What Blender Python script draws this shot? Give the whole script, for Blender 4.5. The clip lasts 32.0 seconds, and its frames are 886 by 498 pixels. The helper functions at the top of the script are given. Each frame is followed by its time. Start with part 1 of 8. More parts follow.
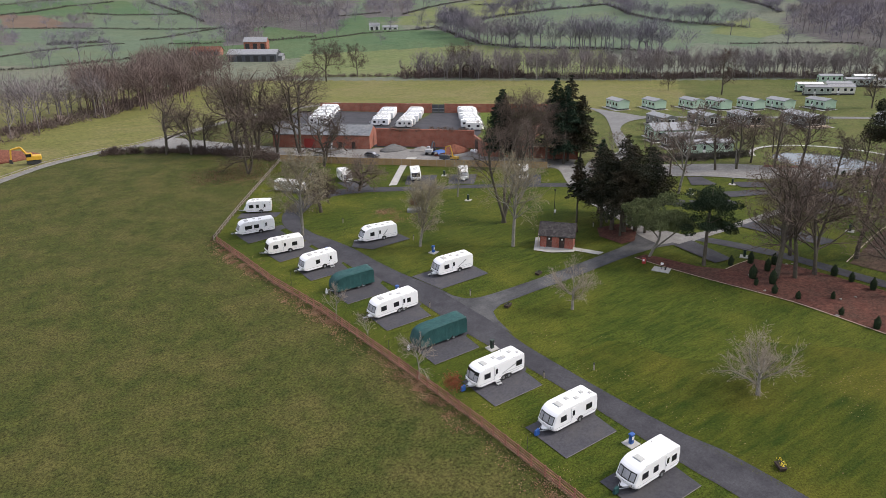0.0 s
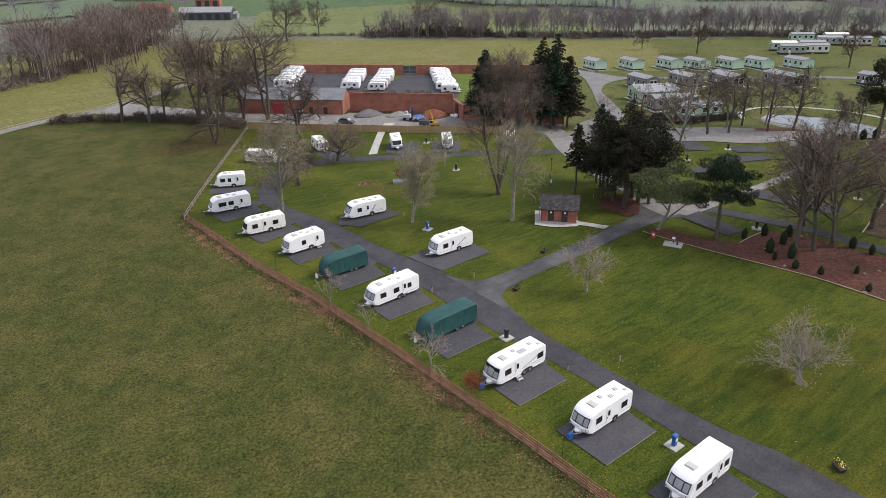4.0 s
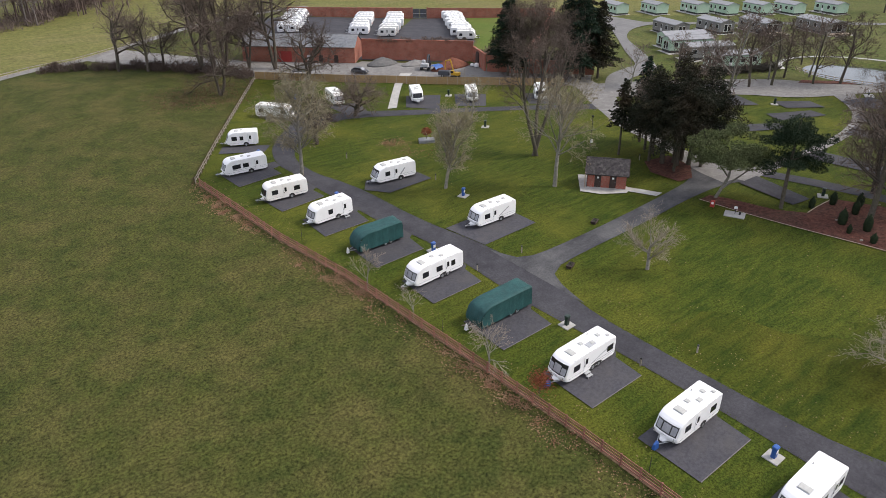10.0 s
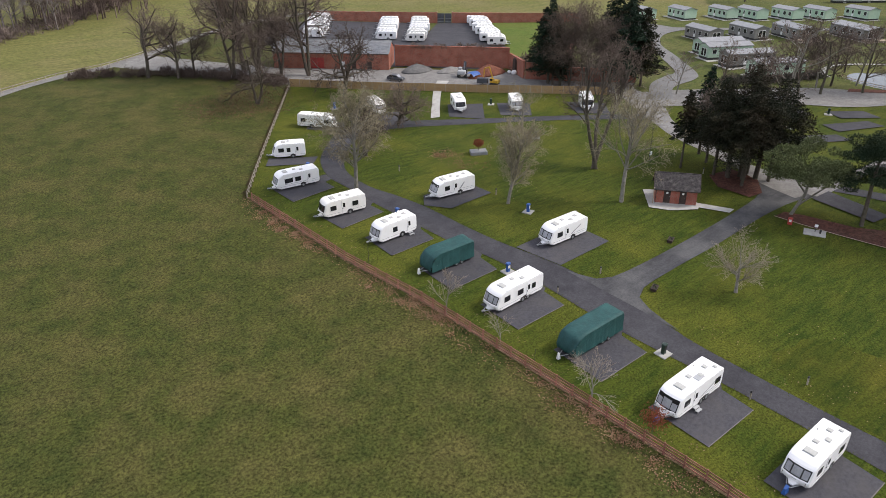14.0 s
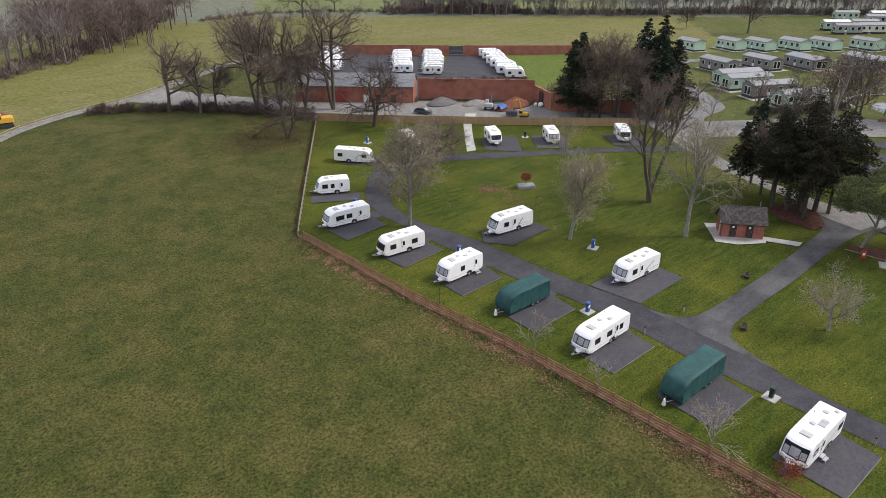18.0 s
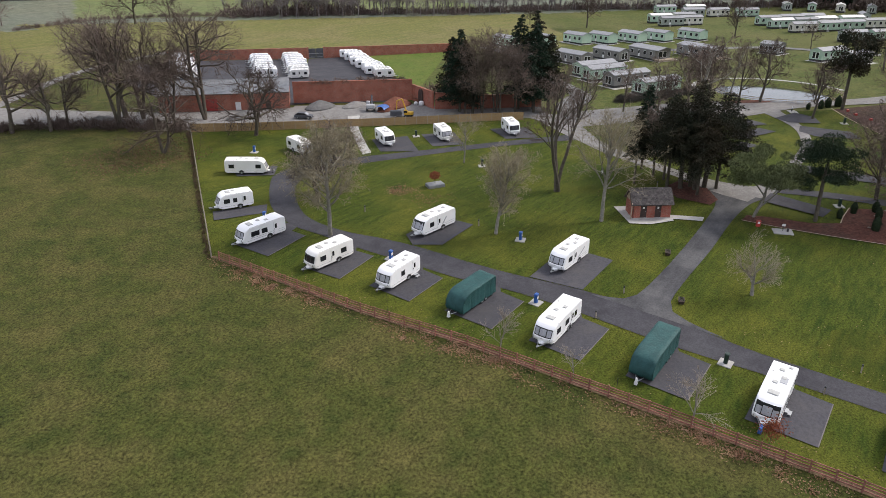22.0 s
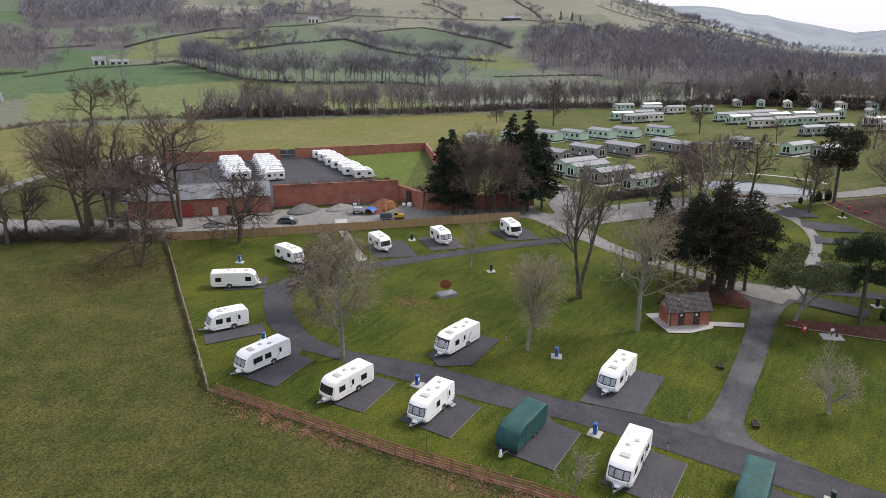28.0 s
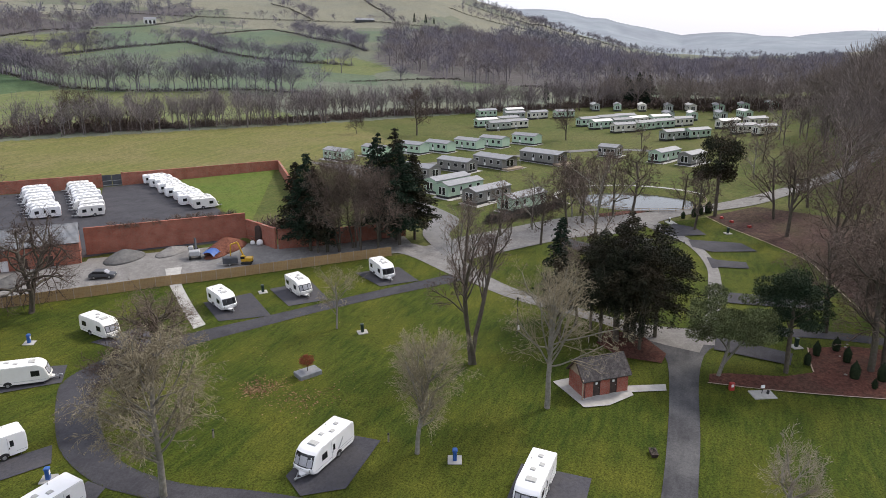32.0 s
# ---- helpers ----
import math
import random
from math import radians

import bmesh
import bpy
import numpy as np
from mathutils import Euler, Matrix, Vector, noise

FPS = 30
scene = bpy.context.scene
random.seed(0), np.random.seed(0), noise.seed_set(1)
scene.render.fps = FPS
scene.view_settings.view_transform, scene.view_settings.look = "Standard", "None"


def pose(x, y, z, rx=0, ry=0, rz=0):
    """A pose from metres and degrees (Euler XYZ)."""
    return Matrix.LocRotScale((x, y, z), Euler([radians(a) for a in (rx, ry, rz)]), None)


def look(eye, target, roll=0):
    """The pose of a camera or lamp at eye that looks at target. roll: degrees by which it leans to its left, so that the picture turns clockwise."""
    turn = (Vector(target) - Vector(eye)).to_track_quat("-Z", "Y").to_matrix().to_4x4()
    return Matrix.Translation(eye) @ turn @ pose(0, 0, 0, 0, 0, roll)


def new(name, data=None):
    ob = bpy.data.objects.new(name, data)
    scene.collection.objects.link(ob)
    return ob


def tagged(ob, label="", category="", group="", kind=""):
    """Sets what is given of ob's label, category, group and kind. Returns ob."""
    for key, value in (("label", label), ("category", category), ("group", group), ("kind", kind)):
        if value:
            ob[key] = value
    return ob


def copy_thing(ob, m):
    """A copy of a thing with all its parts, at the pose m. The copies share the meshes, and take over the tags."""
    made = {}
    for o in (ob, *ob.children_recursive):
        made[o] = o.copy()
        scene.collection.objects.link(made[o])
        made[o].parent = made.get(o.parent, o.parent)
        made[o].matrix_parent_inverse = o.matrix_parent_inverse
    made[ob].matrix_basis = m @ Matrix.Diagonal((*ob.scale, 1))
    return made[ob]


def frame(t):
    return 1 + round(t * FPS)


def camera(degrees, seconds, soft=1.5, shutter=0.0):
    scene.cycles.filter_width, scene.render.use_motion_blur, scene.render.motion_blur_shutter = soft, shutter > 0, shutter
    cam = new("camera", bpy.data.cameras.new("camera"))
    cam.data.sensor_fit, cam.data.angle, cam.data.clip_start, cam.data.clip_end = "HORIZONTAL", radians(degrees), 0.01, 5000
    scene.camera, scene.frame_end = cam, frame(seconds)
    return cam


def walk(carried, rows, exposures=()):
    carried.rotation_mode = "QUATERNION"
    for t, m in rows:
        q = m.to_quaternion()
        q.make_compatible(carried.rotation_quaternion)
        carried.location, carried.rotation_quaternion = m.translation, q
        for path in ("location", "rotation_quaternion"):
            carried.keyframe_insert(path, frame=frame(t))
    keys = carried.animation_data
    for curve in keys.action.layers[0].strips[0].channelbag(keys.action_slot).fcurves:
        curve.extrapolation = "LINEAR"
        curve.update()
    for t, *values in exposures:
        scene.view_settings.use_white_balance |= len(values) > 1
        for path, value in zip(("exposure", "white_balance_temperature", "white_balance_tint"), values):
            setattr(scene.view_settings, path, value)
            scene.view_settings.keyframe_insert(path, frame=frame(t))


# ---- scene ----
cam = camera(65.0, 32.0, soft=0.68)
METRES, EYE, TILT, LEAN, TURN = 96.45, 46.0, 4.55, -2.62, -33.3
ROWS = [
    (0.0, 0.0, 0.0, 0.0, -1.27, -23.08, 2.98),
    (0.5, -0.0143, 0.0138, -0.0017, -1.2, -23.09, 2.97),
    (1.0, -0.026, 0.0271, -0.0038, -1.13, -24.24, 2.93),
    (1.5, -0.0351, 0.0402, -0.0056, -1.05, -25.67, 2.91),
    (2.0, -0.0418, 0.0526, -0.0058, -1.1, -26.19, 2.89),
    (2.5, -0.0473, 0.064, -0.0069, -2.05, -26.25, 2.81),
    (4.5, -0.0609, 0.1045, -0.0101, -5.22, -26.87, 2.47),
    (5.0, -0.0629, 0.1142, -0.0118, -5.14, -28.58, 2.47),
    (5.5, -0.0645, 0.1241, -0.0125, -5.06, -30.5, 2.49),
    (6.0, -0.0669, 0.134, -0.0126, -4.99, -30.86, 2.49),
    (6.5, -0.0708, 0.1434, -0.0135, -5.05, -30.86, 2.44),
    (7.0, -0.0761, 0.1522, -0.0156, -5.1, -30.86, 2.41),
    (7.5, -0.082, 0.161, -0.0172, -5.12, -30.87, 2.38),
    (8.0, -0.0883, 0.1696, -0.0189, -5.16, -30.88, 2.36),
    (8.5, -0.0944, 0.1777, -0.0198, -5.18, -30.89, 2.31),
    (9.0, -0.101, 0.1859, -0.0197, -5.18, -30.89, 2.28),
    (9.5, -0.1087, 0.1934, -0.0184, -5.19, -30.92, 2.24),
    (10.0, -0.1171, 0.2008, -0.0168, -5.18, -30.92, 2.24),
    (10.5, -0.1267, 0.2079, -0.0152, -5.17, -30.91, 2.19),
    (11.0, -0.1375, 0.2146, -0.0139, -5.15, -30.9, 2.15),
    (11.5, -0.1489, 0.2212, -0.0128, -5.13, -30.9, 2.11),
    (12.0, -0.1604, 0.2284, -0.0115, -5.1, -30.88, 2.11),
    (12.5, -0.1724, 0.235, -0.0112, -5.07, -30.86, 2.09),
    (13.0, -0.185, 0.2416, -0.0113, -5.03, -30.85, 2.09),
    (13.5, -0.1981, 0.2485, -0.0114, -4.99, -30.83, 2.09),
    (15.5, -0.2514, 0.2743, -0.0125, -7.08, -30.8, 1.96),
    (16.0, -0.2653, 0.2805, -0.0135, -7.06, -30.8, 1.95),
    (16.5, -0.2795, 0.2868, -0.0135, -7.04, -30.63, 1.95),
    (17.0, -0.2939, 0.2928, -0.0134, -7.01, -29.6, 1.94),
    (17.5, -0.309, 0.2982, -0.0134, -6.98, -28.56, 1.95),
    (18.0, -0.3236, 0.3038, -0.0134, -6.96, -28.46, 1.96),
    (18.5, -0.3371, 0.3094, -0.0133, -7.78, -28.47, 1.94),
    (19.0, -0.3517, 0.3151, -0.014, -10.48, -28.53, 1.68),
    (19.5, -0.3659, 0.3213, -0.0144, -13.4, -28.6, 1.46),
    (20.0, -0.3808, 0.3273, -0.0154, -15.59, -28.62, 1.26),
    (20.5, -0.3952, 0.3333, -0.0157, -16.98, -28.66, 1.15),
    (21.0, -0.4085, 0.3394, -0.0175, -17.68, -28.65, 1.06),
    (21.5, -0.4215, 0.3469, -0.0187, -18.59, -28.65, 0.98),
    (22.0, -0.4343, 0.3538, -0.0204, -20.63, -28.65, 0.8),
    (22.5, -0.4467, 0.3609, -0.0221, -23.29, -28.7, 0.6),
    (23.0, -0.4597, 0.3687, -0.023, -24.41, -28.71, 0.5),
    (23.5, -0.4712, 0.3771, -0.0221, -24.43, -26.04, 0.49),
    (24.0, -0.4823, 0.3839, -0.0227, -24.46, -21.82, 0.5),
    (24.5, -0.4925, 0.3906, -0.0251, -25.1, -21.03, 0.44),
    (26.5, -0.5076, 0.431, -0.0304, -25.33, -21.09, 0.5),
    (27.0, -0.5037, 0.449, -0.0323, -25.24, -21.1, 0.53),
    (27.5, -0.4972, 0.4692, -0.0341, -25.12, -21.09, 0.55),
    (28.0, -0.4887, 0.4908, -0.0353, -25.01, -21.08, 0.57),
    (28.5, -0.478, 0.5136, -0.0362, -25.27, -21.05, 0.57),
    (29.0, -0.4667, 0.5374, -0.0374, -26.23, -21.05, 0.51),
    (29.5, -0.4536, 0.5624, -0.0386, -27.79, -21.03, 0.4),
    (30.0, -0.4402, 0.5887, -0.0395, -29.63, -21.02, 0.25),
    (30.5, -0.4255, 0.6163, -0.0396, -31.68, -21.0, 0.07),
    (31.0, -0.4098, 0.6435, -0.0392, -33.76, -21.0, -0.09),
    (31.5, -0.3945, 0.6692, -0.0396, -35.55, -20.99, -0.24),
    (32.0, -0.3784, 0.6942, -0.0414, -36.46, -20.99, -0.31),
]
walk(cam, [(t, pose(0, 0, EYE, TILT, LEAN, TURN) @ pose(METRES * x, METRES * y, METRES * z, 90 + pitch, roll, yaw)) for t, x, y, z, yaw, pitch, roll in ROWS])

# ---- sky, sun ----
world = bpy.data.worlds.new("overcast")
scene.world = world
world.use_nodes = True
wn, wl = world.node_tree.nodes, world.node_tree.links
SUN_BEARING, SUN_HEIGHT = 124.0, 46.0
sky = wn.new("ShaderNodeTexSky")
sky.sky_type, sky.sun_disc = "NISHITA", False
sky.sun_elevation, sky.sun_rotation = radians(SUN_HEIGHT), radians(SUN_BEARING)
sky.air_density, sky.dust_density = 1.0, 3.0
cloud = wn.new("ShaderNodeMix")
cloud.data_type = "RGBA"
cloud.inputs["Factor"].default_value = 0.72
cloud.inputs["B"].default_value = (7.05, 7.2, 8.2, 1)
wl.new(sky.outputs["Color"], cloud.inputs["A"])
wl.new(cloud.outputs["Result"], wn["Background"].inputs["Color"])
wn["Background"].inputs["Strength"].default_value = 0.155
sun_data = bpy.data.lights.new("sun", "SUN")
sun_data.energy, sun_data.angle, sun_data.color = 3.15, radians(15), (1.0, 0.925, 0.855)
sun = new("sun", sun_data)
sb, sh = radians(SUN_BEARING), radians(SUN_HEIGHT)
sun.matrix_world = look((math.sin(sb) * 300, math.cos(sb) * 300, 300 * math.tan(sh)), (0, 0, 0))


# ---- materials ----
def material(name, c1, c2, scale=1.0, rough=0.7, bump=0.0, fine=20.0, c3=None, scale3=0.1, metal=0.0, stretch=None, mix3=0.6, vary=0.0, spec=0.5, place="Position", grain=0.0, grain_scale=3.0):
    """Two colours by a noise of the given scale (per metre), a third by a broad one, and a fine relief."""
    m = bpy.data.materials.new(name)
    m.use_nodes = True
    n, l = m.node_tree.nodes, m.node_tree.links
    bsdf = n["Principled BSDF"]
    bsdf.inputs["Roughness"].default_value = rough
    bsdf.inputs["Metallic"].default_value = metal
    bsdf.inputs["Specular IOR Level"].default_value = spec
    if place == "Position":
        co = n.new("ShaderNodeNewGeometry").outputs["Position"]
    else:
        co = n.new("ShaderNodeTexCoord").outputs["Object"]
    co2 = co
    if stretch:
        mp = n.new("ShaderNodeMapping")
        mp.inputs["Rotation"].default_value = (0, 0, radians(stretch[0]))
        mp.inputs["Scale"].default_value = (stretch[1], stretch[2], 1)
        l.new(co, mp.inputs["Vector"])
        co2 = mp.outputs["Vector"]

    def tex(s, vec, detail=4):
        t = n.new("ShaderNodeTexNoise")
        t.inputs["Scale"].default_value, t.inputs["Detail"].default_value = s, detail
        t.inputs["Roughness"].default_value = 0.65
        l.new(vec, t.inputs["Vector"])
        return t.outputs["Fac"]

    def sharp(fac, lo, hi):
        r = n.new("ShaderNodeMapRange")
        r.inputs["From Min"].default_value, r.inputs["From Max"].default_value = lo, hi
        l.new(fac, r.inputs["Value"])
        return r.outputs["Result"]

    def blend(fac, a, b, factor=None):
        x = n.new("ShaderNodeMix")
        x.data_type = "RGBA"
        if fac is None:
            x.inputs["Factor"].default_value = factor
        else:
            l.new(fac, x.inputs["Factor"])
        for k, v in (("A", a), ("B", b)):
            if isinstance(v, tuple):
                x.inputs[k].default_value = (*v, 1)
            else:
                l.new(v, x.inputs[k])
        return x.outputs["Result"]

    col = blend(sharp(tex(scale, co2), 0.33, 0.67), c1, c2)
    if c3:
        k = sharp(tex(scale3, co, 3), 0.42, 0.68)
        mul = n.new("ShaderNodeMath")
        mul.operation = "MULTIPLY"
        mul.inputs[1].default_value = mix3
        l.new(k, mul.inputs[0])
        col = blend(mul.outputs[0], col, c3)
    if grain:
        # small light and dark tufts
        g = n.new("ShaderNodeMapRange")
        g.inputs["From Min"].default_value, g.inputs["From Max"].default_value = 0.38, 0.62
        g.inputs["To Min"].default_value, g.inputs["To Max"].default_value = 1 - grain, 1 + grain
        fleck = n.new("ShaderNodeMath")
        fleck.operation = "MULTIPLY_ADD"
        fleck.inputs[1].default_value = 0.45
        l.new(tex(grain_scale * 4.5, co, 4), fleck.inputs[0])
        coarse = n.new("ShaderNodeMath")
        coarse.operation = "MULTIPLY"
        coarse.inputs[1].default_value = 0.55
        l.new(tex(grain_scale, co, 4), coarse.inputs[0])
        l.new(coarse.outputs[0], fleck.inputs[2])
        l.new(fleck.outputs[0], g.inputs["Value"])
        gh = n.new("ShaderNodeHueSaturation")
        l.new(g.outputs["Result"], gh.inputs["Value"])
        l.new(col, gh.inputs["Color"])
        col = gh.outputs["Color"]
    if vary:
        hsv = n.new("ShaderNodeHueSaturation")
        rnd = n.new("ShaderNodeObjectInfo").outputs["Random"]
        mr = n.new("ShaderNodeMapRange")
        mr.inputs["To Min"].default_value, mr.inputs["To Max"].default_value = 1 - vary, 1 + vary
        l.new(rnd, mr.inputs["Value"])
        l.new(mr.outputs["Result"], hsv.inputs["Value"])
        l.new(col, hsv.inputs["Color"])
        col = hsv.outputs["Color"]
    l.new(col, bsdf.inputs["Base Color"])
    if bump:
        b = n.new("ShaderNodeBump")
        b.inputs["Strength"].default_value = min(1.0, bump)
        b.inputs["Distance"].default_value = 0.6 / fine
        l.new(tex(fine, co, 3), b.inputs["Height"])
        l.new(b.outputs["Normal"], bsdf.inputs["Normal"])
    return m


def brickwork(name, c1, c2, mortar, length=0.225, course=0.075, place_x="X"):
    """Brick courses in an object's own x (or y) and z."""
    m = material(name, c1, c2, 0.8, 0.85, 0.0, place="Object")
    n, l = m.node_tree.nodes, m.node_tree.links
    sep, com = n.new("ShaderNodeSeparateXYZ"), n.new("ShaderNodeCombineXYZ")
    l.new(n.new("ShaderNodeTexCoord").outputs["Object"], sep.inputs[0])
    add = n.new("ShaderNodeMath")
    l.new(sep.outputs["X"], add.inputs[0])
    l.new(sep.outputs["Y"], add.inputs[1])
    l.new(add.outputs[0], com.inputs["X"])
    l.new(sep.outputs["Z"], com.inputs["Y"])
    br = n.new("ShaderNodeTexBrick")
    br.inputs["Scale"].default_value = 1.0
    br.inputs["Brick Width"].default_value, br.inputs["Row Height"].default_value = length, course
    br.inputs["Mortar Size"].default_value = 0.008
    br.inputs["Mortar"].default_value = (*mortar, 1)
    br.inputs["Color1"].default_value, br.inputs["Color2"].default_value = (*c1, 1), (*c2, 1)
    l.new(com.outputs[0], br.inputs["Vector"])
    bsdf = n["Principled BSDF"]
    stain = n.new("ShaderNodeTexNoise")
    stain.inputs["Scale"].default_value, stain.inputs["Detail"].default_value = 0.5, 5
    l.new(n.new("ShaderNodeTexCoord").outputs["Object"], stain.inputs["Vector"])
    mx = n.new("ShaderNodeMix")
    mx.data_type, mx.blend_type = "RGBA", "MULTIPLY"
    mr = n.new("ShaderNodeMapRange")
    mr.inputs["From Min"].default_value, mr.inputs["From Max"].default_value = 0.4, 0.7
    mr.inputs["To Max"].default_value = 0.75
    l.new(stain.outputs["Fac"], mr.inputs["Value"])
    l.new(mr.outputs["Result"], mx.inputs["Factor"])
    l.new(br.outputs["Color"], mx.inputs["A"])
    mx.inputs["B"].default_value = (0.62, 0.55, 0.5, 1)
    l.new(mx.outputs["Result"], bsdf.inputs["Base Color"])
    b = n.new("ShaderNodeBump")
    b.inputs["Strength"].default_value, b.inputs["Distance"].default_value = 0.4, 0.01
    l.new(br.outputs["Fac"], b.inputs["Height"])
    b.invert = True
    l.new(b.outputs["Normal"], bsdf.inputs["Normal"])
    return m


M = {}
M["lawn"] = material("mown_lawn", (0.027, 0.045, 0.0058), (0.062, 0.077, 0.0098), 0.8, 0.95, 0.8, 12, (0.118, 0.114, 0.017), 0.10, stretch=(52, 0.35, 1.8), mix3=0.50, spec=0.12, grain=0.65, grain_scale=5)
M["lawn_dry"] = material("mossy_lawn", (0.024, 0.040, 0.0048), (0.061, 0.070, 0.0085), 0.7, 0.95, 0.8, 12, (0.120, 0.104, 0.016), 0.07, stretch=(64, 0.22, 1.5), mix3=0.60, spec=0.12, grain=0.5, grain_scale=5)
M["pasture"] = material("pasture_grass", (0.035, 0.045, 0.0106), (0.063, 0.067, 0.0160), 0.5, 0.95, 0.8, 9, (0.101, 0.084, 0.029), 0.16, mix3=0.55, spec=0.12, grain=0.75, grain_scale=3.6)
M["meadow"] = material("meadow_grass", (0.112, 0.120, 0.034), (0.154, 0.146, 0.048), 0.25, 0.95, 0.5, 5, (0.180, 0.150, 0.070), 0.035, stretch=(35, 0.2, 1.5), spec=0.15, grain=0.35, grain_scale=0.9)
M["park"] = material("park_grass", (0.058, 0.078, 0.017), (0.088, 0.096, 0.026), 0.4, 0.95, 0.6, 7, (0.122, 0.112, 0.042), 0.05, spec=0.15, grain=0.4, grain_scale=1.4)
# field_a to field_e: extra blue in the base colours stands in for distance haze
M["field_a"] = material("green_field", (0.058, 0.104, 0.048), (0.076, 0.120, 0.058), 0.06, 0.95, 0.3, 3, (0.098, 0.124, 0.056), 0.012, spec=0.15, grain=0.25, grain_scale=0.3)
M["field_b"] = material("hazed_hill_pasture", (0.114, 0.132, 0.096), (0.138, 0.148, 0.112), 0.05, 0.95, 0.3, 3, (0.150, 0.146, 0.096), 0.012, spec=0.15, grain=0.28, grain_scale=0.3)
M["field_c"] = material("hazed_pale_pasture", (0.180, 0.178, 0.132), (0.210, 0.202, 0.150), 0.05, 0.95, 0.3, 3, (0.158, 0.168, 0.136), 0.012, spec=0.15, grain=0.28, grain_scale=0.3)
M["field_d"] = material("hazed_wood_ground", (0.092, 0.083, 0.084), (0.128, 0.116, 0.114), 0.08, 0.95, 0.3, 3, (0.076, 0.078, 0.064), 0.02, spec=0.15, grain=0.3, grain_scale=0.3)
M["field_e"] = material("hazed_green_field", (0.088, 0.124, 0.078), (0.106, 0.138, 0.090), 0.06, 0.95, 0.3, 3, (0.124, 0.138, 0.076), 0.012, spec=0.15, grain=0.25, grain_scale=0.3)
M["field_y"] = material("yellowish_field", (0.110, 0.136, 0.052), (0.134, 0.152, 0.060), 0.06, 0.95, 0.3, 3, (0.148, 0.150, 0.070), 0.02, spec=0.15, grain=0.28, grain_scale=0.3)
# pale blue-grey of the farthest hills, with distance haze painted into the colour
M["hazed_hill"] = material("hazed_far_hills", (0.225, 0.258, 0.285), (0.275, 0.305, 0.330), 0.012, 0.95, 0.3, 3, (0.185, 0.200, 0.235), 0.005, spec=0.15)
M["plough"] = material("ploughed_soil", (0.12, 0.085, 0.060), (0.15, 0.105, 0.078), 0.05, 0.95, 0.3, 3, spec=0.15)
M["tarmac"] = material("tarmac", (0.034, 0.033, 0.039), (0.052, 0.051, 0.058), 0.55, 0.9, 0.5, 30, (0.076, 0.075, 0.082), 0.20, mix3=0.45, spec=0.3, grain=0.25, grain_scale=4)
M["worn_tarmac"] = material("worn_tarmac", (0.039, 0.039, 0.043), (0.068, 0.068, 0.072), 0.6, 0.9, 0.5, 30, (0.128, 0.127, 0.126), 0.16, mix3=0.65, stretch=(0, 0.3, 1.6), spec=0.3, grain=0.25, grain_scale=4)
M["pale_road"] = material("pale_worn_tarmac", (0.150, 0.148, 0.145), (0.195, 0.192, 0.188), 0.6, 0.9, 0.5, 30, (0.120, 0.118, 0.116), 0.16, mix3=0.5, spec=0.3, grain=0.2, grain_scale=4)
M["pad"] = material("pad_gravel", (0.046, 0.045, 0.053), (0.070, 0.069, 0.078), 3.0, 0.9, 0.8, 25, (0.085, 0.080, 0.078), 0.35, mix3=0.5, vary=0.12, spec=0.3)
M["gravel"] = material("stone_gravel", (0.170, 0.163, 0.156), (0.255, 0.247, 0.236), 0.8, 0.95, 0.7, 14, (0.170, 0.162, 0.150), 0.12, mix3=0.6, spec=0.2, grain=0.2)
M["concrete"] = material("concrete", (0.36, 0.35, 0.33), (0.46, 0.45, 0.42), 1.5, 0.9, 0.4, 20, (0.28, 0.27, 0.25), 0.4, spec=0.3)
M["kerb"] = material("timber_edging", (0.12, 0.11, 0.10), (0.17, 0.155, 0.14), 2, 0.9, 0.3, 20)
M["bark"] = material("bark_mulch", (0.074, 0.031, 0.023), (0.124, 0.054, 0.040), 1.8, 0.95, 0.9, 9, (0.070, 0.045, 0.034), 0.3, spec=0.15, grain=0.5, grain_scale=2.5)
M["leaf_litter"] = material("leaf_litter", (0.16, 0.085, 0.045), (0.25, 0.15, 0.085), 3, 0.95, 0.6, 12, spec=0.15)
M["fence_red"] = material("stained_rail", (0.185, 0.064, 0.048), (0.300, 0.122, 0.092), 1.3, 0.85, 0.5, 20, (0.30, 0.20, 0.155), 0.6, mix3=0.45, vary=0.25, place="Object")
M["fence_grey"] = material("weathered_rail", (0.22, 0.19, 0.15), (0.34, 0.30, 0.25), 1.3, 0.9, 0.5, 20, vary=0.15, place="Object")
M["fence_new"] = material("new_timber_boards", (0.30, 0.19, 0.085), (0.40, 0.27, 0.13), 2.2, 0.85, 0.4, 18, (0.28, 0.20, 0.12), 0.5, vary=0.06, place="Object")
M["van"] = material("caravan_white", (0.86, 0.865, 0.87), (0.90, 0.90, 0.90), 0.8, 0.28, 0.0, c3=(0.78, 0.78, 0.75), scale3=0.6, mix3=0.3, place="Object")
M["van_cream"] = material("caravan_cream", (0.80, 0.79, 0.75), (0.85, 0.84, 0.81), 0.8, 0.35, 0.0, c3=(0.68, 0.66, 0.60), scale3=0.6, mix3=0.4, place="Object")
M["van_grey"] = material("caravan_grey_trim", (0.34, 0.35, 0.36), (0.42, 0.43, 0.44), 1, 0.4, place="Object")
M["plastic_white"] = material("rooflight_plastic", (0.40, 0.40, 0.38), (0.50, 0.50, 0.47), 3, 0.4, place="Object")
M["glass_dark"] = material("tinted_window", (0.012, 0.013, 0.015), (0.025, 0.027, 0.03), 1.5, 0.08, place="Object")
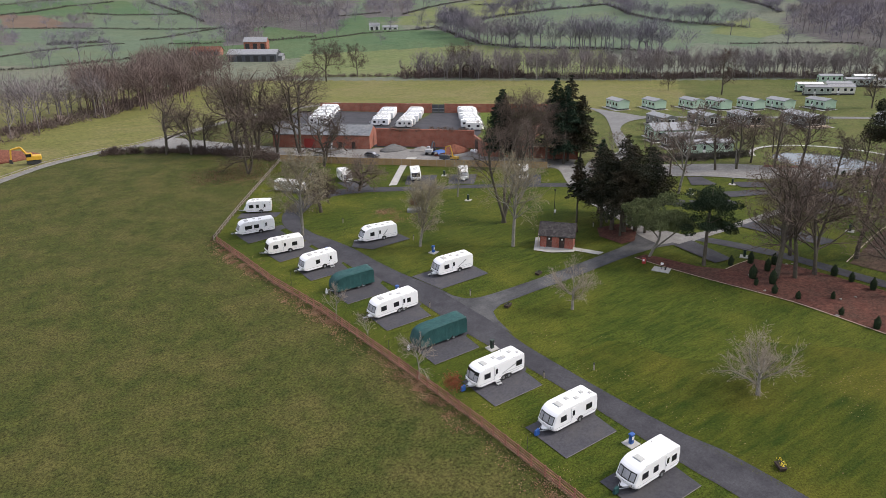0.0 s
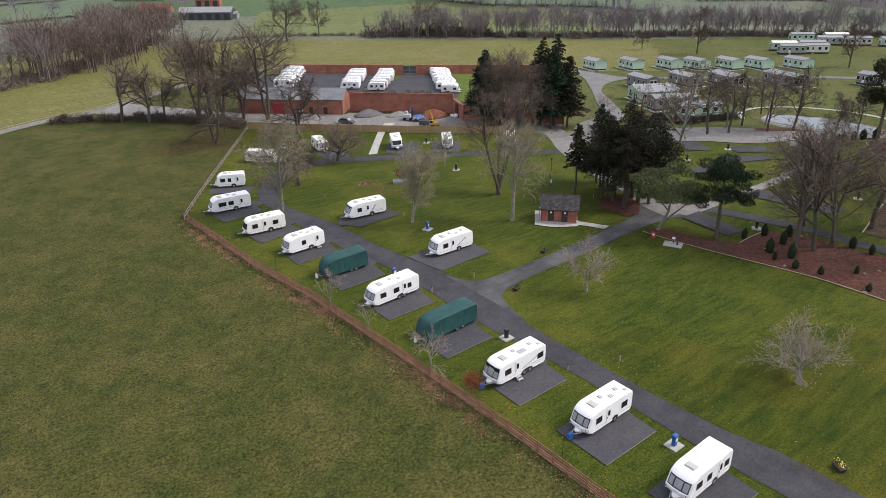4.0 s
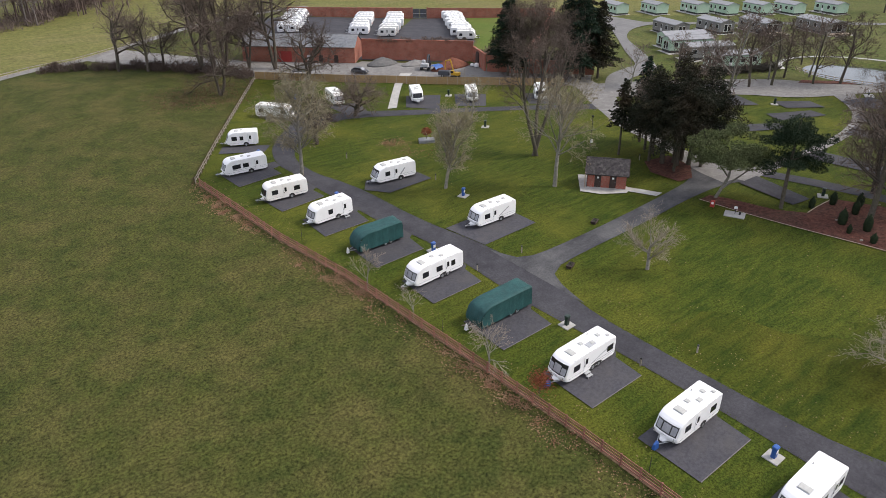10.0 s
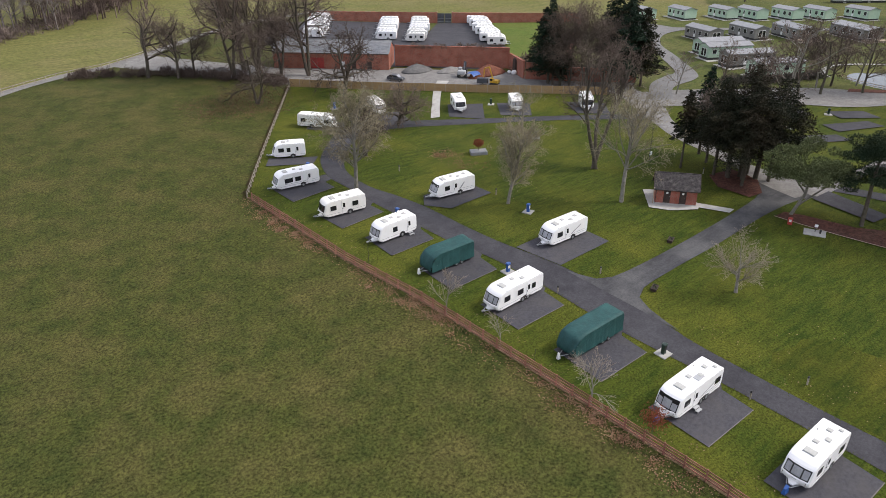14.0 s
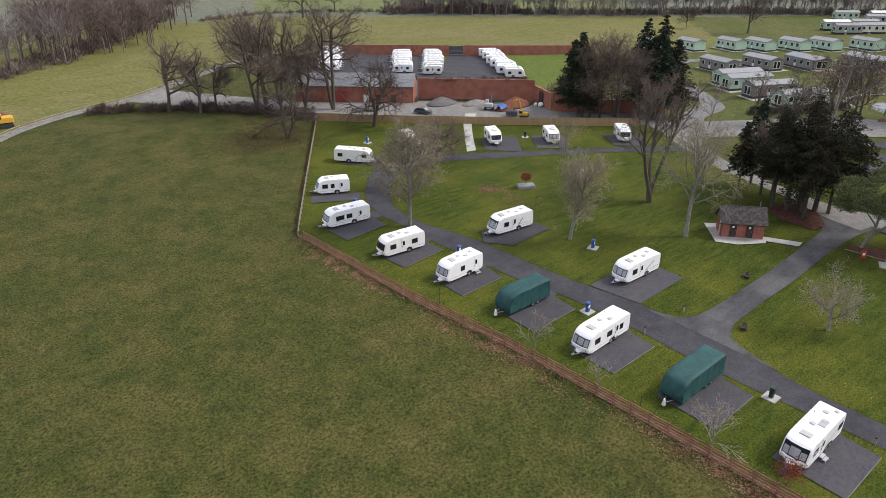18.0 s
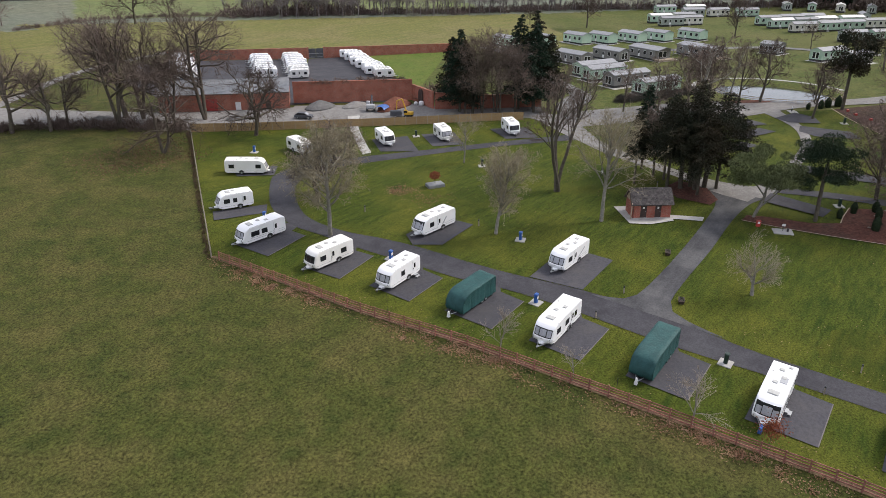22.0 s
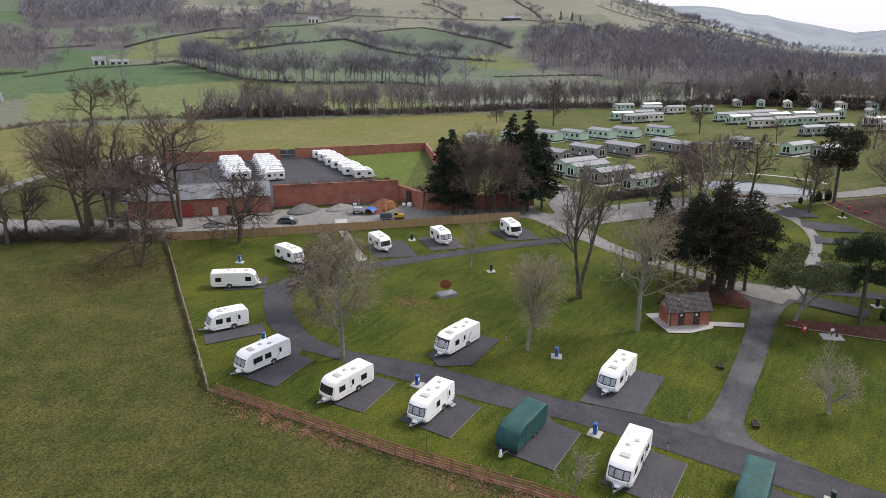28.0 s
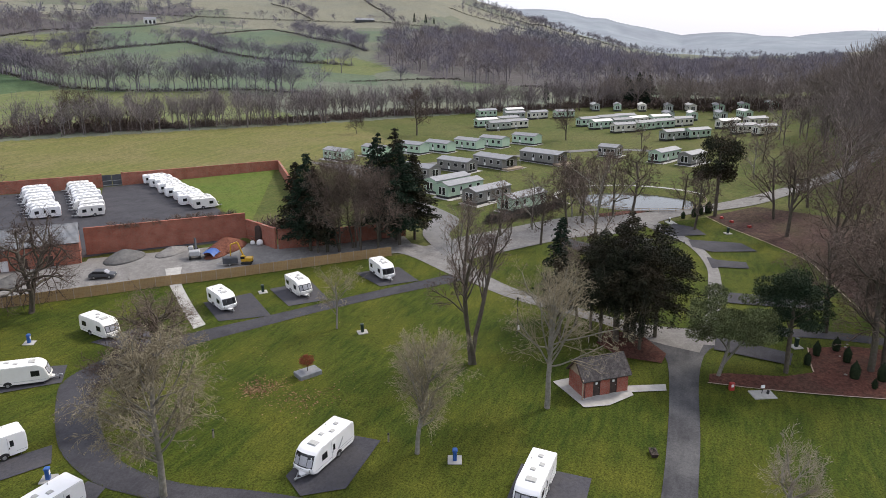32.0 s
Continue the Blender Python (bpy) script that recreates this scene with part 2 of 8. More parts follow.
M["glass_blind"] = material("window_with_blind", (0.27, 0.275, 0.30), (0.45, 0.455, 0.48), 1.2, 0.1, place="Object")
M["rubber"] = material("rubber", (0.02, 0.02, 0.02), (0.035, 0.035, 0.035), 4, 0.8)
M["steel"] = material("galvanised_steel", (0.32, 0.33, 0.34), (0.45, 0.46, 0.47), 4, 0.45, metal=0.8)
M["dark"] = material("dark_plastic", (0.018, 0.018, 0.02), (0.03, 0.03, 0.032), 4, 0.5)
M["blue"] = material("blue_plastic", (0.02, 0.075, 0.27), (0.03, 0.11, 0.36), 2, 0.45)
M["bottle"] = material("dark_green_plastic", (0.012, 0.03, 0.022), (0.02, 0.04, 0.03), 2, 0.45)
M["cover"] = material("green_cover_fabric", (0.005, 0.043, 0.043), (0.012, 0.070, 0.068), 1.2, 0.7, 0.5, 4, (0.024, 0.098, 0.094), 0.5, place="Object")
M["red"] = material("red_paint", (0.32, 0.028, 0.024), (0.40, 0.045, 0.036), 3, 0.5)
M["yellow"] = material("digger_yellow", (0.52, 0.30, 0.02), (0.60, 0.36, 0.03), 2, 0.5)
M["daffodil"] = material("yellow_flowers", (0.75, 0.58, 0.02), (0.8, 0.68, 0.08), 12, 0.7)
M["brick"] = brickwork("red_brick", (0.30, 0.070, 0.045), (0.36, 0.10, 0.065), (0.30, 0.22, 0.18))
M["old_brick"] = brickwork("old_brick", (0.30, 0.084, 0.052), (0.40, 0.138, 0.088), (0.32, 0.22, 0.17))
M["slate"] = material("slate", (0.16, 0.172, 0.19), (0.24, 0.252, 0.27), 1.2, 0.6, 0.4, 8, (0.29, 0.29, 0.29), 0.3, vary=0.1)
M["hut_tile"] = material("clay_tile", (0.022, 0.019, 0.021), (0.062, 0.052, 0.054), 3.5, 0.8, 0.5, 12, (0.120, 0.112, 0.100), 1.6, mix3=0.45, grain=0.7, grain_scale=3)
M["timber"] = material("pale_timber", (0.32, 0.25, 0.18), (0.42, 0.34, 0.26), 2, 0.85, 0.3, 20, place="Object")
M["dark_timber"] = material("dark_timber", (0.035, 0.022, 0.018), (0.06, 0.04, 0.032), 2, 0.8, 0.3, 20)
M["sign"] = material("white_sign", (0.75, 0.75, 0.75), (0.8, 0.8, 0.8), 2, 0.5)
M["static_green"] = material("sage_cladding", (0.34, 0.48, 0.36), (0.40, 0.54, 0.42), 0.8, 0.6, c3=(0.42, 0.50, 0.42), scale3=0.2, vary=0.06)
M["static_grey"] = material("grey_cladding", (0.16, 0.16, 0.155), (0.21, 0.21, 0.20), 0.8, 0.6, c3=(0.23, 0.22, 0.21), scale3=0.2, vary=0.06)
M["static_grey_green"] = material("grey_green_cladding", (0.27, 0.32, 0.28), (0.34, 0.38, 0.34), 0.8, 0.6, c3=(0.30, 0.32, 0.30), scale3=0.2, vary=0.08)
M["static_cream"] = material("cream_cladding", (0.56, 0.55, 0.48), (0.64, 0.62, 0.55), 0.8, 0.6, vary=0.06)
M["static_roof"] = material("grey_tile_sheet", (0.20, 0.205, 0.215), (0.27, 0.275, 0.285), 0.9, 0.6, 0.3, 6, vary=0.08)
M["static_roof_pale"] = material("pale_roof_sheet", (0.58, 0.57, 0.54), (0.68, 0.67, 0.64), 0.9, 0.5, vary=0.05)
M["water"] = material("pond_water", (0.035, 0.045, 0.04), (0.05, 0.055, 0.05), 0.4, 0.04, 0.04, 2.5)
M["wood_bark"] = material("tree_bark", (0.070, 0.058, 0.048), (0.125, 0.105, 0.088), 3, 0.95, 0.7, 10, (0.115, 0.115, 0.075), 0.5, vary=0.15, spec=0.1)
M["pale_bark"] = material("pale_tree_bark", (0.18, 0.165, 0.14), (0.30, 0.28, 0.25), 3, 0.95, 0.7, 10, (0.16, 0.16, 0.11), 0.5, vary=0.1, spec=0.1)
M["twig"] = material("twigs", (0.115, 0.088, 0.074), (0.165, 0.130, 0.108), 0.7, 0.95, vary=0.2, spec=0.1)
M["twig_dark"] = material("dark_twigs", (0.078, 0.058, 0.049), (0.118, 0.090, 0.076), 0.7, 0.95, vary=0.15, spec=0.1)
M["twig_tan"] = material("tan_twigs", (0.124, 0.094, 0.076), (0.192, 0.150, 0.124), 0.5, 0.95, vary=0.15, spec=0.1)
M["twig_pale"] = material("pale_twigs", (0.24, 0.20, 0.165), (0.35, 0.30, 0.25), 0.7, 0.95, spec=0.1)
M["twig_olive"] = material("olive_twigs", (0.200, 0.172, 0.118), (0.300, 0.262, 0.182), 0.7, 0.95, vary=0.1, spec=0.1)
M["needle"] = material("dark_needles", (0.011, 0.015, 0.009), (0.026, 0.029, 0.015), 1.2, 0.85, c3=(0.056, 0.036, 0.020), scale3=0.22, mix3=0.6, vary=0.15, spec=0.2)
M["spruce"] = material("spruce_needles", (0.008, 0.018, 0.011), (0.018, 0.034, 0.018), 1.2, 0.85, vary=0.15, spec=0.2)
M["pine"] = material("pine_needles", (0.014, 0.030, 0.016), (0.034, 0.054, 0.026), 1.2, 0.85, c3=(0.050, 0.058, 0.026), scale3=0.5, mix3=0.4, vary=0.1, spec=0.2)
M["holm"] = material("holm_oak_leaves", (0.064, 0.084, 0.032), (0.130, 0.150, 0.066), 1.2, 0.85, c3=(0.090, 0.090, 0.046), scale3=0.5, mix3=0.4, spec=0.2)
M["hedge"] = material("hedge_leaves", (0.072, 0.066, 0.058), (0.108, 0.100, 0.086), 0.4, 0.95, spec=0.1)
M["russet"] = material("russet_leaves", (0.15, 0.042, 0.022), (0.24, 0.075, 0.038), 3, 0.85, spec=0.2)
M["shrub"] = material("clipped_evergreen", (0.010, 0.018, 0.008), (0.024, 0.036, 0.014), 2.5, 0.85, spec=0.2)
M["spoil"] = material("dark_spoil", (0.10, 0.10, 0.10), (0.16, 0.155, 0.15), 1.2, 0.95, 0.6, 8, spec=0.1)
M["red_spoil"] = material("red_earth", (0.13, 0.052, 0.036), (0.19, 0.082, 0.056), 1.2, 0.95, 0.6, 8, spec=0.1, grain=0.4)
M["metal_dark"] = material("dark_sheet_metal", (0.05, 0.055, 0.065), (0.08, 0.085, 0.095), 0.5, 0.6)
M["farm_white"] = material("whitewash", (0.72, 0.71, 0.68), (0.78, 0.77, 0.74), 0.6, 0.8)
M["wood_floor"] = material("woodland_floor", (0.052, 0.031, 0.027), (0.086, 0.053, 0.044), 0.6, 0.95, 0.8, 6, (0.060, 0.056, 0.028), 0.08, spec=0.1, grain=0.45, grain_scale=1.5)
M["dead_bracken"] = material("dead_hedging", (0.085, 0.060, 0.040), (0.130, 0.092, 0.062), 2, 0.95, spec=0.1)
M["dry_leaf"] = material("dry_leaves", (0.19, 0.10, 0.060), (0.34, 0.22, 0.14), 0.8, 0.9, spec=0.1)
M["pale_leaf"] = material("pale_dry_leaves", (0.17, 0.125, 0.062), (0.26, 0.20, 0.11), 0.8, 0.9, spec=0.1)
# far_twig, hill_twig, wood_twig: blue mixed into the browns to imitate distance haze
M["far_twig"] = material("hazed_bare_woods", (0.112, 0.102, 0.128), (0.258, 0.240, 0.282), 0.11, 0.95, spec=0.1, c3=(0.200, 0.176, 0.176), scale3=0.006)
M["hill_twig"] = material("hazed_hilltop_woods", (0.150, 0.146, 0.170), (0.215, 0.208, 0.232), 0.05, 0.95, spec=0.1)
M["wood_twig"] = material("woodland_twigs", (0.135, 0.118, 0.124), (0.262, 0.232, 0.232), 0.14, 0.95, spec=0.1, c3=(0.215, 0.186, 0.166), scale3=0.02)
M["wood_red"] = material("reddish_woodland_twigs", (0.104, 0.076, 0.070), (0.205, 0.156, 0.140), 0.16, 0.95, spec=0.1, c3=(0.180, 0.150, 0.128), scale3=0.02)
M["wood_tan"] = material("tan_woodland_twigs", (0.128, 0.108, 0.100), (0.235, 0.198, 0.178), 0.14, 0.95, spec=0.1, c3=(0.195, 0.165, 0.135), scale3=0.02)
M["litter_leaf"] = material("brown_leaf_litter", (0.10, 0.060, 0.040), (0.18, 0.115, 0.075), 0.8, 0.9, spec=0.1)
M["leaf_soil"] = material("leafy_earth", (0.088, 0.056, 0.036), (0.150, 0.098, 0.066), 1.6, 0.95, 0.6, 9, (0.060, 0.058, 0.022), 0.25, spec=0.1, grain=0.5, grain_scale=3)
M["garden_lawn"] = material("garden_lawn", (0.070, 0.108, 0.018), (0.105, 0.136, 0.028), 0.4, 0.95, 0.6, 8, (0.125, 0.128, 0.036), 0.08, spec=0.12, grain=0.4, grain_scale=2)
M["stone"] = material("rockery_stone", (0.20, 0.185, 0.165), (0.30, 0.28, 0.25), 2, 0.9, 0.5, 12)


# ---- mesh building ----
class Mesh:
    """Collects vertices and faces for one mesh."""

    def __init__(self):
        self.v, self.f = [], []

    def add(self, verts, faces):
        k = len(self.v)
        self.v.extend(verts)
        self.f.extend([tuple(i + k for i in f) for f in faces])
        return self

    def box(self, x0, x1, y0, y1, z0, z1, m=None):
        p = [(x, y, z) for z in (z0, z1) for x, y in ((x0, y0), (x1, y0), (x1, y1), (x0, y1))]
        if m is not None:
            p = [tuple(m @ Vector(q)) for q in p]
        return self.add(p, [(3, 2, 1, 0), (4, 5, 6, 7), (0, 1, 5, 4), (1, 2, 6, 5), (2, 3, 7, 6), (3, 0, 4, 7)])

    def rounded(self, x0, x1, y0, y1, z0, z1, r):
        """A box with its upright and top edges chamfered."""
        def ring(i, z):
            a, b, c, d = x0 + i, x1 - i, y0 + i, y1 - i
            return [(a + r, c, z), (b - r, c, z), (b, c + r, z), (b, d - r, z), (b - r, d, z), (a + r, d, z), (a, d - r, z), (a, c + r, z)]
        p = ring(0, z0) + ring(0, z1 - r) + ring(r * 0.8, z1)
        f = [tuple(range(7, -1, -1)), tuple(range(16, 24))]
        for k in (0, 8):
            f += [(k + i, k + (i + 1) % 8, k + 8 + (i + 1) % 8, k + 8 + i) for i in range(8)]
        return self.add(p, f)

    def tube(self, p, q, r0, r1, n=6, cap=True):
        p, q = Vector(p), Vector(q)
        d = (q - p).normalized()
        a = d.orthogonal().normalized()
        b = d.cross(a)
        c = [(math.cos(6.2832 * i / n), math.sin(6.2832 * i / n)) for i in range(n)]
        vs = [tuple(p + r0 * (x * a + y * b)) for x, y in c] + [tuple(q + r1 * (x * a + y * b)) for x, y in c]
        fs = [(i, (i + 1) % n, n + (i + 1) % n, n + i) for i in range(n)]
        if cap:
            fs += [tuple(range(n - 1, -1, -1)), tuple(range(n, 2 * n))]
        return self.add(vs, fs)

    def loft(self, rings, closed=True, caps=True):
        n = len(rings[0])
        vs = [p for r in rings for p in r]
        fs = []
        for k in range(len(rings) - 1):
            for i in range(n if closed else n - 1):
                j = (i + 1) % n
                fs.append((k * n + i, k * n + j, (k + 1) * n + j, (k + 1) * n + i))
        if caps:
            fs += [tuple(range(n - 1, -1, -1)), tuple((len(rings) - 1) * n + i for i in range(n))]
        return self.add(vs, fs)

    def data(self, name, smooth=False):
        me = bpy.data.meshes.new(name)
        me.from_pydata(self.v, [], self.f)
        if smooth:
            me.shade_smooth()
        return me


def part(name, mesh, mat, parent=None, label="", smooth=False):
    me = mesh if isinstance(mesh, bpy.types.Mesh) else mesh.data(name, smooth)
    if mat is not None and not me.materials:
        me.materials.append(M[mat] if isinstance(mat, str) else mat)
    ob = new(name, me)
    ob.parent = parent
    return tagged(ob, label)


def thing(name, m, label, category, group="", kind=""):
    ob = new(name)
    ob.empty_display_size = 0.3
    ob.matrix_world = m
    return tagged(ob, label, category, group, kind)


# ---- the lie of the land ----
def ease(a, b, v):
    t = min(1.0, max(0.0, (v - a) / (b - a)))
    return t * t * (3 - 2 * t)


NEAR_RISE = ([-180, -60, 0, 68, 70.5, 73, 74.7, 76.8, 78.5, 81, 83, 84.8, 86.3, 90, 120, 180], [40, 90, 190, 215, 178, 155, 142, 118, 94, 70, 48, 32, 24, 24, 60, 40])
FAR_RISE = ([-180, 0, 60, 76, 79, 80.6, 82, 84.3, 86.3, 87.6, 89, 91, 95, 120, 180], [100, 250, 330, 240, 212, 193, 194, 164, 134, 109, 116, 120, 111, 130, 100])
POND = (182.0, 90.5, 10.0, 13.5, 9.75)


def land(x, y):
    """The height of the ground."""
    u = -1.05 + 0.061 * x + 0.0425 * y
    z = u if u < 7 else 7 + 3 * (1 - math.exp(-(u - 7) / 3))
    if u < -6:
        z = -6 - 4 * (1 - math.exp((u + 6) / 4))
    z -= 1.4 * math.exp(-((x - 78) ** 2 + (y - 142) ** 2) / 648)
    r = math.hypot(x - 10, y - 60)
    z += 0.02 * min(300, max(0, x - 150)) + 0.02 * min(300, max(0, y - 230))
    z += 45 * math.exp(-((x - 300) / 80) ** 2 / 2 - ((y + 40) / 38) ** 2 / 2)
    if 140 < x < 220 and 50 < y < 130:
        e = math.hypot((x - POND[0]) / POND[2], (y - POND[1]) / POND[3])
        z += (POND[4] - 0.7 - z) * (1 - ease(0.93, 1.25, e))
    if r > 420:
        b = math.degrees(math.atan2(x - 10, y - 60))
        t = min(1.0, (r - 420) / 1400)
        top = np.interp(b, *NEAR_RISE)
        z += (top - 13) * (0.33 * t + 0.67 * t * t) * 1.0
        f = ease(420, 1000, r)
        z += f * (9 * noise.noise((x / 330, y / 330, 0.3)) + 2 * noise.noise((x / 130, y / 130, 4.1))) * min(2.2, r / 900)
        far = np.interp(b, *FAR_RISE)
        z += max(0.0, far - top) * math.exp(-((r - 3700) / 700) ** 2)
    return z


def at(x, y, dz=0.0):
    return (x, y, land(x, y) + dz)


def stand(x, y, rz=0.0, dz=0.0, slope=True):
    """A pose on the ground, leaning with it if slope is set; rz in degrees."""
    z = land(x, y) + dz
    if not slope:
        return pose(x, y, z, 0, 0, rz)
    gx, gy = (land(x + 2, y) - land(x - 2, y)) / 4, (land(x, y + 2) - land(x, y - 2)) / 4
    n = Vector((-gx, -gy, 1)).normalized()
    q = Vector((0, 0, 1)).rotation_difference(n)
    return Matrix.Translation((x, y, z)) @ q.to_matrix().to_4x4() @ pose(0, 0, 0, 0, 0, rz)


def steps(limit, first, grow):
    out, s, p = [0.0], first, 0.0
    while p < limit:
        p += s
        out.append(p)
        if p > 190:
            s *= grow
    return out


FENCE = [(41.2, -60), (40.6, 20), (40.4, 38.5), (40.2, 52.2), (39.3, 68.8), (38.0, 88), (36.1, 101.8), (35.4, 113.4), (34.4, 127.3)]
FENCE_N = [(34.4, 127.3), (41.4, 138.0), (52.2, 154.5), (68.7, 179.5)]
BOARD_FENCE = [(68.7, 179.5), (75.5, 172.8), (80.2, 168.6), (92.0, 158.3), (104.8, 144.3), (120.2, 127.4)]
LANE = [(-60, 130), (-30, 168), (4, 203.5), (15.5, 215), (29, 223), (40, 226.5), (53, 235.5), (66, 246), (84, 260), (104, 270), (135, 279)]
GARDEN = [(98.5, 180.5), (117.5, 158.5), (191, 200), (119, 262)]

px = steps(4700, 2.6, 1.024)
nx = steps(4700, 6.0, 1.06)
X0, Y0 = 60.0, 110.0
gx = [X0 - v for v in nx[:0:-1]] + [X0 + v for v in px]
gy = [Y0 - v for v in nx[:0:-1]] + [Y0 + v for v in px]


def warp(x, y):
    f = ease(400, 800, math.hypot(x - 10, y - 60))
    return x + f * (45 * math.sin(y / 310 + 1) + 26 * math.sin(x / 170)), y + f * (48 * math.sin(x / 260 + 2) + 22 * math.sin(y / 190))


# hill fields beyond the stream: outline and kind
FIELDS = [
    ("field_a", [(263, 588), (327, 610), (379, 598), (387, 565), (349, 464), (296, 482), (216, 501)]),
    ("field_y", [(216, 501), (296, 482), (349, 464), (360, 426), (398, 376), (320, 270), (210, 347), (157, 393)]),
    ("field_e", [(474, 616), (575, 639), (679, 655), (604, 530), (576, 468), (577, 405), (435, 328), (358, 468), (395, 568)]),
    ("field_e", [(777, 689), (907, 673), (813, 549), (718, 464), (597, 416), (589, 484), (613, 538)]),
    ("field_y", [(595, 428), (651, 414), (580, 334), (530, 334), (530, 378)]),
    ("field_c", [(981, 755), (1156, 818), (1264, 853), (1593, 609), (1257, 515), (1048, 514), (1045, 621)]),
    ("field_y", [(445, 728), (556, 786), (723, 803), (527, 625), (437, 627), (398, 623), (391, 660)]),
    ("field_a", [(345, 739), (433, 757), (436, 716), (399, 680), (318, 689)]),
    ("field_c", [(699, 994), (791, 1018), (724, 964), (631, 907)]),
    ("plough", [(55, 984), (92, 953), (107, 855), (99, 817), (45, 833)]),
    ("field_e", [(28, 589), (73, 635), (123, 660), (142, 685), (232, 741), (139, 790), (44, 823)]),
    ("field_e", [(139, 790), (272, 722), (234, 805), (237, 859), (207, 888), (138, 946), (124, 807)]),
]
# woods on the slopes: outline, ground for each tree in square metres, lowest and tallest tree
WOODS = [
    ([(642, 384), (740, 420), (827, 454), (873, 408), (959, 392), (930, 300), (900, 200), (760, 120), (651, 105), (538, 188), (535, 276), (574, 328)], 215, 15, 26),
    ([(959, 392), (1193, 384), (1262, 364), (1288, 312), (1300, 248), (1487, 175), (1250, 120), (760, 120), (900, 200), (930, 300)], 310, 16, 25),
    ([(676, 1335), (903, 1193), (650, 945), (588, 942), (525, 941), (477, 978)], 256, 16, 25),
    ([(560, 100), (651, 105), (760, 120), (1000, 118), (1000, -90), (570, -60)], 260, 13, 25),
    ([(1000, 118), (1250, 120), (1487, 175), (1500, -140), (1000, -90)], 420, 13, 21),
    ([(484, 892), (530, 838), (434, 704), (391, 736)], 210, 10, 17),
    ([(650, 945), (746, 965), (762, 875), (733, 824), (582, 804), (557, 834)], 229, 16, 25),
    ([(708, 820), (935, 1026), (942, 953), (1079, 965), (1004, 878), (911, 875), (756, 835)], 283, 16, 25),
    ([(449, 926), (496, 940), (373, 734), (341, 731)], 230, 10, 18),
    ([(226, 780), (258, 906), (315, 971), (395, 898), (401, 812), (330, 671), (292, 641), (279, 723), (246, 767)], 243, 16, 25),
    ([(188, 600), (230, 719), (259, 696), (223, 600)], 110, 14, 21),
    ([(34, 685), (41, 784), (54, 780), (45, 671)], 120, 9, 15),
    ([(93, 829), (104, 868), (132, 855), (124, 807)], 110, 9, 15),
]


def within(outline, x, y):
    odd = False
    for (ax, ay), (bx, by) in zip(outline, outline[1:] + outline[:1]):
        if (ay > y) != (by > y) and x < ax + (y - ay) * (bx - ax) / (by - ay):
            odd = not odd
    return odd


def hill_kind(x, y):
    for outline, _, _, _ in WOODS:
        if within(outline, x, y):
            return "field_d"
    for kind_, outline in FIELDS:
        if within(outline, x, y):
            return kind_
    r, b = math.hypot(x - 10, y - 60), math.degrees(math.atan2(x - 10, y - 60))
    # past 2300 m the ground takes the colour that has haze painted in
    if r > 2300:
        return "hazed_hill"
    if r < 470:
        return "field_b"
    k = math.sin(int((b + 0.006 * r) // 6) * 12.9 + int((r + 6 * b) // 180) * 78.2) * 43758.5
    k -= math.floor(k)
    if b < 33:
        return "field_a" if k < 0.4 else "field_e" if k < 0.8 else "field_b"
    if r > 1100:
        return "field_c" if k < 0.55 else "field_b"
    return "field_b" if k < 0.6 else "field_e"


def lane_side(x, y):
    """True north of the lane and the walled garden."""
    if x < 135:
        return y > np.interp(x, [p[0] for p in LANE], [p[1] for p in LANE])
    return y > 262 - (x - 119) * 0.86


def ground_kind(x, y):
    r = math.hypot(x - 10, y - 60)
    if lane_side(x, y) and x < 330 and y > 0.9 * x - 40:
        return "meadow"
    if x > 112 and y > -60:
        return "park"
    return "pasture"


kinds = ["pasture", "meadow", "park", "field_a", "field_b", "field_c", "field_d", "field_e", "field_y", "plough", "hazed_hill"]


def beyond_belt(x, y):
    return math.hypot(x - 10, y - 60) > 330 and (y > 395 - 0.86 * (x - 130) if x > 130 else y > 330 + (x - 61) * 0.45)


gv = []
for y in gy:
    for x in gx:
        wx, wy = warp(x, y)
        gv.append((wx, wy, land(wx, wy)))
w = len(gx)
gf, gm = [], []
for j in range(len(gy) - 1):
    for i in range(w - 1):
        gf.append((j * w + i, j * w + i + 1, (j + 1) * w + i + 1, (j + 1) * w + i))
        cx, cy = (gv[j * w + i][0] + gv[(j + 1) * w + i + 1][0]) / 2, (gv[j * w + i][1] + gv[(j + 1) * w + i + 1][1]) / 2
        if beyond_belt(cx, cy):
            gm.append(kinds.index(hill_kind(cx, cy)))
        else:
            gm.append(kinds.index(ground_kind(cx, cy)))
ground_mesh = bpy.data.meshes.new("ground")
ground_mesh.from_pydata(gv, [], gf)
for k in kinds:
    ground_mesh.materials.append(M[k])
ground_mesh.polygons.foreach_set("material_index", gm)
ground_mesh.shade_smooth()
tagged(new("ground", ground_mesh), "rolling green pasture and hill fields in winter", "ground", kind="structure")


def spline(points, step=2.0):
    """Points along a smooth line through the given ones."""
    p = [Vector(q) for q in points]
    p = [2 * p[0] - p[1]] + p + [2 * p[-1] - p[-2]]
    out = []
    for a, b, c, d in zip(p, p[1:], p[2:], p[3:]):
        n = max(1, round((c - b).length / step))
        for i in range(n):
            t = i / n
            out.append(0.5 * ((2 * b) + (c - a) * t + (2 * a - 5 * b + 4 * c - d) * t * t + (3 * b - a - 3 * c + d) * t ** 3))
    return out + [p[-2]]


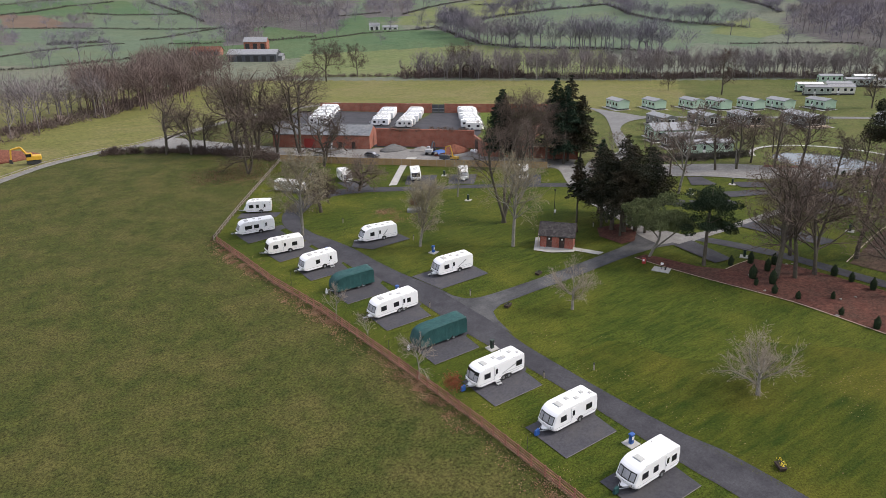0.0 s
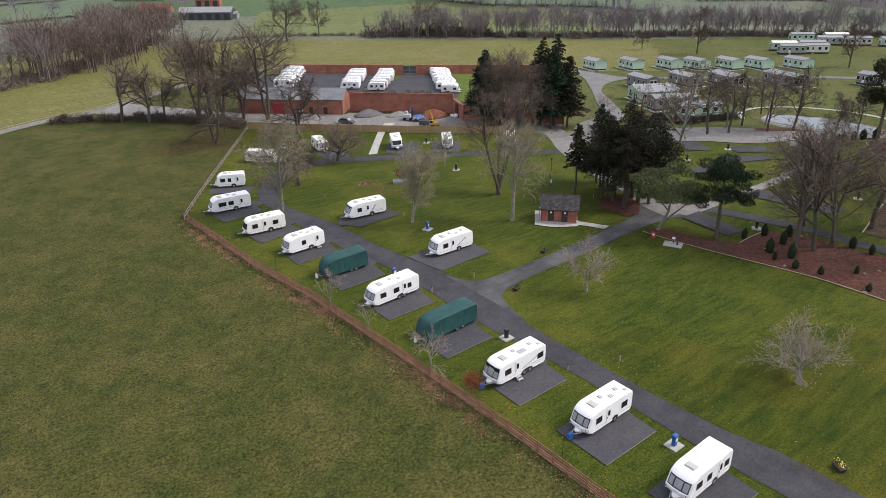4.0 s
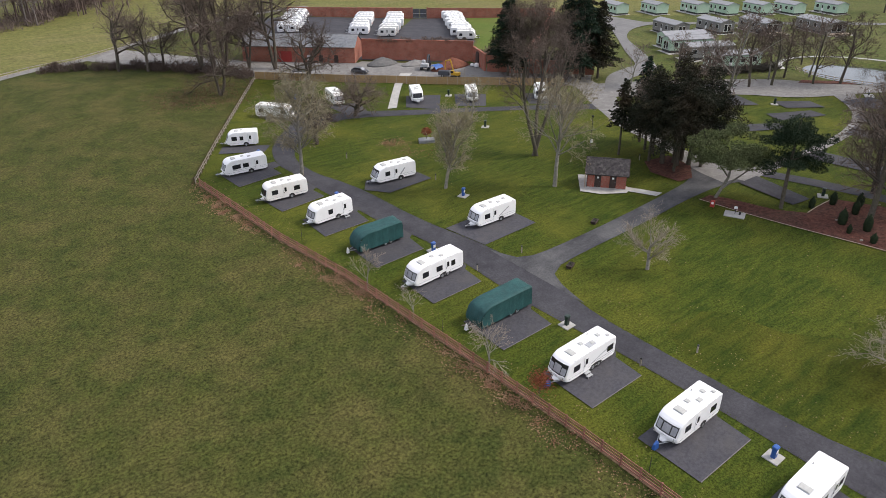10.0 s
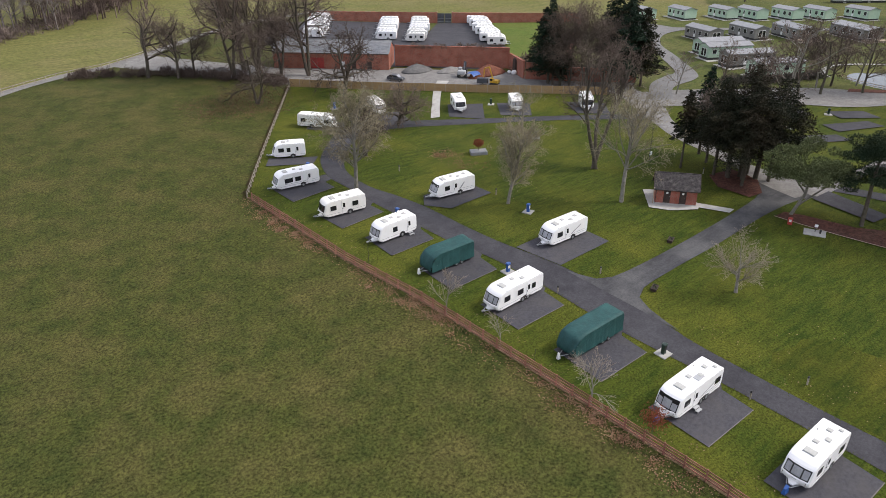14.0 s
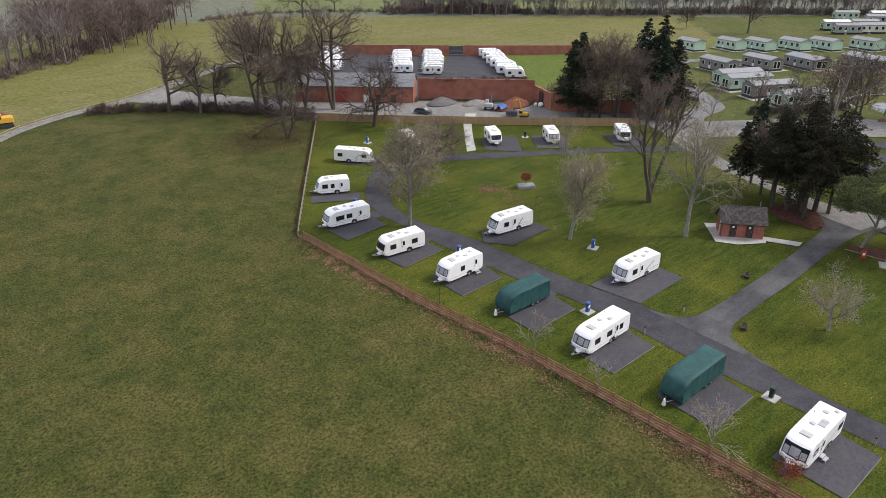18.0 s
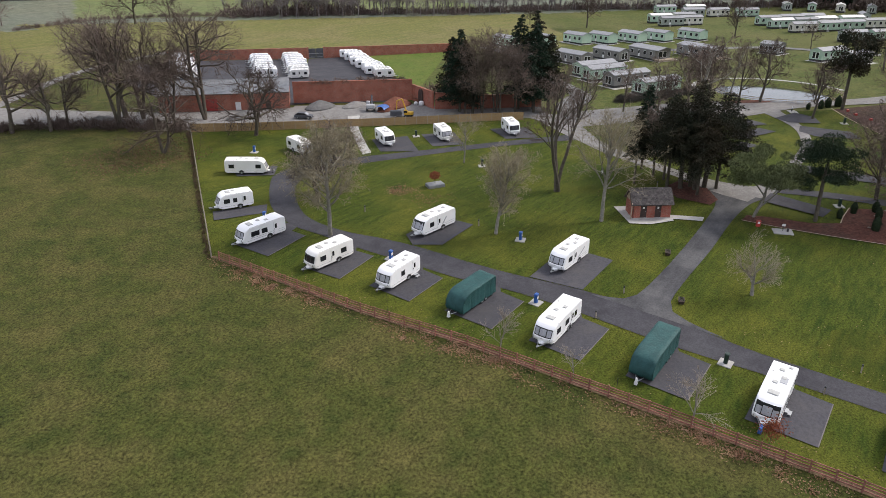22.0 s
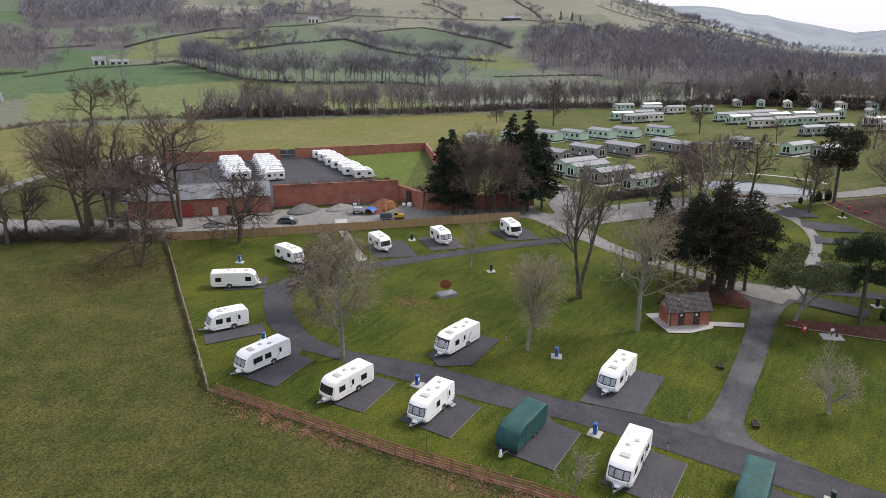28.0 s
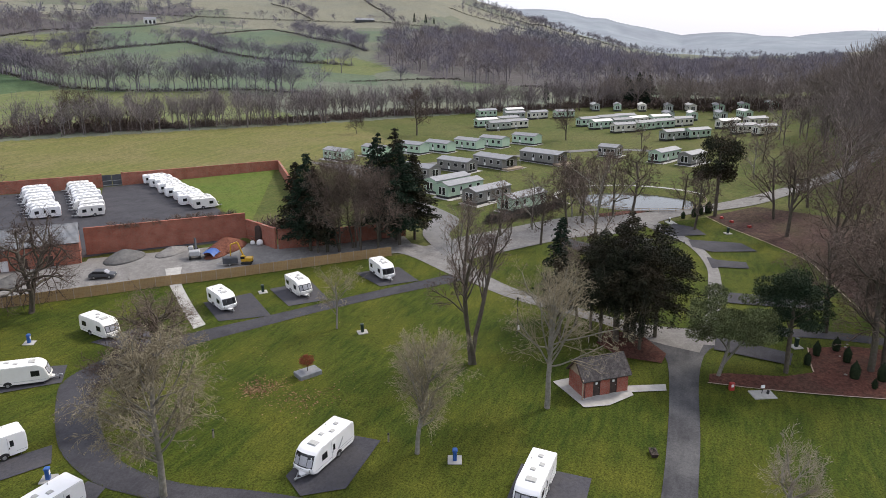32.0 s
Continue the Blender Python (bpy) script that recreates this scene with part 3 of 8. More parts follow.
def resample(points, n):
    p = spline(points, 1.0)
    s = np.concatenate([[0], np.cumsum([(b - a).length for a, b in zip(p, p[1:])])])
    t = np.linspace(0, s[-1], n)
    return [(float(np.interp(v, s, [q[0] for q in p])), float(np.interp(v, s, [q[1] for q in p]))) for v in t]


def ribbon(left, right, dz, across=4, n=None):
    """A sheet on the ground between two edges."""
    n = n or max(4, int(sum((Vector(b) - Vector(a)).length for a, b in zip(left, left[1:])) / 2.0))
    a, b = resample(left, n), resample(right, n)
    me = Mesh()
    rows = []
    for p, q in zip(a, b):
        rows.append([at(p[0] + (q[0] - p[0]) * k / across, p[1] + (q[1] - p[1]) * k / across, dz) for k in range(across + 1)])
    return me.loft(rows, closed=False, caps=False)


def sheet(outline, dz, step=2.0):
    """A flat-lying patch on the ground with a polygon outline, cut into cells."""
    bm = bmesh.new()
    xs, ys = [p[0] for p in outline], [p[1] for p in outline]
    bm.faces.new([bm.verts.new((x, y, 0)) for x, y in outline])
    for axis, lo, hi in ((0, min(xs), max(xs)), (1, min(ys), max(ys))):
        k = lo + step
        while k < hi:
            co, no = [0, 0, 0], [0, 0, 0]
            co[axis], no[axis] = k, 1
            bmesh.ops.bisect_plane(bm, geom=bm.verts[:] + bm.edges[:] + bm.faces[:], plane_co=co, plane_no=no)
            k += step
    for v in bm.verts:
        v.co.z = land(v.co.x, v.co.y) + dz
    me = bpy.data.meshes.new("sheet")
    bmesh.ops.recalc_face_normals(bm, faces=bm.faces[:])
    for f in bm.faces:
        if f.normal.z < 0:
            f.normal_flip()
    bm.to_mesh(me)
    bm.free()
    return me


# lawn inside the fences
lawn = [(41.2, -60)] + FENCE[1:] + FENCE_N[1:] + BOARD_FENCE[1:] + [(128, 116), (142, 104), (158, 86), (168, 74), (160, 66), (145, 57), (128, 52), (113, 50), (110, -60)]
lawn = [(x + 0.25, y) for x, y in lawn[:len(FENCE)]] + lawn[len(FENCE):]
part("lawn", sheet(lawn, 0.03, 6.0), "lawn", label="mown campsite lawn with mossy yellow patches")
tagged(bpy.data.objects["lawn"], category="lawn", kind="structure")


def surface(name, mesh, mat, label, category):
    return tagged(part(name, mesh, mat), label, category, kind="structure")


sway = random.Random(15)
moss_edge = [(57.5 + 2.1 * k + sway.uniform(-0.8, 0.8), 58 - 1.55 * k + 3.0 * math.sin(k * 0.7) + sway.uniform(-1.6, 1.6)) for k in range(25)]
surface("lawn", sheet([(58.2, -60), (57.6, 20), (56.4, 40), (56.0, 52)] + moss_edge + [(109, 12), (109, -60)], 0.045, 6.0), "lawn_dry", "mossy yellow-green lawn beside the entrance road", "lawn")

# roads
MAIN_W = [(53.2, -60), (52.9, 20), (52.4, 35), (52.3, 46.5), (51.9, 57.5), (51.0, 70), (51.1, 82), (50.5, 91.2), (49.3, 97), (48.8, 104), (48.1, 112.6), (48.0, 120.5), (47.9, 126), (49.8, 132), (52.6, 136.5), (58.6, 143.2), (62.5, 146.2), (69, 146.6), (75, 144.6), (81.5, 140.6), (92.8, 131), (106, 119.9), (113.5, 114.2)]
MAIN_E = [(58.6, -60), (58.1, 24), (56.8, 37.7), (56.1, 46), (55.7, 56.6), (55.7, 64), (56.2, 70), (56.2, 80), (55.5, 86), (54.5, 91), (53.7, 97.7), (53.2, 106.5), (52.2, 113), (50.9, 118.7), (51.2, 125.5), (53.6, 130.7), (58.4, 136.8), (63.0, 140.4), (68, 141.6), (73, 140.8), (78.8, 137.6), (90.2, 129.2), (104.4, 117), (111.0, 111.2)]
MAIN_E = [(x - 0.35 * (y < 66), y) for x, y in MAIN_E]
n_main = 130
surface("road", ribbon(MAIN_W, MAIN_E, 0.07, 5, n_main), "tarmac", "worn grey tarmac campsite road", "road")
surface("road", ribbon([(55.6, 82.2), (56.6, 79.0), (58.4, 77.2), (66.2, 76.7), (77, 76.8), (86, 77.2), (93, 78), (97.2, 80.5)], [(55.8, 65.5), (56.8, 70.3), (58.8, 73.0), (65.5, 73.5), (75.8, 73.5), (88, 73.9), (96, 73.3), (99.5, 71.5)], 0.09, 5), "worn_tarmac", "worn grey tarmac side road past the washroom hut", "road")
surface("track", ribbon([(96.0, 74.0), (97.2, 80), (100.2, 86), (102.6, 93), (105.6, 102), (110, 109.5), (113.5, 115.5), (121, 127), (118, 133)], [(104, 72.5), (102.6, 79.7), (103.4, 86), (105.6, 91.9), (109.4, 101.4), (114.4, 108.4), (121, 115), (126, 123), (129, 131)], 0.11, 5), "gravel", "pale stone gravel track", "track")
surface("track", ribbon([(97.5, 79.2), (103, 75.2), (109, 73.4), (124, 73.1), (133, 73.6), (143, 76.2), (150, 80.0), (157, 86.6)], [(99.0, 71.6), (104, 71.6), (109, 71.4), (118, 71.0), (131, 71.4), (141, 73.4), (150, 77), (162, 84.5)], 0.13, 5), "gravel", "pale stone gravel track between pitches", "track")
surface("track", ribbon([(124, 126), (135, 120.5), (145.3, 113.5), (153.8, 107.5), (160.8, 100.5), (164.5, 93), (168.5, 87), (178, 76), (186, 68), (199, 58), (224, 39), (260, 15)], [(119, 116), (129, 109), (136.1, 104.0), (143.0, 98.6), (147.6, 92.4), (152.5, 88.0), (161, 83.5), (170, 77), (182, 63.5), (195, 54), (220, 35), (256, 11)], 0.15, 7), "gravel", "pale stone gravel access road", "track")
surface("track", ribbon([(102.5, 72), (104.5, 66), (106.6, 57), (107.0, 48), (107.6, 38), (108.5, 20), (109, -40)], [(105, 72.5), (107.3, 66.5), (109.2, 57.5), (109.6, 48), (110.2, 38), (111.5, 20), (112, -40)], 0.10, 3), "tarmac", "narrow grey road behind the bark bed", "road")
surface("road", ribbon([(122, 119), (134, 128), (144, 131), (150, 132.5), (161, 144.5), (178.6, 162.5), (195, 181), (206, 200)], [(127, 117), (136, 123), (146, 124.5), (152, 127.5), (163.5, 140.5), (176.5, 156), (190, 164.5), (203, 166)], 0.17, 5), "pale_road", "pale worn tarmac road to the holiday homes", "road")
surface("road", ribbon([(196, 180), (206, 167.5), (219.5, 153.5), (242, 131), (254, 118), (261, 104), (259, 74)], [(196, 166), (203, 164), (217, 150.5), (239, 128), (251, 115), (257, 103), (255, 74)], 0.16, 3), "pale_road", "pale worn tarmac road between the holiday homes", "road")
surface("lane", ribbon([(x, y + 1.6) for x, y in LANE], [(x + 1.2, y - 1.6) for x, y in LANE], 0.08, 3), "gravel", "pale concrete farm lane along the field", "lane")
surface("yard", sheet([(69.5, 180.5), (76.2, 173.8), (81, 169.5), (92.8, 159.2), (105.6, 145.2), (121, 128.4), (128, 128), (133, 132), (119, 150), (117.5, 158), (98.5, 180), (97, 179), (75, 199), (66, 214), (54, 236), (42, 227.5), (47, 218), (57, 203)], 0.06, 6), "gravel", "pale gravel builders' yard", "yard")
surface("yard", sheet([(98.5, 181.5), (101, 179.5), (127, 206), (146, 236), (121, 258), (108, 262), (90, 240), (84, 215)], 0.09, 6), "tarmac", "tarmac caravan storage yard", "yard")
surface("yard", sheet([(101, 180.3), (118, 161), (140, 183), (164, 221), (152, 231), (127, 207)], 0.10, 6), "tarmac", "tarmac caravan storage yard", "yard")
surface("lawn", sheet([(119, 161), (189, 199.5), (165, 220), (141, 183)], 0.10, 6), "garden_lawn", "bright green lawn inside the walled garden", "lawn")
surface("bark_bed", sheet([(88.2, 72.8), (88.9, 67.2), (90.3, 60.0), (92.4, 51), (93.2, 46), (93.5, 34.5), (94, 10), (107.6, 10), (106.5, 38), (106.0, 46), (105.2, 55.0), (102.6, 60.6), (98.3, 60.8), (95.6, 60.7), (93.2, 64.2), (91.6, 70.4), (90.6, 72.7)], 0.10, 4), "bark", "reddish bark mulch planting bed", "flower bed")
surface("bark_bed", sheet([(91.0, 83.5), (91.2, 78.4), (94.0, 78.0), (98, 81), (99, 86), (94, 87)], 0.16, 3), "bark", "reddish bark bed round the dark conifers", "flower bed")
surface("bark_bed", sheet([(161, 96), (168, 87.5), (172, 84), (176, 78), (180, 74.5), (178.5, 76.5), (171, 88), (164, 97)], 0.2, 4), "bark", "red bark strip beside the pond", "flower bed")
surface("bark_bed", sheet([(112.5, 50), (129, 53.5), (140, 55.5), (150, 61), (161, 69), (169, 73.5), (181, 63), (170, 40), (140, 20), (114, 30)], 0.1, 6), "wood_floor", "leaf-strewn ground under bare trees", "ground")

# pitches
pads = [(44.0, 32.2, 52.3, 38.3), (43.8, 42.7, 52.2, 49.0), (43.6, 54.0, 51.8, 60.3), (43.1, 65.5, 51.2, 71.9), (42.7, 76.8, 51.0, 83.0), (42.1, 87.5, 50.4, 94.0), (41.2, 98.7, 49.2, 105.0)]
pad_outlines = [[(a, b), (c - 1.05, b), (c - 0.8, b + 3.4), (c - 0.1, b + 3.9), (c, d), (a, d)] for a, b, c, d in pads]
pad_outlines += [[(40.2, 109.2), (47.5, 109.8), (47.2, 112.8), (48.1, 113.4), (48.0, 115.8), (39.6, 115.2)], [(39.0, 121.3), (46.5, 121.9), (46.4, 124.6), (47.8, 125.0), (48.0, 127.3), (38.6, 127.6)],
                 [(42.0, 136.7), (48.8, 132.8), (51.2, 135.4), (44.0, 139.6)], [(57.0, 150.0), (61.8, 145.9), (65.6, 149.2), (60.6, 156.5)],
                 [(53.2, 107.6), (55.6, 104.2), (63.6, 104.4), (63.3, 110.2), (55.2, 110.4)], [(56.0, 83.0), (65.3, 83.1), (65.1, 89.9), (54.9, 89.9)],
                 [(72.0, 143.2), (76.4, 141.4), (78.6, 150.0), (72.0, 152.0)], [(84.5, 140.6), (88.6, 134.2), (95.2, 142.4), (89.4, 147.2)], [(92.4, 133.6), (96.5, 128.8), (102.5, 135.6), (97.6, 140.5)], [(103.8, 123.4), (108.2, 118.4), (113.6, 124.4), (108.4, 130.4)]]
for o in pad_outlines:
    surface("pitch_pad", sheet(o, 0.115, 3.0), "pad", "dark grey gravel caravan pitch", "pitch")
for o in pad_outlines[:9]:
    a, b = o[:2]
    part("edging", ribbon([a, b], [(a[0], a[1] - 0.09), (b[0], b[1] - 0.09)], 0.125, 1), "kerb", bpy.data.objects["lawn"])
for o in ([(153, 83), (150.7, 79.5), (153.6, 73.6), (158.5, 75.9), (160.5, 80.4)], [(143.9, 76.1), (141.7, 72.5), (144.7, 64.5), (149.6, 67.3), (149, 77)], [(115, 71.5), (117, 57.0), (121, 56.4), (119.8, 71.5)], [(131.4, 72.5), (132.6, 71.2), (133.4, 66.4), (137.0, 66.8), (136.8, 71.6), (138.2, 73.5)], [(97.6, 72.2), (96.4, 63.2), (100, 62.6), (102, 72)], [(113, 92), (118, 86), (121.6, 88.4), (117.4, 95)], [(120, 84.5), (128, 80), (129, 83.5), (122, 88)], [(131, 84), (141, 80), (142, 83.6), (133, 88)], [(138.6, 101), (141.4, 99.2), (138, 92.3), (133, 95.5)], [(142.5, 92), (148.6, 87.2), (146.3, 82.9), (140, 87.6)]):
    surface("pitch_pad", sheet(o, 0.17, 4.0), "tarmac", "grey gravel pitch without a caravan", "pitch")
surface("path", sheet([(81.7, 90.3), (77.3, 85.8), (78.8, 83.2), (82.0, 80.9), (82.6, 81.2), (84.4, 77.4), (85.9, 77.6), (83.7, 82.2), (85.4, 86.2)], 0.16, 3.0), "concrete", "pale concrete apron and path round the hut", "path")
surface("path", ribbon([(81.0, 142.2), (86.5, 149.0), (93.6, 157.5), (99, 163)], [(82.9, 141.6), (88.3, 148.4), (95.0, 156.2), (101, 161)], 0.14, 2), "concrete", "pale concrete footpath to the yard", "path")
ring = [(POND[0] + 15 * math.cos(a), POND[1] + 19 * math.sin(a)) for a in np.linspace(-0.9, 2.3, 14)]
surface("path", ribbon(ring, [(x + 1.3 * math.cos(a), y + 1.3 * math.sin(a)) for (x, y), a in zip(ring, np.linspace(-0.9, 2.3, 14))], 0.12, 2), "concrete", "narrow pale footpath round the pond", "path")
pond = Mesh()
pond.add([(POND[0] + 1.08 * POND[2] * (1 + 0.05 * math.sin(3 * a)) * math.cos(a), POND[1] + 1.08 * POND[3] * (1 + 0.04 * math.cos(2 * a)) * math.sin(a), POND[4]) for a in np.linspace(0, 2 * math.pi, 48, endpoint=False)], [tuple(range(48))])
surface("water", pond, "water", "still pond reflecting the pale sky", "pond")


# ---- touring caravans ----
def wheel(parent, x, y, r, mat_rim="steel"):
    side = -1 if y < 0 else 1
    t = part("wheel", Mesh().tube((x, y - 0.1, r), (x, y + 0.1, r), r, r, 14), "rubber", parent)
    part("rim", Mesh().tube((x, y + side * 0.09, r), (x, y + side * 0.115, r), r * 0.62, r * 0.55, 12), mat_rim, t)
    return t


WIDE = 2.38


def body_profile(L, H, nose):
    """The side outline of a caravan; nose sets how far the front leans back."""
    return [(0.16, 0.40), (0.0, 0.46), (-0.12, 0.60), (-0.20, 0.82), (-0.20, 1.06), (-0.14 + 0.03 * nose, 1.16), (0.06 + 0.25 * nose, 2.04), (0.12 + 0.31 * nose, H * 0.83), (0.30 + 0.46 * nose, H * 0.91), (0.54 + 0.58 * nose, H * 0.965), (0.92 + 0.62 * nose, H * 0.993), (1.5 + 0.6 * nose, H), (L - 0.75, H), (L - 0.22, H * 0.985), (L - 0.06, H * 0.94), (L, 2.0), (L - 0.01, 0.8), (L - 0.06, 0.46), (L - 0.14, 0.40)]


def caravan(m, L, label, twin=False, nose=0.6, H=2.6, paint="van", front="glass_blind", side=((1.0, 1.75),), door=3.6, cover="", steps_out=False, solar=False, band=None, lights=4, group="touring caravans", far=False):
    """A touring caravan: nose at x = 0 towards -x, its door side towards -y, standing at z = 0."""
    W, van = WIDE, thing("caravan", m, label, "caravan", group)
    P = body_profile(L, H, nose)
    cx, cz = L / 2, H / 2
    def bow(y):
        return 0.20 * max(0.0, (abs(y) - 0.3) / 0.9) ** 2
    def ring(y, s):
        return [(cx + (x - cx) * (1 - s / cx) + bow(y) * min(1.0, max(0.0, (1.5 - x) / 1.3)), y, cz + (z - cz) * (1 - s / cz)) for x, z in P]
    part("body", Mesh().loft([ring(y, s) for y, s in ((W / 2, 0.10), (W / 2 - 0.03, 0.03), (W / 2 - 0.10, 0.0), (0.8, 0.0), (0.45, 0.0), (-0.45, 0.0), (-0.8, 0.0), (-W / 2 + 0.10, 0.0), (-W / 2 + 0.03, 0.03), (-W / 2, 0.10))]), paint, van)
    # front panes, leaning with the nose
    a, b = Vector((P[5][0], 0, P[5][1])), Vector((P[6][0], 0, P[6][1]))
    d = (b - a).normalized()
    n = Vector((-d.z, 0, d.x))
    if n.x > 0:
        n = -n
    frame3 = Matrix((( 0, d.x, n.x, a.x), (1, 0, 0, 0), (0, d.z, n.z, a.z), (0, 0, 0, 1)))
    h = (b - a).length
    def pane(name, y0, y1, z0, z1, t, mat, label=""):
        q = Mesh().rounded(y0, y1, z0, z1, 0.0, t, 0.012)
        q.v = [tuple(frame3 @ Vector(v) + Vector((bow(v[0]), 0, 0))) for v in q.v]
        q.f = [tuple(reversed(f)) for f in q.f]
        return part(name, q, mat, van, label)
    if front == "wide":
        for y0, y1 in ((-1.06, -0.45), (-0.45, 0.45), (0.45, 1.06)):
            pane("front_surround", y0, y1, -0.12, h + 0.24, 0.02, "glass_dark", "black glazed front panel")
        for y0, y1 in ((-0.98, -0.48), (-0.42, 0.42), (0.48, 0.98)):
            pane("front_window", y0, y1, 0.04, h * (0.98 if y0 > -0.45 and y1 < 0.45 else 0.80), 0.03, "glass_blind")
    else:
        for y0, y1 in ((-1.02, -0.42), (-0.42, 0.42), (0.42, 1.02)):
            pane("front_surround", y0, y1, -0.04, h + 0.02, 0.02, "dark", "black front window surround")
        for y0, y1 in ((-0.94, -0.48), (-0.37, 0.37), (0.48, 0.94)):
            pane("front_window", y0, y1, 0.07, h * 0.90, 0.03, front)
    for s in (-1, 1):
        y = s * W / 2
        for w0, w1 in side if s < 0 else ((1.0, 1.8), (L - 1.6, L - 0.8)):
            q = Mesh().box(w0 - 0.06, w1 + 0.06, y - 0.022, y + 0.022, 1.16, 1.86)
            wi = part("side_window", q, "dark", van)
            part("pane", Mesh().box(w0 - 0.01, w1 + 0.01, y - 0.03, y + 0.03, 1.20, 1.82), "glass_dark", wi)
        part("skirt", Mesh().box(0.5, L - 0.3, y - 0.015, y + 0.015, 0.36, 0.62), paint, van)
        part("trim_line", Mesh().box(0.35, L - 0.15, y - 0.012, y + 0.012, 0.66, 0.695), "van_grey", van)
        if band:
            part("side_stripe", Mesh().add([(band[0], y + s * 0.012, 1.0), (band[0] + 0.35, y + s * 0.012, 1.0), (band[1], y + s * 0.012, 1.85), (band[1] - 0.15, y + s * 0.012, 1.95)], [(0, 1, 2, 3) if s < 0 else (3, 2, 1, 0)]), "van_grey", van, "dark grey side graphic")
            part("side_stripe", Mesh().box(band[0], L - 0.35, y - 0.011, y + 0.011, 0.93, 0.97), "van_grey", van)
    # door on the kerb side
    dr = part("door", Mesh().rounded(door, door + 0.66, -0.02, 0.02, 0.52, 2.28, 0.015), paint, van)
    dr.data.transform(Matrix.Translation((0, -W / 2 - 0.008, 0)))
    part("door_window", Mesh().box(door + 0.17, door + 0.5, -W / 2 - 0.04, -W / 2 - 0.02, 1.3, 1.95), "glass_dark", dr)
    part("door_handle", Mesh().box(door + 0.05, door + 0.12, -W / 2 - 0.06, -W / 2 - 0.02, 1.1, 1.28), "dark", dr)
    part("door_seam", Mesh().box(door - 0.02, door, -W / 2 - 0.018, -W / 2 + 0.01, 0.5, 2.3), "van_grey", dr)
    # roof
    spots = [(1.75, 0.0, 0.66, 0.92), (L * 0.48, 0.25, 0.42, 0.42), (L * 0.62, -0.35, 0.5, 0.4), (L * 0.80, 0.1, 0.42, 0.42), (L * 0.9, -0.55, 0.3, 0.3)][:lights]
    for x, y, sx, sy in spots:
        rl = part("rooflight", Mesh().rounded(x - sx / 2, x + sx / 2, y - sy / 2, y + sy / 2, H - 0.03, H + 0.09, 0.04), "plastic_white", van)
        part("rooflight_seal", Mesh().box(x - sx / 2 - 0.04, x + sx / 2 + 0.04, y - sy / 2 - 0.04, y + sy / 2 + 0.04, H - 0.04, H + 0.012), "van_grey", rl)
    if solar:
        part("solar_panel", Mesh().box(L * 0.50, L * 0.5 + 1.0, -0.75, -0.1, H + 0.01, H + 0.05), "van_grey", van, "grey roof solar panel")
    part("flue", Mesh().tube((L * 0.7, 0.8, H - 0.05), (L * 0.7, 0.8, H + 0.16), 0.05, 0.05, 8), "plastic_white", van)
    # wheels, drawbar and steadies
    ax = L * 0.60
    for x in ((ax - 0.42, ax + 0.42) if twin else (ax,)):
        for y in (-W / 2 + 0.08, W / 2 - 0.08):
            wheel(van, x, y, 0.33)
    for s in (-1, 1):
        r = 0.9 if twin else 0.48
        part("wheel_arch", Mesh().loft([[(ax + r * math.cos(k), s * W / 2 + dy, 0.40 + (0.42 if not twin else 0.36) * math.sin(k)) for k in np.linspace(0, math.pi, 9)] for dy in (-0.02, 0.02)], closed=True, caps=True), "dark", van)
        part("drawbar", Mesh().tube((0.4, s * 0.75, 0.42), (-1.0, s * 0.06, 0.42), 0.05, 0.045, 6), "steel", van)
        for x in (0.75, L - 0.5):
            part("steady", Mesh().tube((x, s * 0.85, 0.46), (x - 0.18, s * 0.85, 0.02), 0.03, 0.03, 5), "steel", van)
        part("rear_light", Mesh().box(L - 0.005, L + 0.02, s * 0.95 - 0.09, s * 0.95 + 0.09, 0.75, 1.15), "red", van)
    part("hitch", Mesh().rounded(-1.3, -0.9, -0.09, 0.09, 0.40, 0.55, 0.03), "steel", van)
    part("drawbar_fairing", Mesh().loft([[(0.05, -0.5, z0), (0.05, 0.5, z0), (-0.5, 0.16, z0 - 0.02), (-0.5, -0.16, z0 - 0.02)] for z0 in (0.44, 0.56)]), paint, van)
    part("jockey_wheel", Mesh().tube((-0.95, 0.13, 0.75), (-0.95, 0.13, 0.10), 0.028, 0.028, 6).tube((-0.95, 0.09, 0.1), (-0.95, 0.17, 0.1), 0.1, 0.1, 10), "dark", van)
    part("locker_lid", Mesh().rounded(-0.215, -0.18, -0.72, 0.72, 0.84, 1.05, 0.01), paint, van)
    part("badge", Mesh().box(-0.222, -0.19, -0.22, 0.22, 0.93, 0.98), "van_grey", van, "plain dark maker's bar")
    for s in (-1, 1):
        part("front_light", Mesh().box(-0.19, -0.02, s * 0.98 - 0.07, s * 0.98 + 0.07, 0.70, 0.80), "plastic_white", van)
        part("awning_rail", Mesh().tube((0.75 + 0.6 * nose, s * (W / 2 - 0.03), H - 0.07), (L - 0.3, s * (W / 2 - 0.03), H - 0.07), 0.022, 0.022, 5), "van_grey", van)
    part("grab_handle", Mesh().tube((-0.22, -0.95, 0.86), (-0.2, -0.95, 1.1), 0.02, 0.02, 5), "dark", van)
    part("grab_handle", Mesh().tube((-0.22, 0.95, 0.86), (-0.2, 0.95, 1.1), 0.02, 0.02, 5), "dark", van)
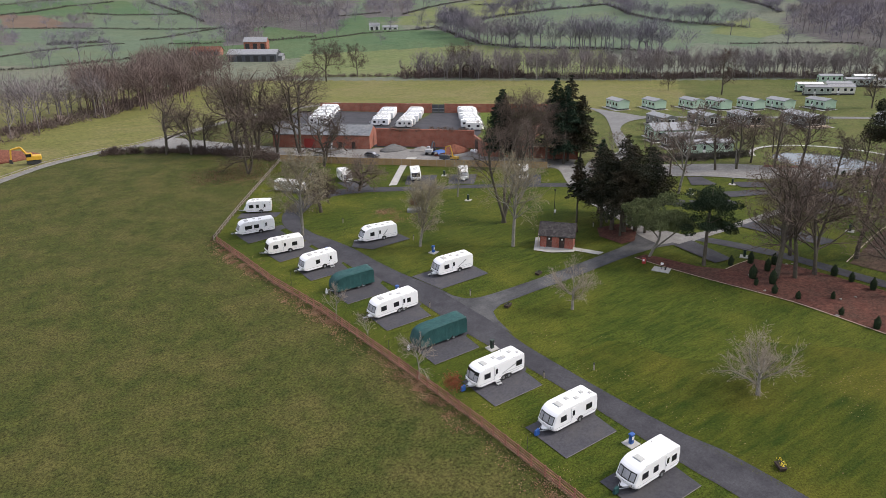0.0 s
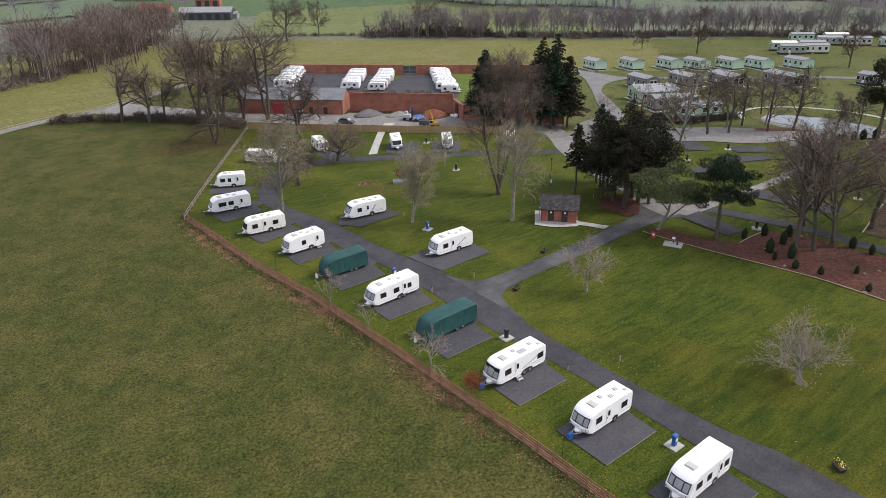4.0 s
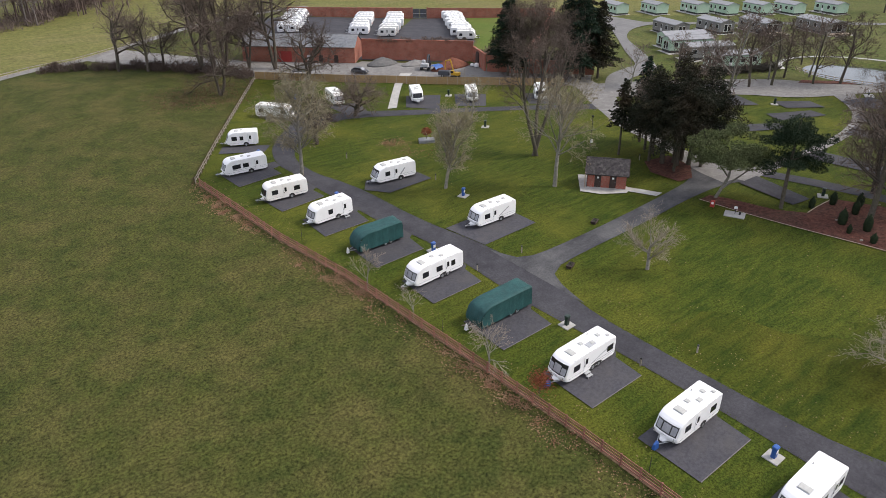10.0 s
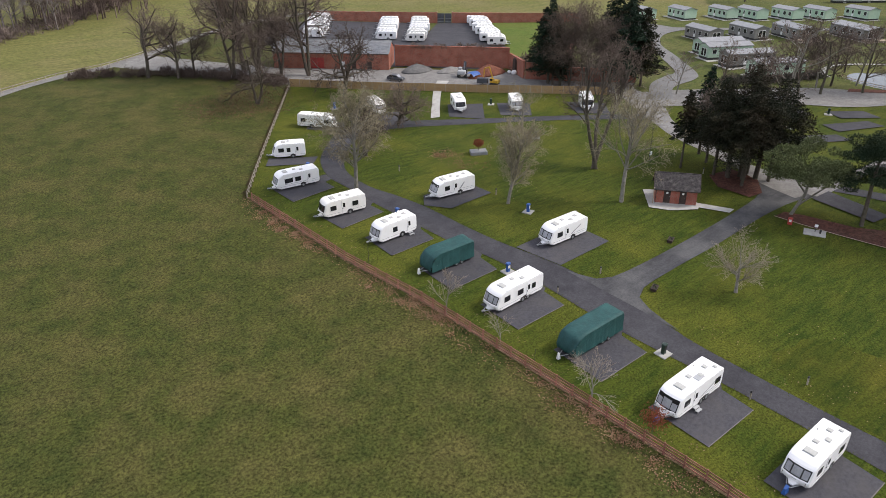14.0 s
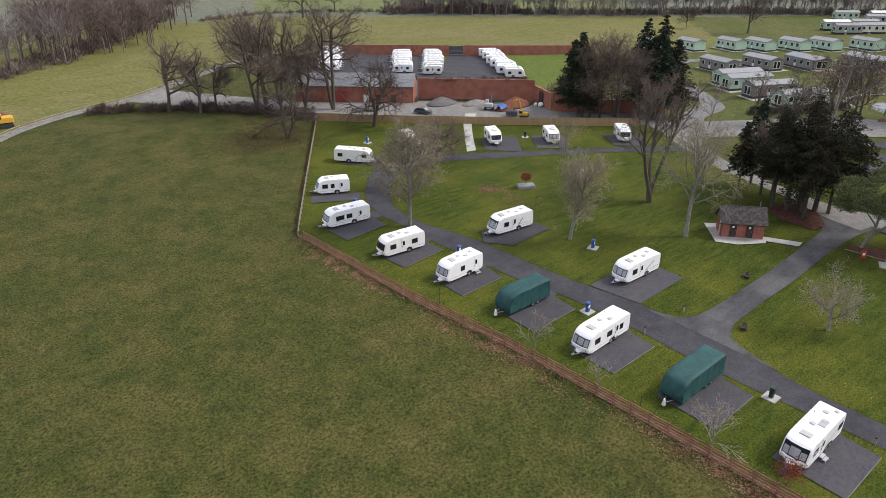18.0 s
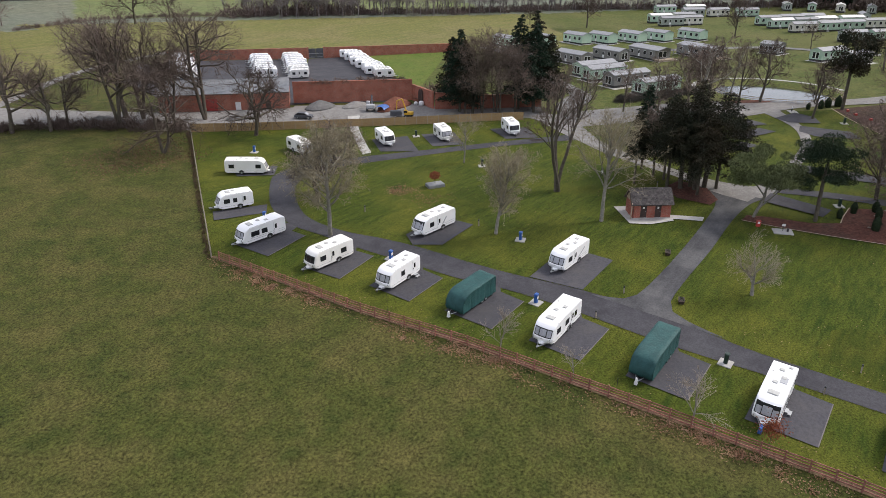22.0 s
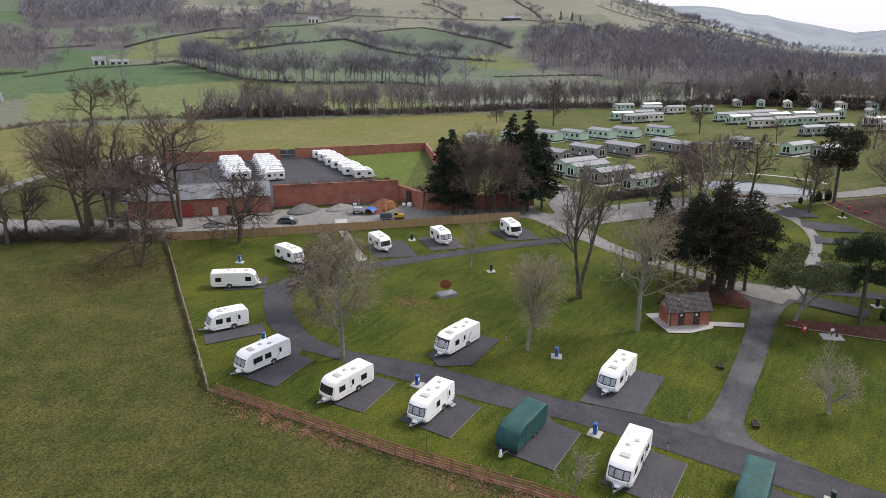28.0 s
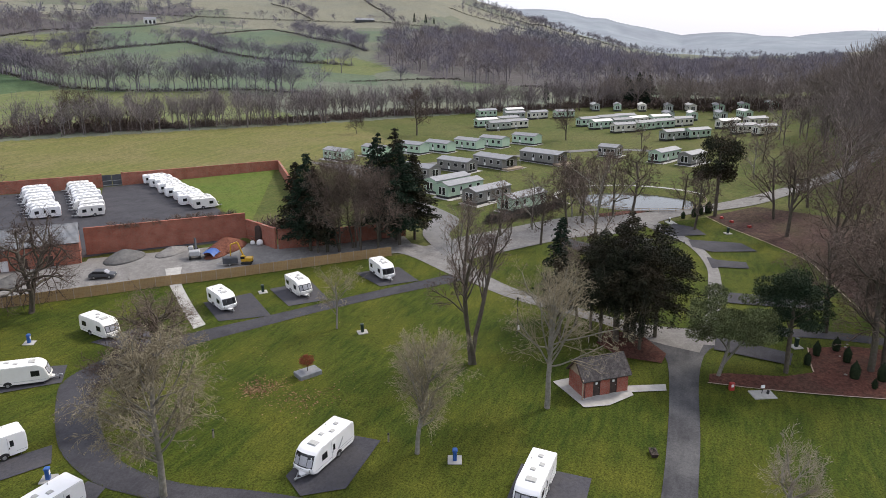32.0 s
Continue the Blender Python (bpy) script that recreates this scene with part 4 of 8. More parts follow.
    if cover:
        part("hitch_cover", Mesh().loft([[(-1.55, -0.16, 0.05), (-1.55, 0.16, 0.05), (-1.0, 0.2, 0.05), (-1.0, -0.2, 0.05)], [(-1.45, -0.1, 0.6), (-1.45, 0.1, 0.6), (-1.0, 0.14, 0.72), (-1.0, -0.14, 0.72)]]), cover, van)
    if steps_out:
        for k in range(2):
            part("step", Mesh().box(door - 0.02, door + 0.66, -W / 2 - 0.36 - 0.3 * k, -W / 2 - 0.06 - 0.3 * k, 0.36 - 0.17 * k, 0.40 - 0.17 * k).box(door, door + 0.03, -W / 2 - 0.36 - 0.3 * k, -W / 2 - 0.32 - 0.3 * k, 0.0, 0.38 - 0.17 * k).box(door + 0.61, door + 0.64, -W / 2 - 0.36 - 0.3 * k, -W / 2 - 0.32 - 0.3 * k, 0.0, 0.38 - 0.17 * k), "van_grey", van)
    return van


def by_side(front, rear, width=2.38):
    """The pose of a caravan from the ends of its door side: front corner, rear corner."""
    f, r = Vector(front), Vector(rear)
    d = (r - f).normalized()
    n = Vector((-d.y, d.x))
    c = f + n * width / 2
    mid = c + d * (r - f).length / 2
    return stand(mid.x, mid.y, math.degrees(math.atan2(d.y, d.x)), 0.115) @ Matrix.Translation((-(r - f).length / 2, 0, 0))


caravan(by_side((45.3, 35.1), (51.9, 35.2)), 6.5, "white single-axle caravan with a green hitch cover on its pitch", nose=0.9, side=((1.0, 1.75), (2.6, 3.2), (5.3, 5.9)), door=4.3, cover="cover", lights=1)
caravan(by_side((45.2, 46.1), (51.8, 46.2)), 6.6, "white single-axle caravan with five roof lights and a blue hitch cover", nose=0.75, side=((1.1, 1.85), (4.9, 5.7)), door=2.6, cover="blue", lights=5)
caravan(by_side((43.8, 57.5), (51.1, 57.6)), 7.3, "long white twin-axle caravan with a black glazed front", twin=True, nose=0.55, front="wide", side=((1.1, 1.9), (6.0, 6.8)), door=2.55, cover="blue", steps_out=True, solar=True, band=(3.6, 6.9), lights=5)
caravan(by_side((42.8, 80.2), (50.2, 80.4)), 7.4, "long white twin-axle caravan with grey blinds in front", twin=True, nose=0.7, side=((1.1, 1.9), (3.2, 4.0), (5.5, 6.0)), door=4.6, cover="", lights=3)
caravan(by_side((41.5, 101.8), (47.8, 101.9)), 6.2, "older white caravan with a small folding step at its door", nose=0.5, side=((2.3, 2.9),), door=4.6, steps_out=True, lights=4)
caravan(by_side((39.6, 112.8), (46.0, 112.0)), 6.5, "cream-white caravan with dark front windows", nose=0.25, paint="van_cream", front="glass_dark", side=((1.0, 1.8), (4.4, 5.2)), door=2.7, lights=3)
caravan(by_side((38.8, 125.8), (45.7, 124.8)), 6.9, "white caravan with dark sweeping side graphics", nose=0.6, side=((1.3, 2.5), (3.0, 3.8)), door=4.9, band=(1.2, 2.7), lights=3)
caravan(by_side((44.5, 138.6), (49.5, 136.3)), 5.4, "short white caravan parked beside the field fence", nose=0.7, side=((0.9, 1.7), (2.3, 2.8)), door=3.7, lights=2)
caravan(by_side((62.8, 148.6), (57.7, 154.0)), 7.2, "long cream-white caravan parked at the bend of the loop", nose=0.6, paint="van_cream", side=((1.1, 1.9), (3.0, 3.7), (5.6, 6.2)), door=4.5, lights=3)
caravan(by_side((75.4, 150.0), (76.4, 155.6)), 5.8, "weathered white caravan beneath the bare oak", nose=0.5, paint="van_cream", lights=3)
caravan(by_side((89.2, 140.6), (91.8, 145.4)), 5.6, "white caravan facing the loop road with a dark front window", nose=0.5, front="glass_dark", lights=3)
caravan(by_side((97.4, 132.2), (100.0, 136.0)), 5.4, "dirty cream caravan beside the board fence", nose=0.5, paint="van_cream", lights=3)
caravan(by_side((107.7, 122.4), (111.4, 126.6)), 5.8, "white caravan with dark front windows beside the board fence", nose=0.4, front="glass_dark", lights=3)
caravan(by_side((55.6, 107.6), (62.3, 106.7)), 6.8, "white caravan with curved black front windows and side graphics", nose=1.0, H=2.65, front="wide", side=((1.5, 2.2),), door=3.0, band=(3.9, 4.9), lights=4)
caravan(by_side((58.0, 86.7), (64.6, 86.4)), 6.7, "white caravan with grey front windows on a pitch by the junction", nose=0.7, side=((1.2, 2.0),), door=2.6, band=(3.6, 5.4), lights=4)


def covered_caravan(m, L, label):
    """A caravan under a fitted fabric cover, with its hitch and wheels showing."""
    W, H = 2.5, 2.72
    van = thing("covered_caravan", m, label, "caravan", "touring caravans")
    rows, rnd = [], random.Random(int(L * 100))
    prof = [(0.30, 0.30), (-0.10, 0.42), (-0.20, 0.75), (-0.19, 1.05), (-0.10, 1.35), (0.06, 1.7), (0.22, 2.0), (0.42, 2.28), (0.75, 2.52), (1.3, 2.66), (2.2, H), (3.2, H - 0.02), (4.3, H - 0.03), (L - 1.6, H), (L - 0.7, H), (L - 0.12, H - 0.03), (L, H - 0.12), (L + 0.03, 1.9), (L + 0.03, 1.1), (L, 0.35)]
    ny = 15
    for k in range(ny):
        y = -W / 2 + W * k / (ny - 1)
        e = abs(2 * k / (ny - 1) - 1)
        inset = 0.09 * max(0, (e - 0.85) / 0.15) ** 2
        rows.append([(x + inset * (1 if x < L / 2 else -1) + (0.10 if x < 1 else 0.04) * noise.noise((z * 4.5 + y * 0.8, y * 1.6, L)), y, z - inset * (1.0 if z > 2 else 0.1) + 0.06 * noise.noise((x * 0.9, y * 1.7, z + L)) - (0.05 * abs(math.sin(x * 2.2)) if z > 2.4 else 0)) for x, z in prof])
    body = Mesh().loft(rows, caps=False)
    part("cover_top", body, "cover", van, smooth=True)
    for s in (-1, 1):
        n = 40
        lo, hi = [], []
        for i in range(n):
            t = i / (n - 1)
            x = 0.04 + (L - 0.05) * t
            f = 0.05 * math.sin(i * 1.9) + 0.04 * math.sin(i * 0.7 + s)
            lo.append((x, s * (W / 2 + 0.02 + f * 0.9), 0.32 + 0.09 * abs(math.sin(i * 0.55))))
            top = float(np.interp(x, [0.16, 0.6, 1.0, 1.7, L - 0.4, L], [1.5, 2.1, 2.42, 2.56, 2.58, 2.3]))
            hi.append((x, s * (W / 2 - 0.02), top))
        mid = [((a[0] + b[0]) / 2, s * (W / 2 + 0.035 * math.sin(i * 1.1)), (a[2] + b[2]) / 2) for i, (a, b) in enumerate(zip(lo, hi))]
        part("cover_side", Mesh().loft([lo, mid, hi], closed=False, caps=False), "cover", van, smooth=True)
        for x in np.linspace(1.6, L - 1.2, 3):
            part("cover_seam", Mesh().box(x - 0.02, x + 0.02, s * (W / 2 + 0.055) - 0.01, s * (W / 2 + 0.055) + 0.01, 0.5, 2.35), "cover", van)
        for x in (L * 0.58, L * 0.70):
            wheel(van, x, s * (W / 2 - 0.1), 0.33)
    part("tie_strap", Mesh().tube((0.9, -W / 2 - 0.07, 1.1), (0.9, W / 2 + 0.07, 1.1), 0.012, 0.012, 5), "steel", van)
    part("drawbar", Mesh().tube((0.4, 0.6, 0.42), (-1.1, 0.05, 0.42), 0.05, 0.05, 6).tube((0.4, -0.6, 0.42), (-1.1, -0.05, 0.42), 0.05, 0.05, 6), "steel", van)
    part("hitch_bag", Mesh().loft([[(-1.25, -0.16, 0.1), (-1.25, 0.16, 0.1), (-0.9, 0.16, 0.1), (-0.9, -0.16, 0.1)], [(-1.15, -0.06, 0.85), (-1.15, 0.06, 0.85), (-1.0, 0.06, 0.85), (-1.0, -0.06, 0.85)]]), "sign", van, "white bag over the hitch")
    return van


covered_caravan(by_side((43.4, 69.3), (51.0, 69.3)), 7.5, "long caravan under a dark green fabric cover")
covered_caravan(by_side((42.2, 91.5), (48.8, 91.2)), 6.6, "caravan under a creased dark green fabric cover")

# ---- caravans in storage ----
masters = []
for k, (L, nz, paint) in enumerate(((6.2, 0.5, "van"), (6.8, 0.7, "van"), (5.6, 0.35, "van_cream"))):
    masters.append(caravan(pose(0, 0, 0), L, "white touring caravan packed in a storage row", nose=nz, paint=paint, lights=4, side=((1.0, 1.75), (4.3, 5.0)), door=2.6, group="stored caravans"))
store_rnd = random.Random(5)
used = set()
for (ax_, ay_), (bx_, by_), count, turn in (((125, 206), (146, 233), 10, 0), ((119.2, 214.5), (137, 238.5), 9, 0), ((104, 232), (122, 258), 9, 180), ((139.8, 187.2), (162, 221), 14, 180)):
    rz = math.degrees(math.atan2(-0.63, 0.777)) + turn
    for i in range(count):
        t = i / (count - 1)
        j = store_rnd.randrange(3)
        x, y = ax_ + (bx_ - ax_) * t + store_rnd.uniform(-0.5, 0.5), ay_ + (by_ - ay_) * t
        m = stand(x, y, rz + store_rnd.uniform(-3, 3), 0.12) @ Matrix.Translation((-3.2, 0, 0))
        if j not in used:
            masters[j].matrix_world = m
            used.add(j)
        else:
            copy_thing(masters[j], m)


# ---- fences ----
def along(points, step):
    """Points every step metres along straight runs, with the way there."""
    p = [Vector(q) for q in points]
    s = np.concatenate([[0], np.cumsum([(b - a).length for a, b in zip(p, p[1:])])])
    out = []
    for v in np.arange(0, s[-1] + 0.01, step):
        out.append((float(np.interp(v, s, [q.x for q in p])), float(np.interp(v, s, [q.y for q in p]))))
    return out


def rail_fence(name, points, step, mat, label, heights, post_h):
    f = thing(name, pose(0, 0, 0), label, "fence")
    posts = along(points, step)
    post = Mesh().rounded(-0.08, 0.08, -0.06, 0.06, -0.2, post_h, 0.02).data("post")
    post.materials.append(M[mat])
    rnd = random.Random(2)
    for x, y in posts:
        ob = part("post", post, None, f)
        ob.matrix_world = stand(x, y, rnd.uniform(-6, 6), 0, False)
    for (a, b), (c, d) in zip(posts, posts[1:]):
        for h in heights:
            p, q = Vector(at(a, b, h + rnd.uniform(-0.02, 0.02))), Vector(at(c, d, h + rnd.uniform(-0.02, 0.02)))
            L = (q - p).length
            r = part("rail", Mesh().box(0, L, -0.022, 0.022, -0.065, 0.065), mat, f)
            v = q - p
            r.matrix_world = Matrix.Translation(p) @ v.to_track_quat("X", "Z").to_matrix().to_4x4()
    return f


rail_fence("rail_fence", FENCE[1:], 2.0, "fence_red", "red-brown post and four-rail timber fence along the field", (0.28, 0.60, 0.92, 1.2), 1.34)
rail_fence("rail_fence", FENCE_N, 2.0, "fence_grey", "weathered grey post and rail fence beside dead hedging", (0.45, 0.95), 1.1)
rail_fence("rail_fence", along(LANE, 3.0)[30:60], 3.0, "fence_grey", "weathered field fence along the lane", (0.5, 1.0), 1.15)

panels = along(BOARD_FENCE, 2.4)
board_fence = thing("board_fence", pose(0, 0, 0), "pale new close-board timber fence", "fence")
for (a, b), (c, d) in zip(panels, panels[1:]):
    L = math.hypot(c - a, d - b)
    n = 16
    zig = []
    for k in range(n):
        e = 0.02 * (k % 2)
        zig += [(L * k / n, -0.012 - e), (L * (k + 1) / n, -0.012 - e)]
    zig += [(L, 0.015), (0, 0.015)]
    pm = Mesh().loft([[(x, y, z) for x, y in zig] for z in (0.05, 1.78)])
    ob = part("fence_panel", pm, "fence_new", board_fence)
    slope = (land(c, d) - land(a, b)) / L
    ob.matrix_world = pose(a, b, land(a, b), 0, -math.degrees(math.atan(slope)), math.degrees(math.atan2(d - b, c - a)))
    po = part("post", Mesh().rounded(-0.06, 0.06, -0.08, 0.05, -0.3, 1.9, 0.015), "timber", board_fence)
    po.matrix_world = pose(a, b, land(a, b), 0, 0, math.degrees(math.atan2(d - b, c - a)))


# ---- the washroom hut ----
def hut():
    rz = math.degrees(math.atan2(-0.777, 0.63))
    cx, cy = 78.95, 86.15
    L, D, E, R = 5.75, 3.5, 2.35, 1.75
    base = land(cx + 2.5, cy - 1.0) + 0.1
    h = thing("washroom_hut", pose(cx, cy, base, 0, 0, rz), "small red brick washroom hut with a dark tiled gable roof", "hut")
    doors = (1.15, 3.35)
    def wall(x0, x1, y0, y1, z0, z1):
        return part("wall", Mesh().box(x0, x1, y0, y1, z0, z1), "brick", h)
    part("plinth", Mesh().box(-0.06, L + 0.06, -0.06, D + 0.06, -0.6, 0.12), "concrete", h)
    edges = [0.0] + [e for d in doors for e in (d, d + 0.95)] + [L]
    for a, b in zip(edges[::2], edges[1::2]):
        wall(a, b, 0, 0.22, 0.12, E)
    for d in doors:
        wall(d, d + 0.95, 0.0, 0.22, 2.15, E)
        fr = part("door_frame", Mesh().box(d, d + 0.07, 0.03, 0.2, 0.12, 2.15).box(d + 0.88, d + 0.95, 0.03, 0.2, 0.12, 2.15).box(d + 0.07, d + 0.88, 0.03, 0.2, 2.08, 2.15), "dark_timber", h)
        do = part("door", Mesh().box(d + 0.07, d + 0.88, 0.08, 0.13, 0.12, 2.08), "dark_timber", h)
        part("door_sign", Mesh().box(d + 0.34, d + 0.62, 0.06, 0.085, 1.5, 1.78), "sign", do, "small white square sign")
        part("door_handle", Mesh().box(d + 0.78, d + 0.82, 0.04, 0.08, 1.0, 1.15), "steel", do)
    wall(0, 0.22, 0.22, D, 0.12, E)
    wall(L - 0.22, L, 0.22, D, 0.12, E)
    wall(0.22, L - 0.22, D - 0.22, D, 0.12, E)
    part("ceiling", Mesh().box(0, L, 0, D, E, E + 0.05), "timber", h)
    for x0 in (-0.02, L - 0.06):
        g = Mesh()
        for k in range(14):
            y0, y1 = D * k / 14, D * (k + 1) / 14 - 0.012
            za, zb = (R * (1 - abs(2 * y / D - 1)) for y in (y0, y1))
            g.add([(x0, y0, E), (x0, y1, E), (x0, y1, E + zb), (x0, y0, E + za), (x0 + 0.08, y0, E), (x0 + 0.08, y1, E), (x0 + 0.08, y1, E + zb), (x0 + 0.08, y0, E + za)], [(0, 3, 2, 1), (4, 5, 6, 7), (0, 1, 5, 4), (2, 3, 7, 6), (1, 2, 6, 5), (0, 4, 7, 3)])
        part("gable_boards", g, "timber", h, "upright pale gable boards")
    lean = math.atan2(R, D / 2)
    for s in (0, 1):
        t, rnd = Mesh(), random.Random(s)
        run = math.hypot(R, D / 2) + 0.32
        rows, cols = 15, 26
        m = Matrix.Translation((L / 2, D / 2, E + R + 0.09)) @ pose(0, 0, 0, 0, 0, 180 * s) @ pose(0, 0, 0, math.degrees(lean), 0, 0)
        part("roof_deck", Mesh().box(-L / 2 - 0.3, L / 2 + 0.3, -run, 0.0, -0.07, -0.015, m), "dark_timber", h)
        for i in range(rows):
            for j in range(cols):
                x0 = -L / 2 - 0.3 + (L + 0.6) * (j + (0.5 if i % 2 else 0) - (0.25)) / cols
                x1 = min(L / 2 + 0.3, x0 + (L + 0.6) / cols - 0.012)
                x0 = max(-L / 2 - 0.3, x0)
                y1 = -run * i / rows
                y0 = -run * (i + 1) / rows - 0.05
                e = rnd.uniform(0, 0.012)
                t.add([tuple(m @ Vector(p)) for p in ((x0, y0, 0.028 + e), (x1, y0, 0.028 + e), (x1, y1, 0.004), (x0, y1, 0.004), (x0, y0, 0.0), (x1, y0, 0.0))], [(0, 1, 2, 3), (4, 5, 1, 0)])
        tagged(part("roof_tiles", t, "hut_tile", h), kind="stuff")
        part("gutter", Mesh().tube(tuple(m @ Vector((-L / 2 - 0.3, -run - 0.05, -0.07))), tuple(m @ Vector((L / 2 + 0.3, -run - 0.05, -0.07))), 0.06, 0.06, 6), "dark", h)
        part("barge_board", Mesh().box(-L / 2 - 0.36, -L / 2 - 0.3, -run, 0, -0.16, 0.03, m), "dark_timber", h)
        part("barge_board", Mesh().box(L / 2 + 0.3, L / 2 + 0.36, -run, 0, -0.16, 0.03, m), "dark_timber", h)
    part("ridge_tile", Mesh().tube((-0.3, D / 2, E + R + 0.09), (L + 0.3, D / 2, E + R + 0.09), 0.09, 0.09, 8), "hut_tile", h)
    part("downpipe", Mesh().tube((0.06, -0.08, 0.1), (0.06, -0.08, E), 0.035, 0.035, 6), "dark", h)
    part("corner_post", Mesh().box(-0.32, -0.2, -0.2, -0.08, 0.0, E + 0.1), "timber", h)


hut()


# ---- walled garden, barn, machines ----
def brick_wall(name, a, b, top, label, thick=0.45, cap=True, foot=None):
    L = math.hypot(b[0] - a[0], b[1] - a[1])
    z0 = min(land(*a), land(*b)) - 0.6 if foot is None else foot
    w = tagged(new(name), label, "wall", kind="structure")
    w.matrix_world = pose(a[0], a[1], z0, 0, 0, math.degrees(math.atan2(b[1] - a[1], b[0] - a[0])))
    part("brickwork", Mesh().box(0, L, -thick / 2, thick / 2, 0, top - z0), "old_brick", w)
    if cap:
        n = int(L / 0.9)
        cm = Mesh()
        rnd = random.Random(int(L))
        for k in range(n):
            cm.box(L * k / n, L * (k + 1) / n - 0.02, -thick / 2 - 0.07, thick / 2 + 0.07, top - z0, top - z0 + 0.13 + rnd.uniform(-0.03, 0.03))
        part("coping", cm, "old_brick", w)
    return w


zf = 14.3
brick_wall("wall_front", (100.2, 182.2), (120.8, 161.4), zf + 0.3, "tall old red brick garden wall with coping")
brick_wall("wall_back", (119, 262), (152.5, 231.6), 13.5, "old red brick wall closing the storage yard")
brick_wall("wall_back", (156.5, 228.2), (191, 199.5), 13.5, "old red brick wall closing the garden")
brick_wall("wall_side", (191, 199.5), (128.5, 149.5), 13.4, "old red brick garden wall behind conifers")
brick_wall("wall_side", (120.6, 161.0), (116.0, 151.2), 13.4, "red brick wall with an arched doorway")
brick_wall("wall_side", (116.2, 150.8), (121.4, 143.6), 13.2, "red brick outbuilding wall")
brick_wall("wall_side", (121.5, 143.4), (133.0, 131.5), 12.6, "red brick wall behind the conifers")
gate = thing("yard_gate", pose(152.5, 231.6, land(154, 230), 0, 0, math.degrees(math.atan2(-3.4, 4.0))), "grey double metal gate in the garden wall", "gate")
for k in range(2):
    x0 = 0.1 + 2.5 * k
    leaf = part("gate_leaf", Mesh().box(x0, x0 + 2.4, -0.04, 0.04, 0.1, 3.3), "metal_dark", gate)
    part("gate_brace", Mesh().box(x0 + 0.1, x0 + 2.3, -0.08, -0.04, 1.6, 1.75).box(x0 + 0.1, x0 + 2.3, -0.08, -0.04, 0.4, 0.55), "steel", leaf)
part("gate_post", Mesh().box(-0.3, 0.1, -0.3, 0.3, -0.3, 3.9), "old_brick", gate)
part("gate_post", Mesh().box(5.05, 5.45, -0.3, 0.3, -0.3, 3.9), "old_brick", gate)
arch = Mesh()
pts = [(-0.75, 0.0), (0.75, 0.0), (0.75, 1.7)] + [(0.75 * math.cos(k), 1.7 + 0.75 * math.sin(k)) for k in np.linspace(0, math.pi, 9)[1:-1]] + [(-0.75, 1.7)]
arch.loft([[(x * 1.3, y, z * 1.5) for x, z in pts] for y in (-0.27, 0.27)])
ad = tagged(part("arched_door", arch, "dark_timber"), "dark timber door in a brick arch", "door", kind="structure")
ad.matrix_world = pose(118.05, 156.5, land(118.1, 156.5), 0, 0, math.degrees(math.atan2(-9.8, -4.6)))


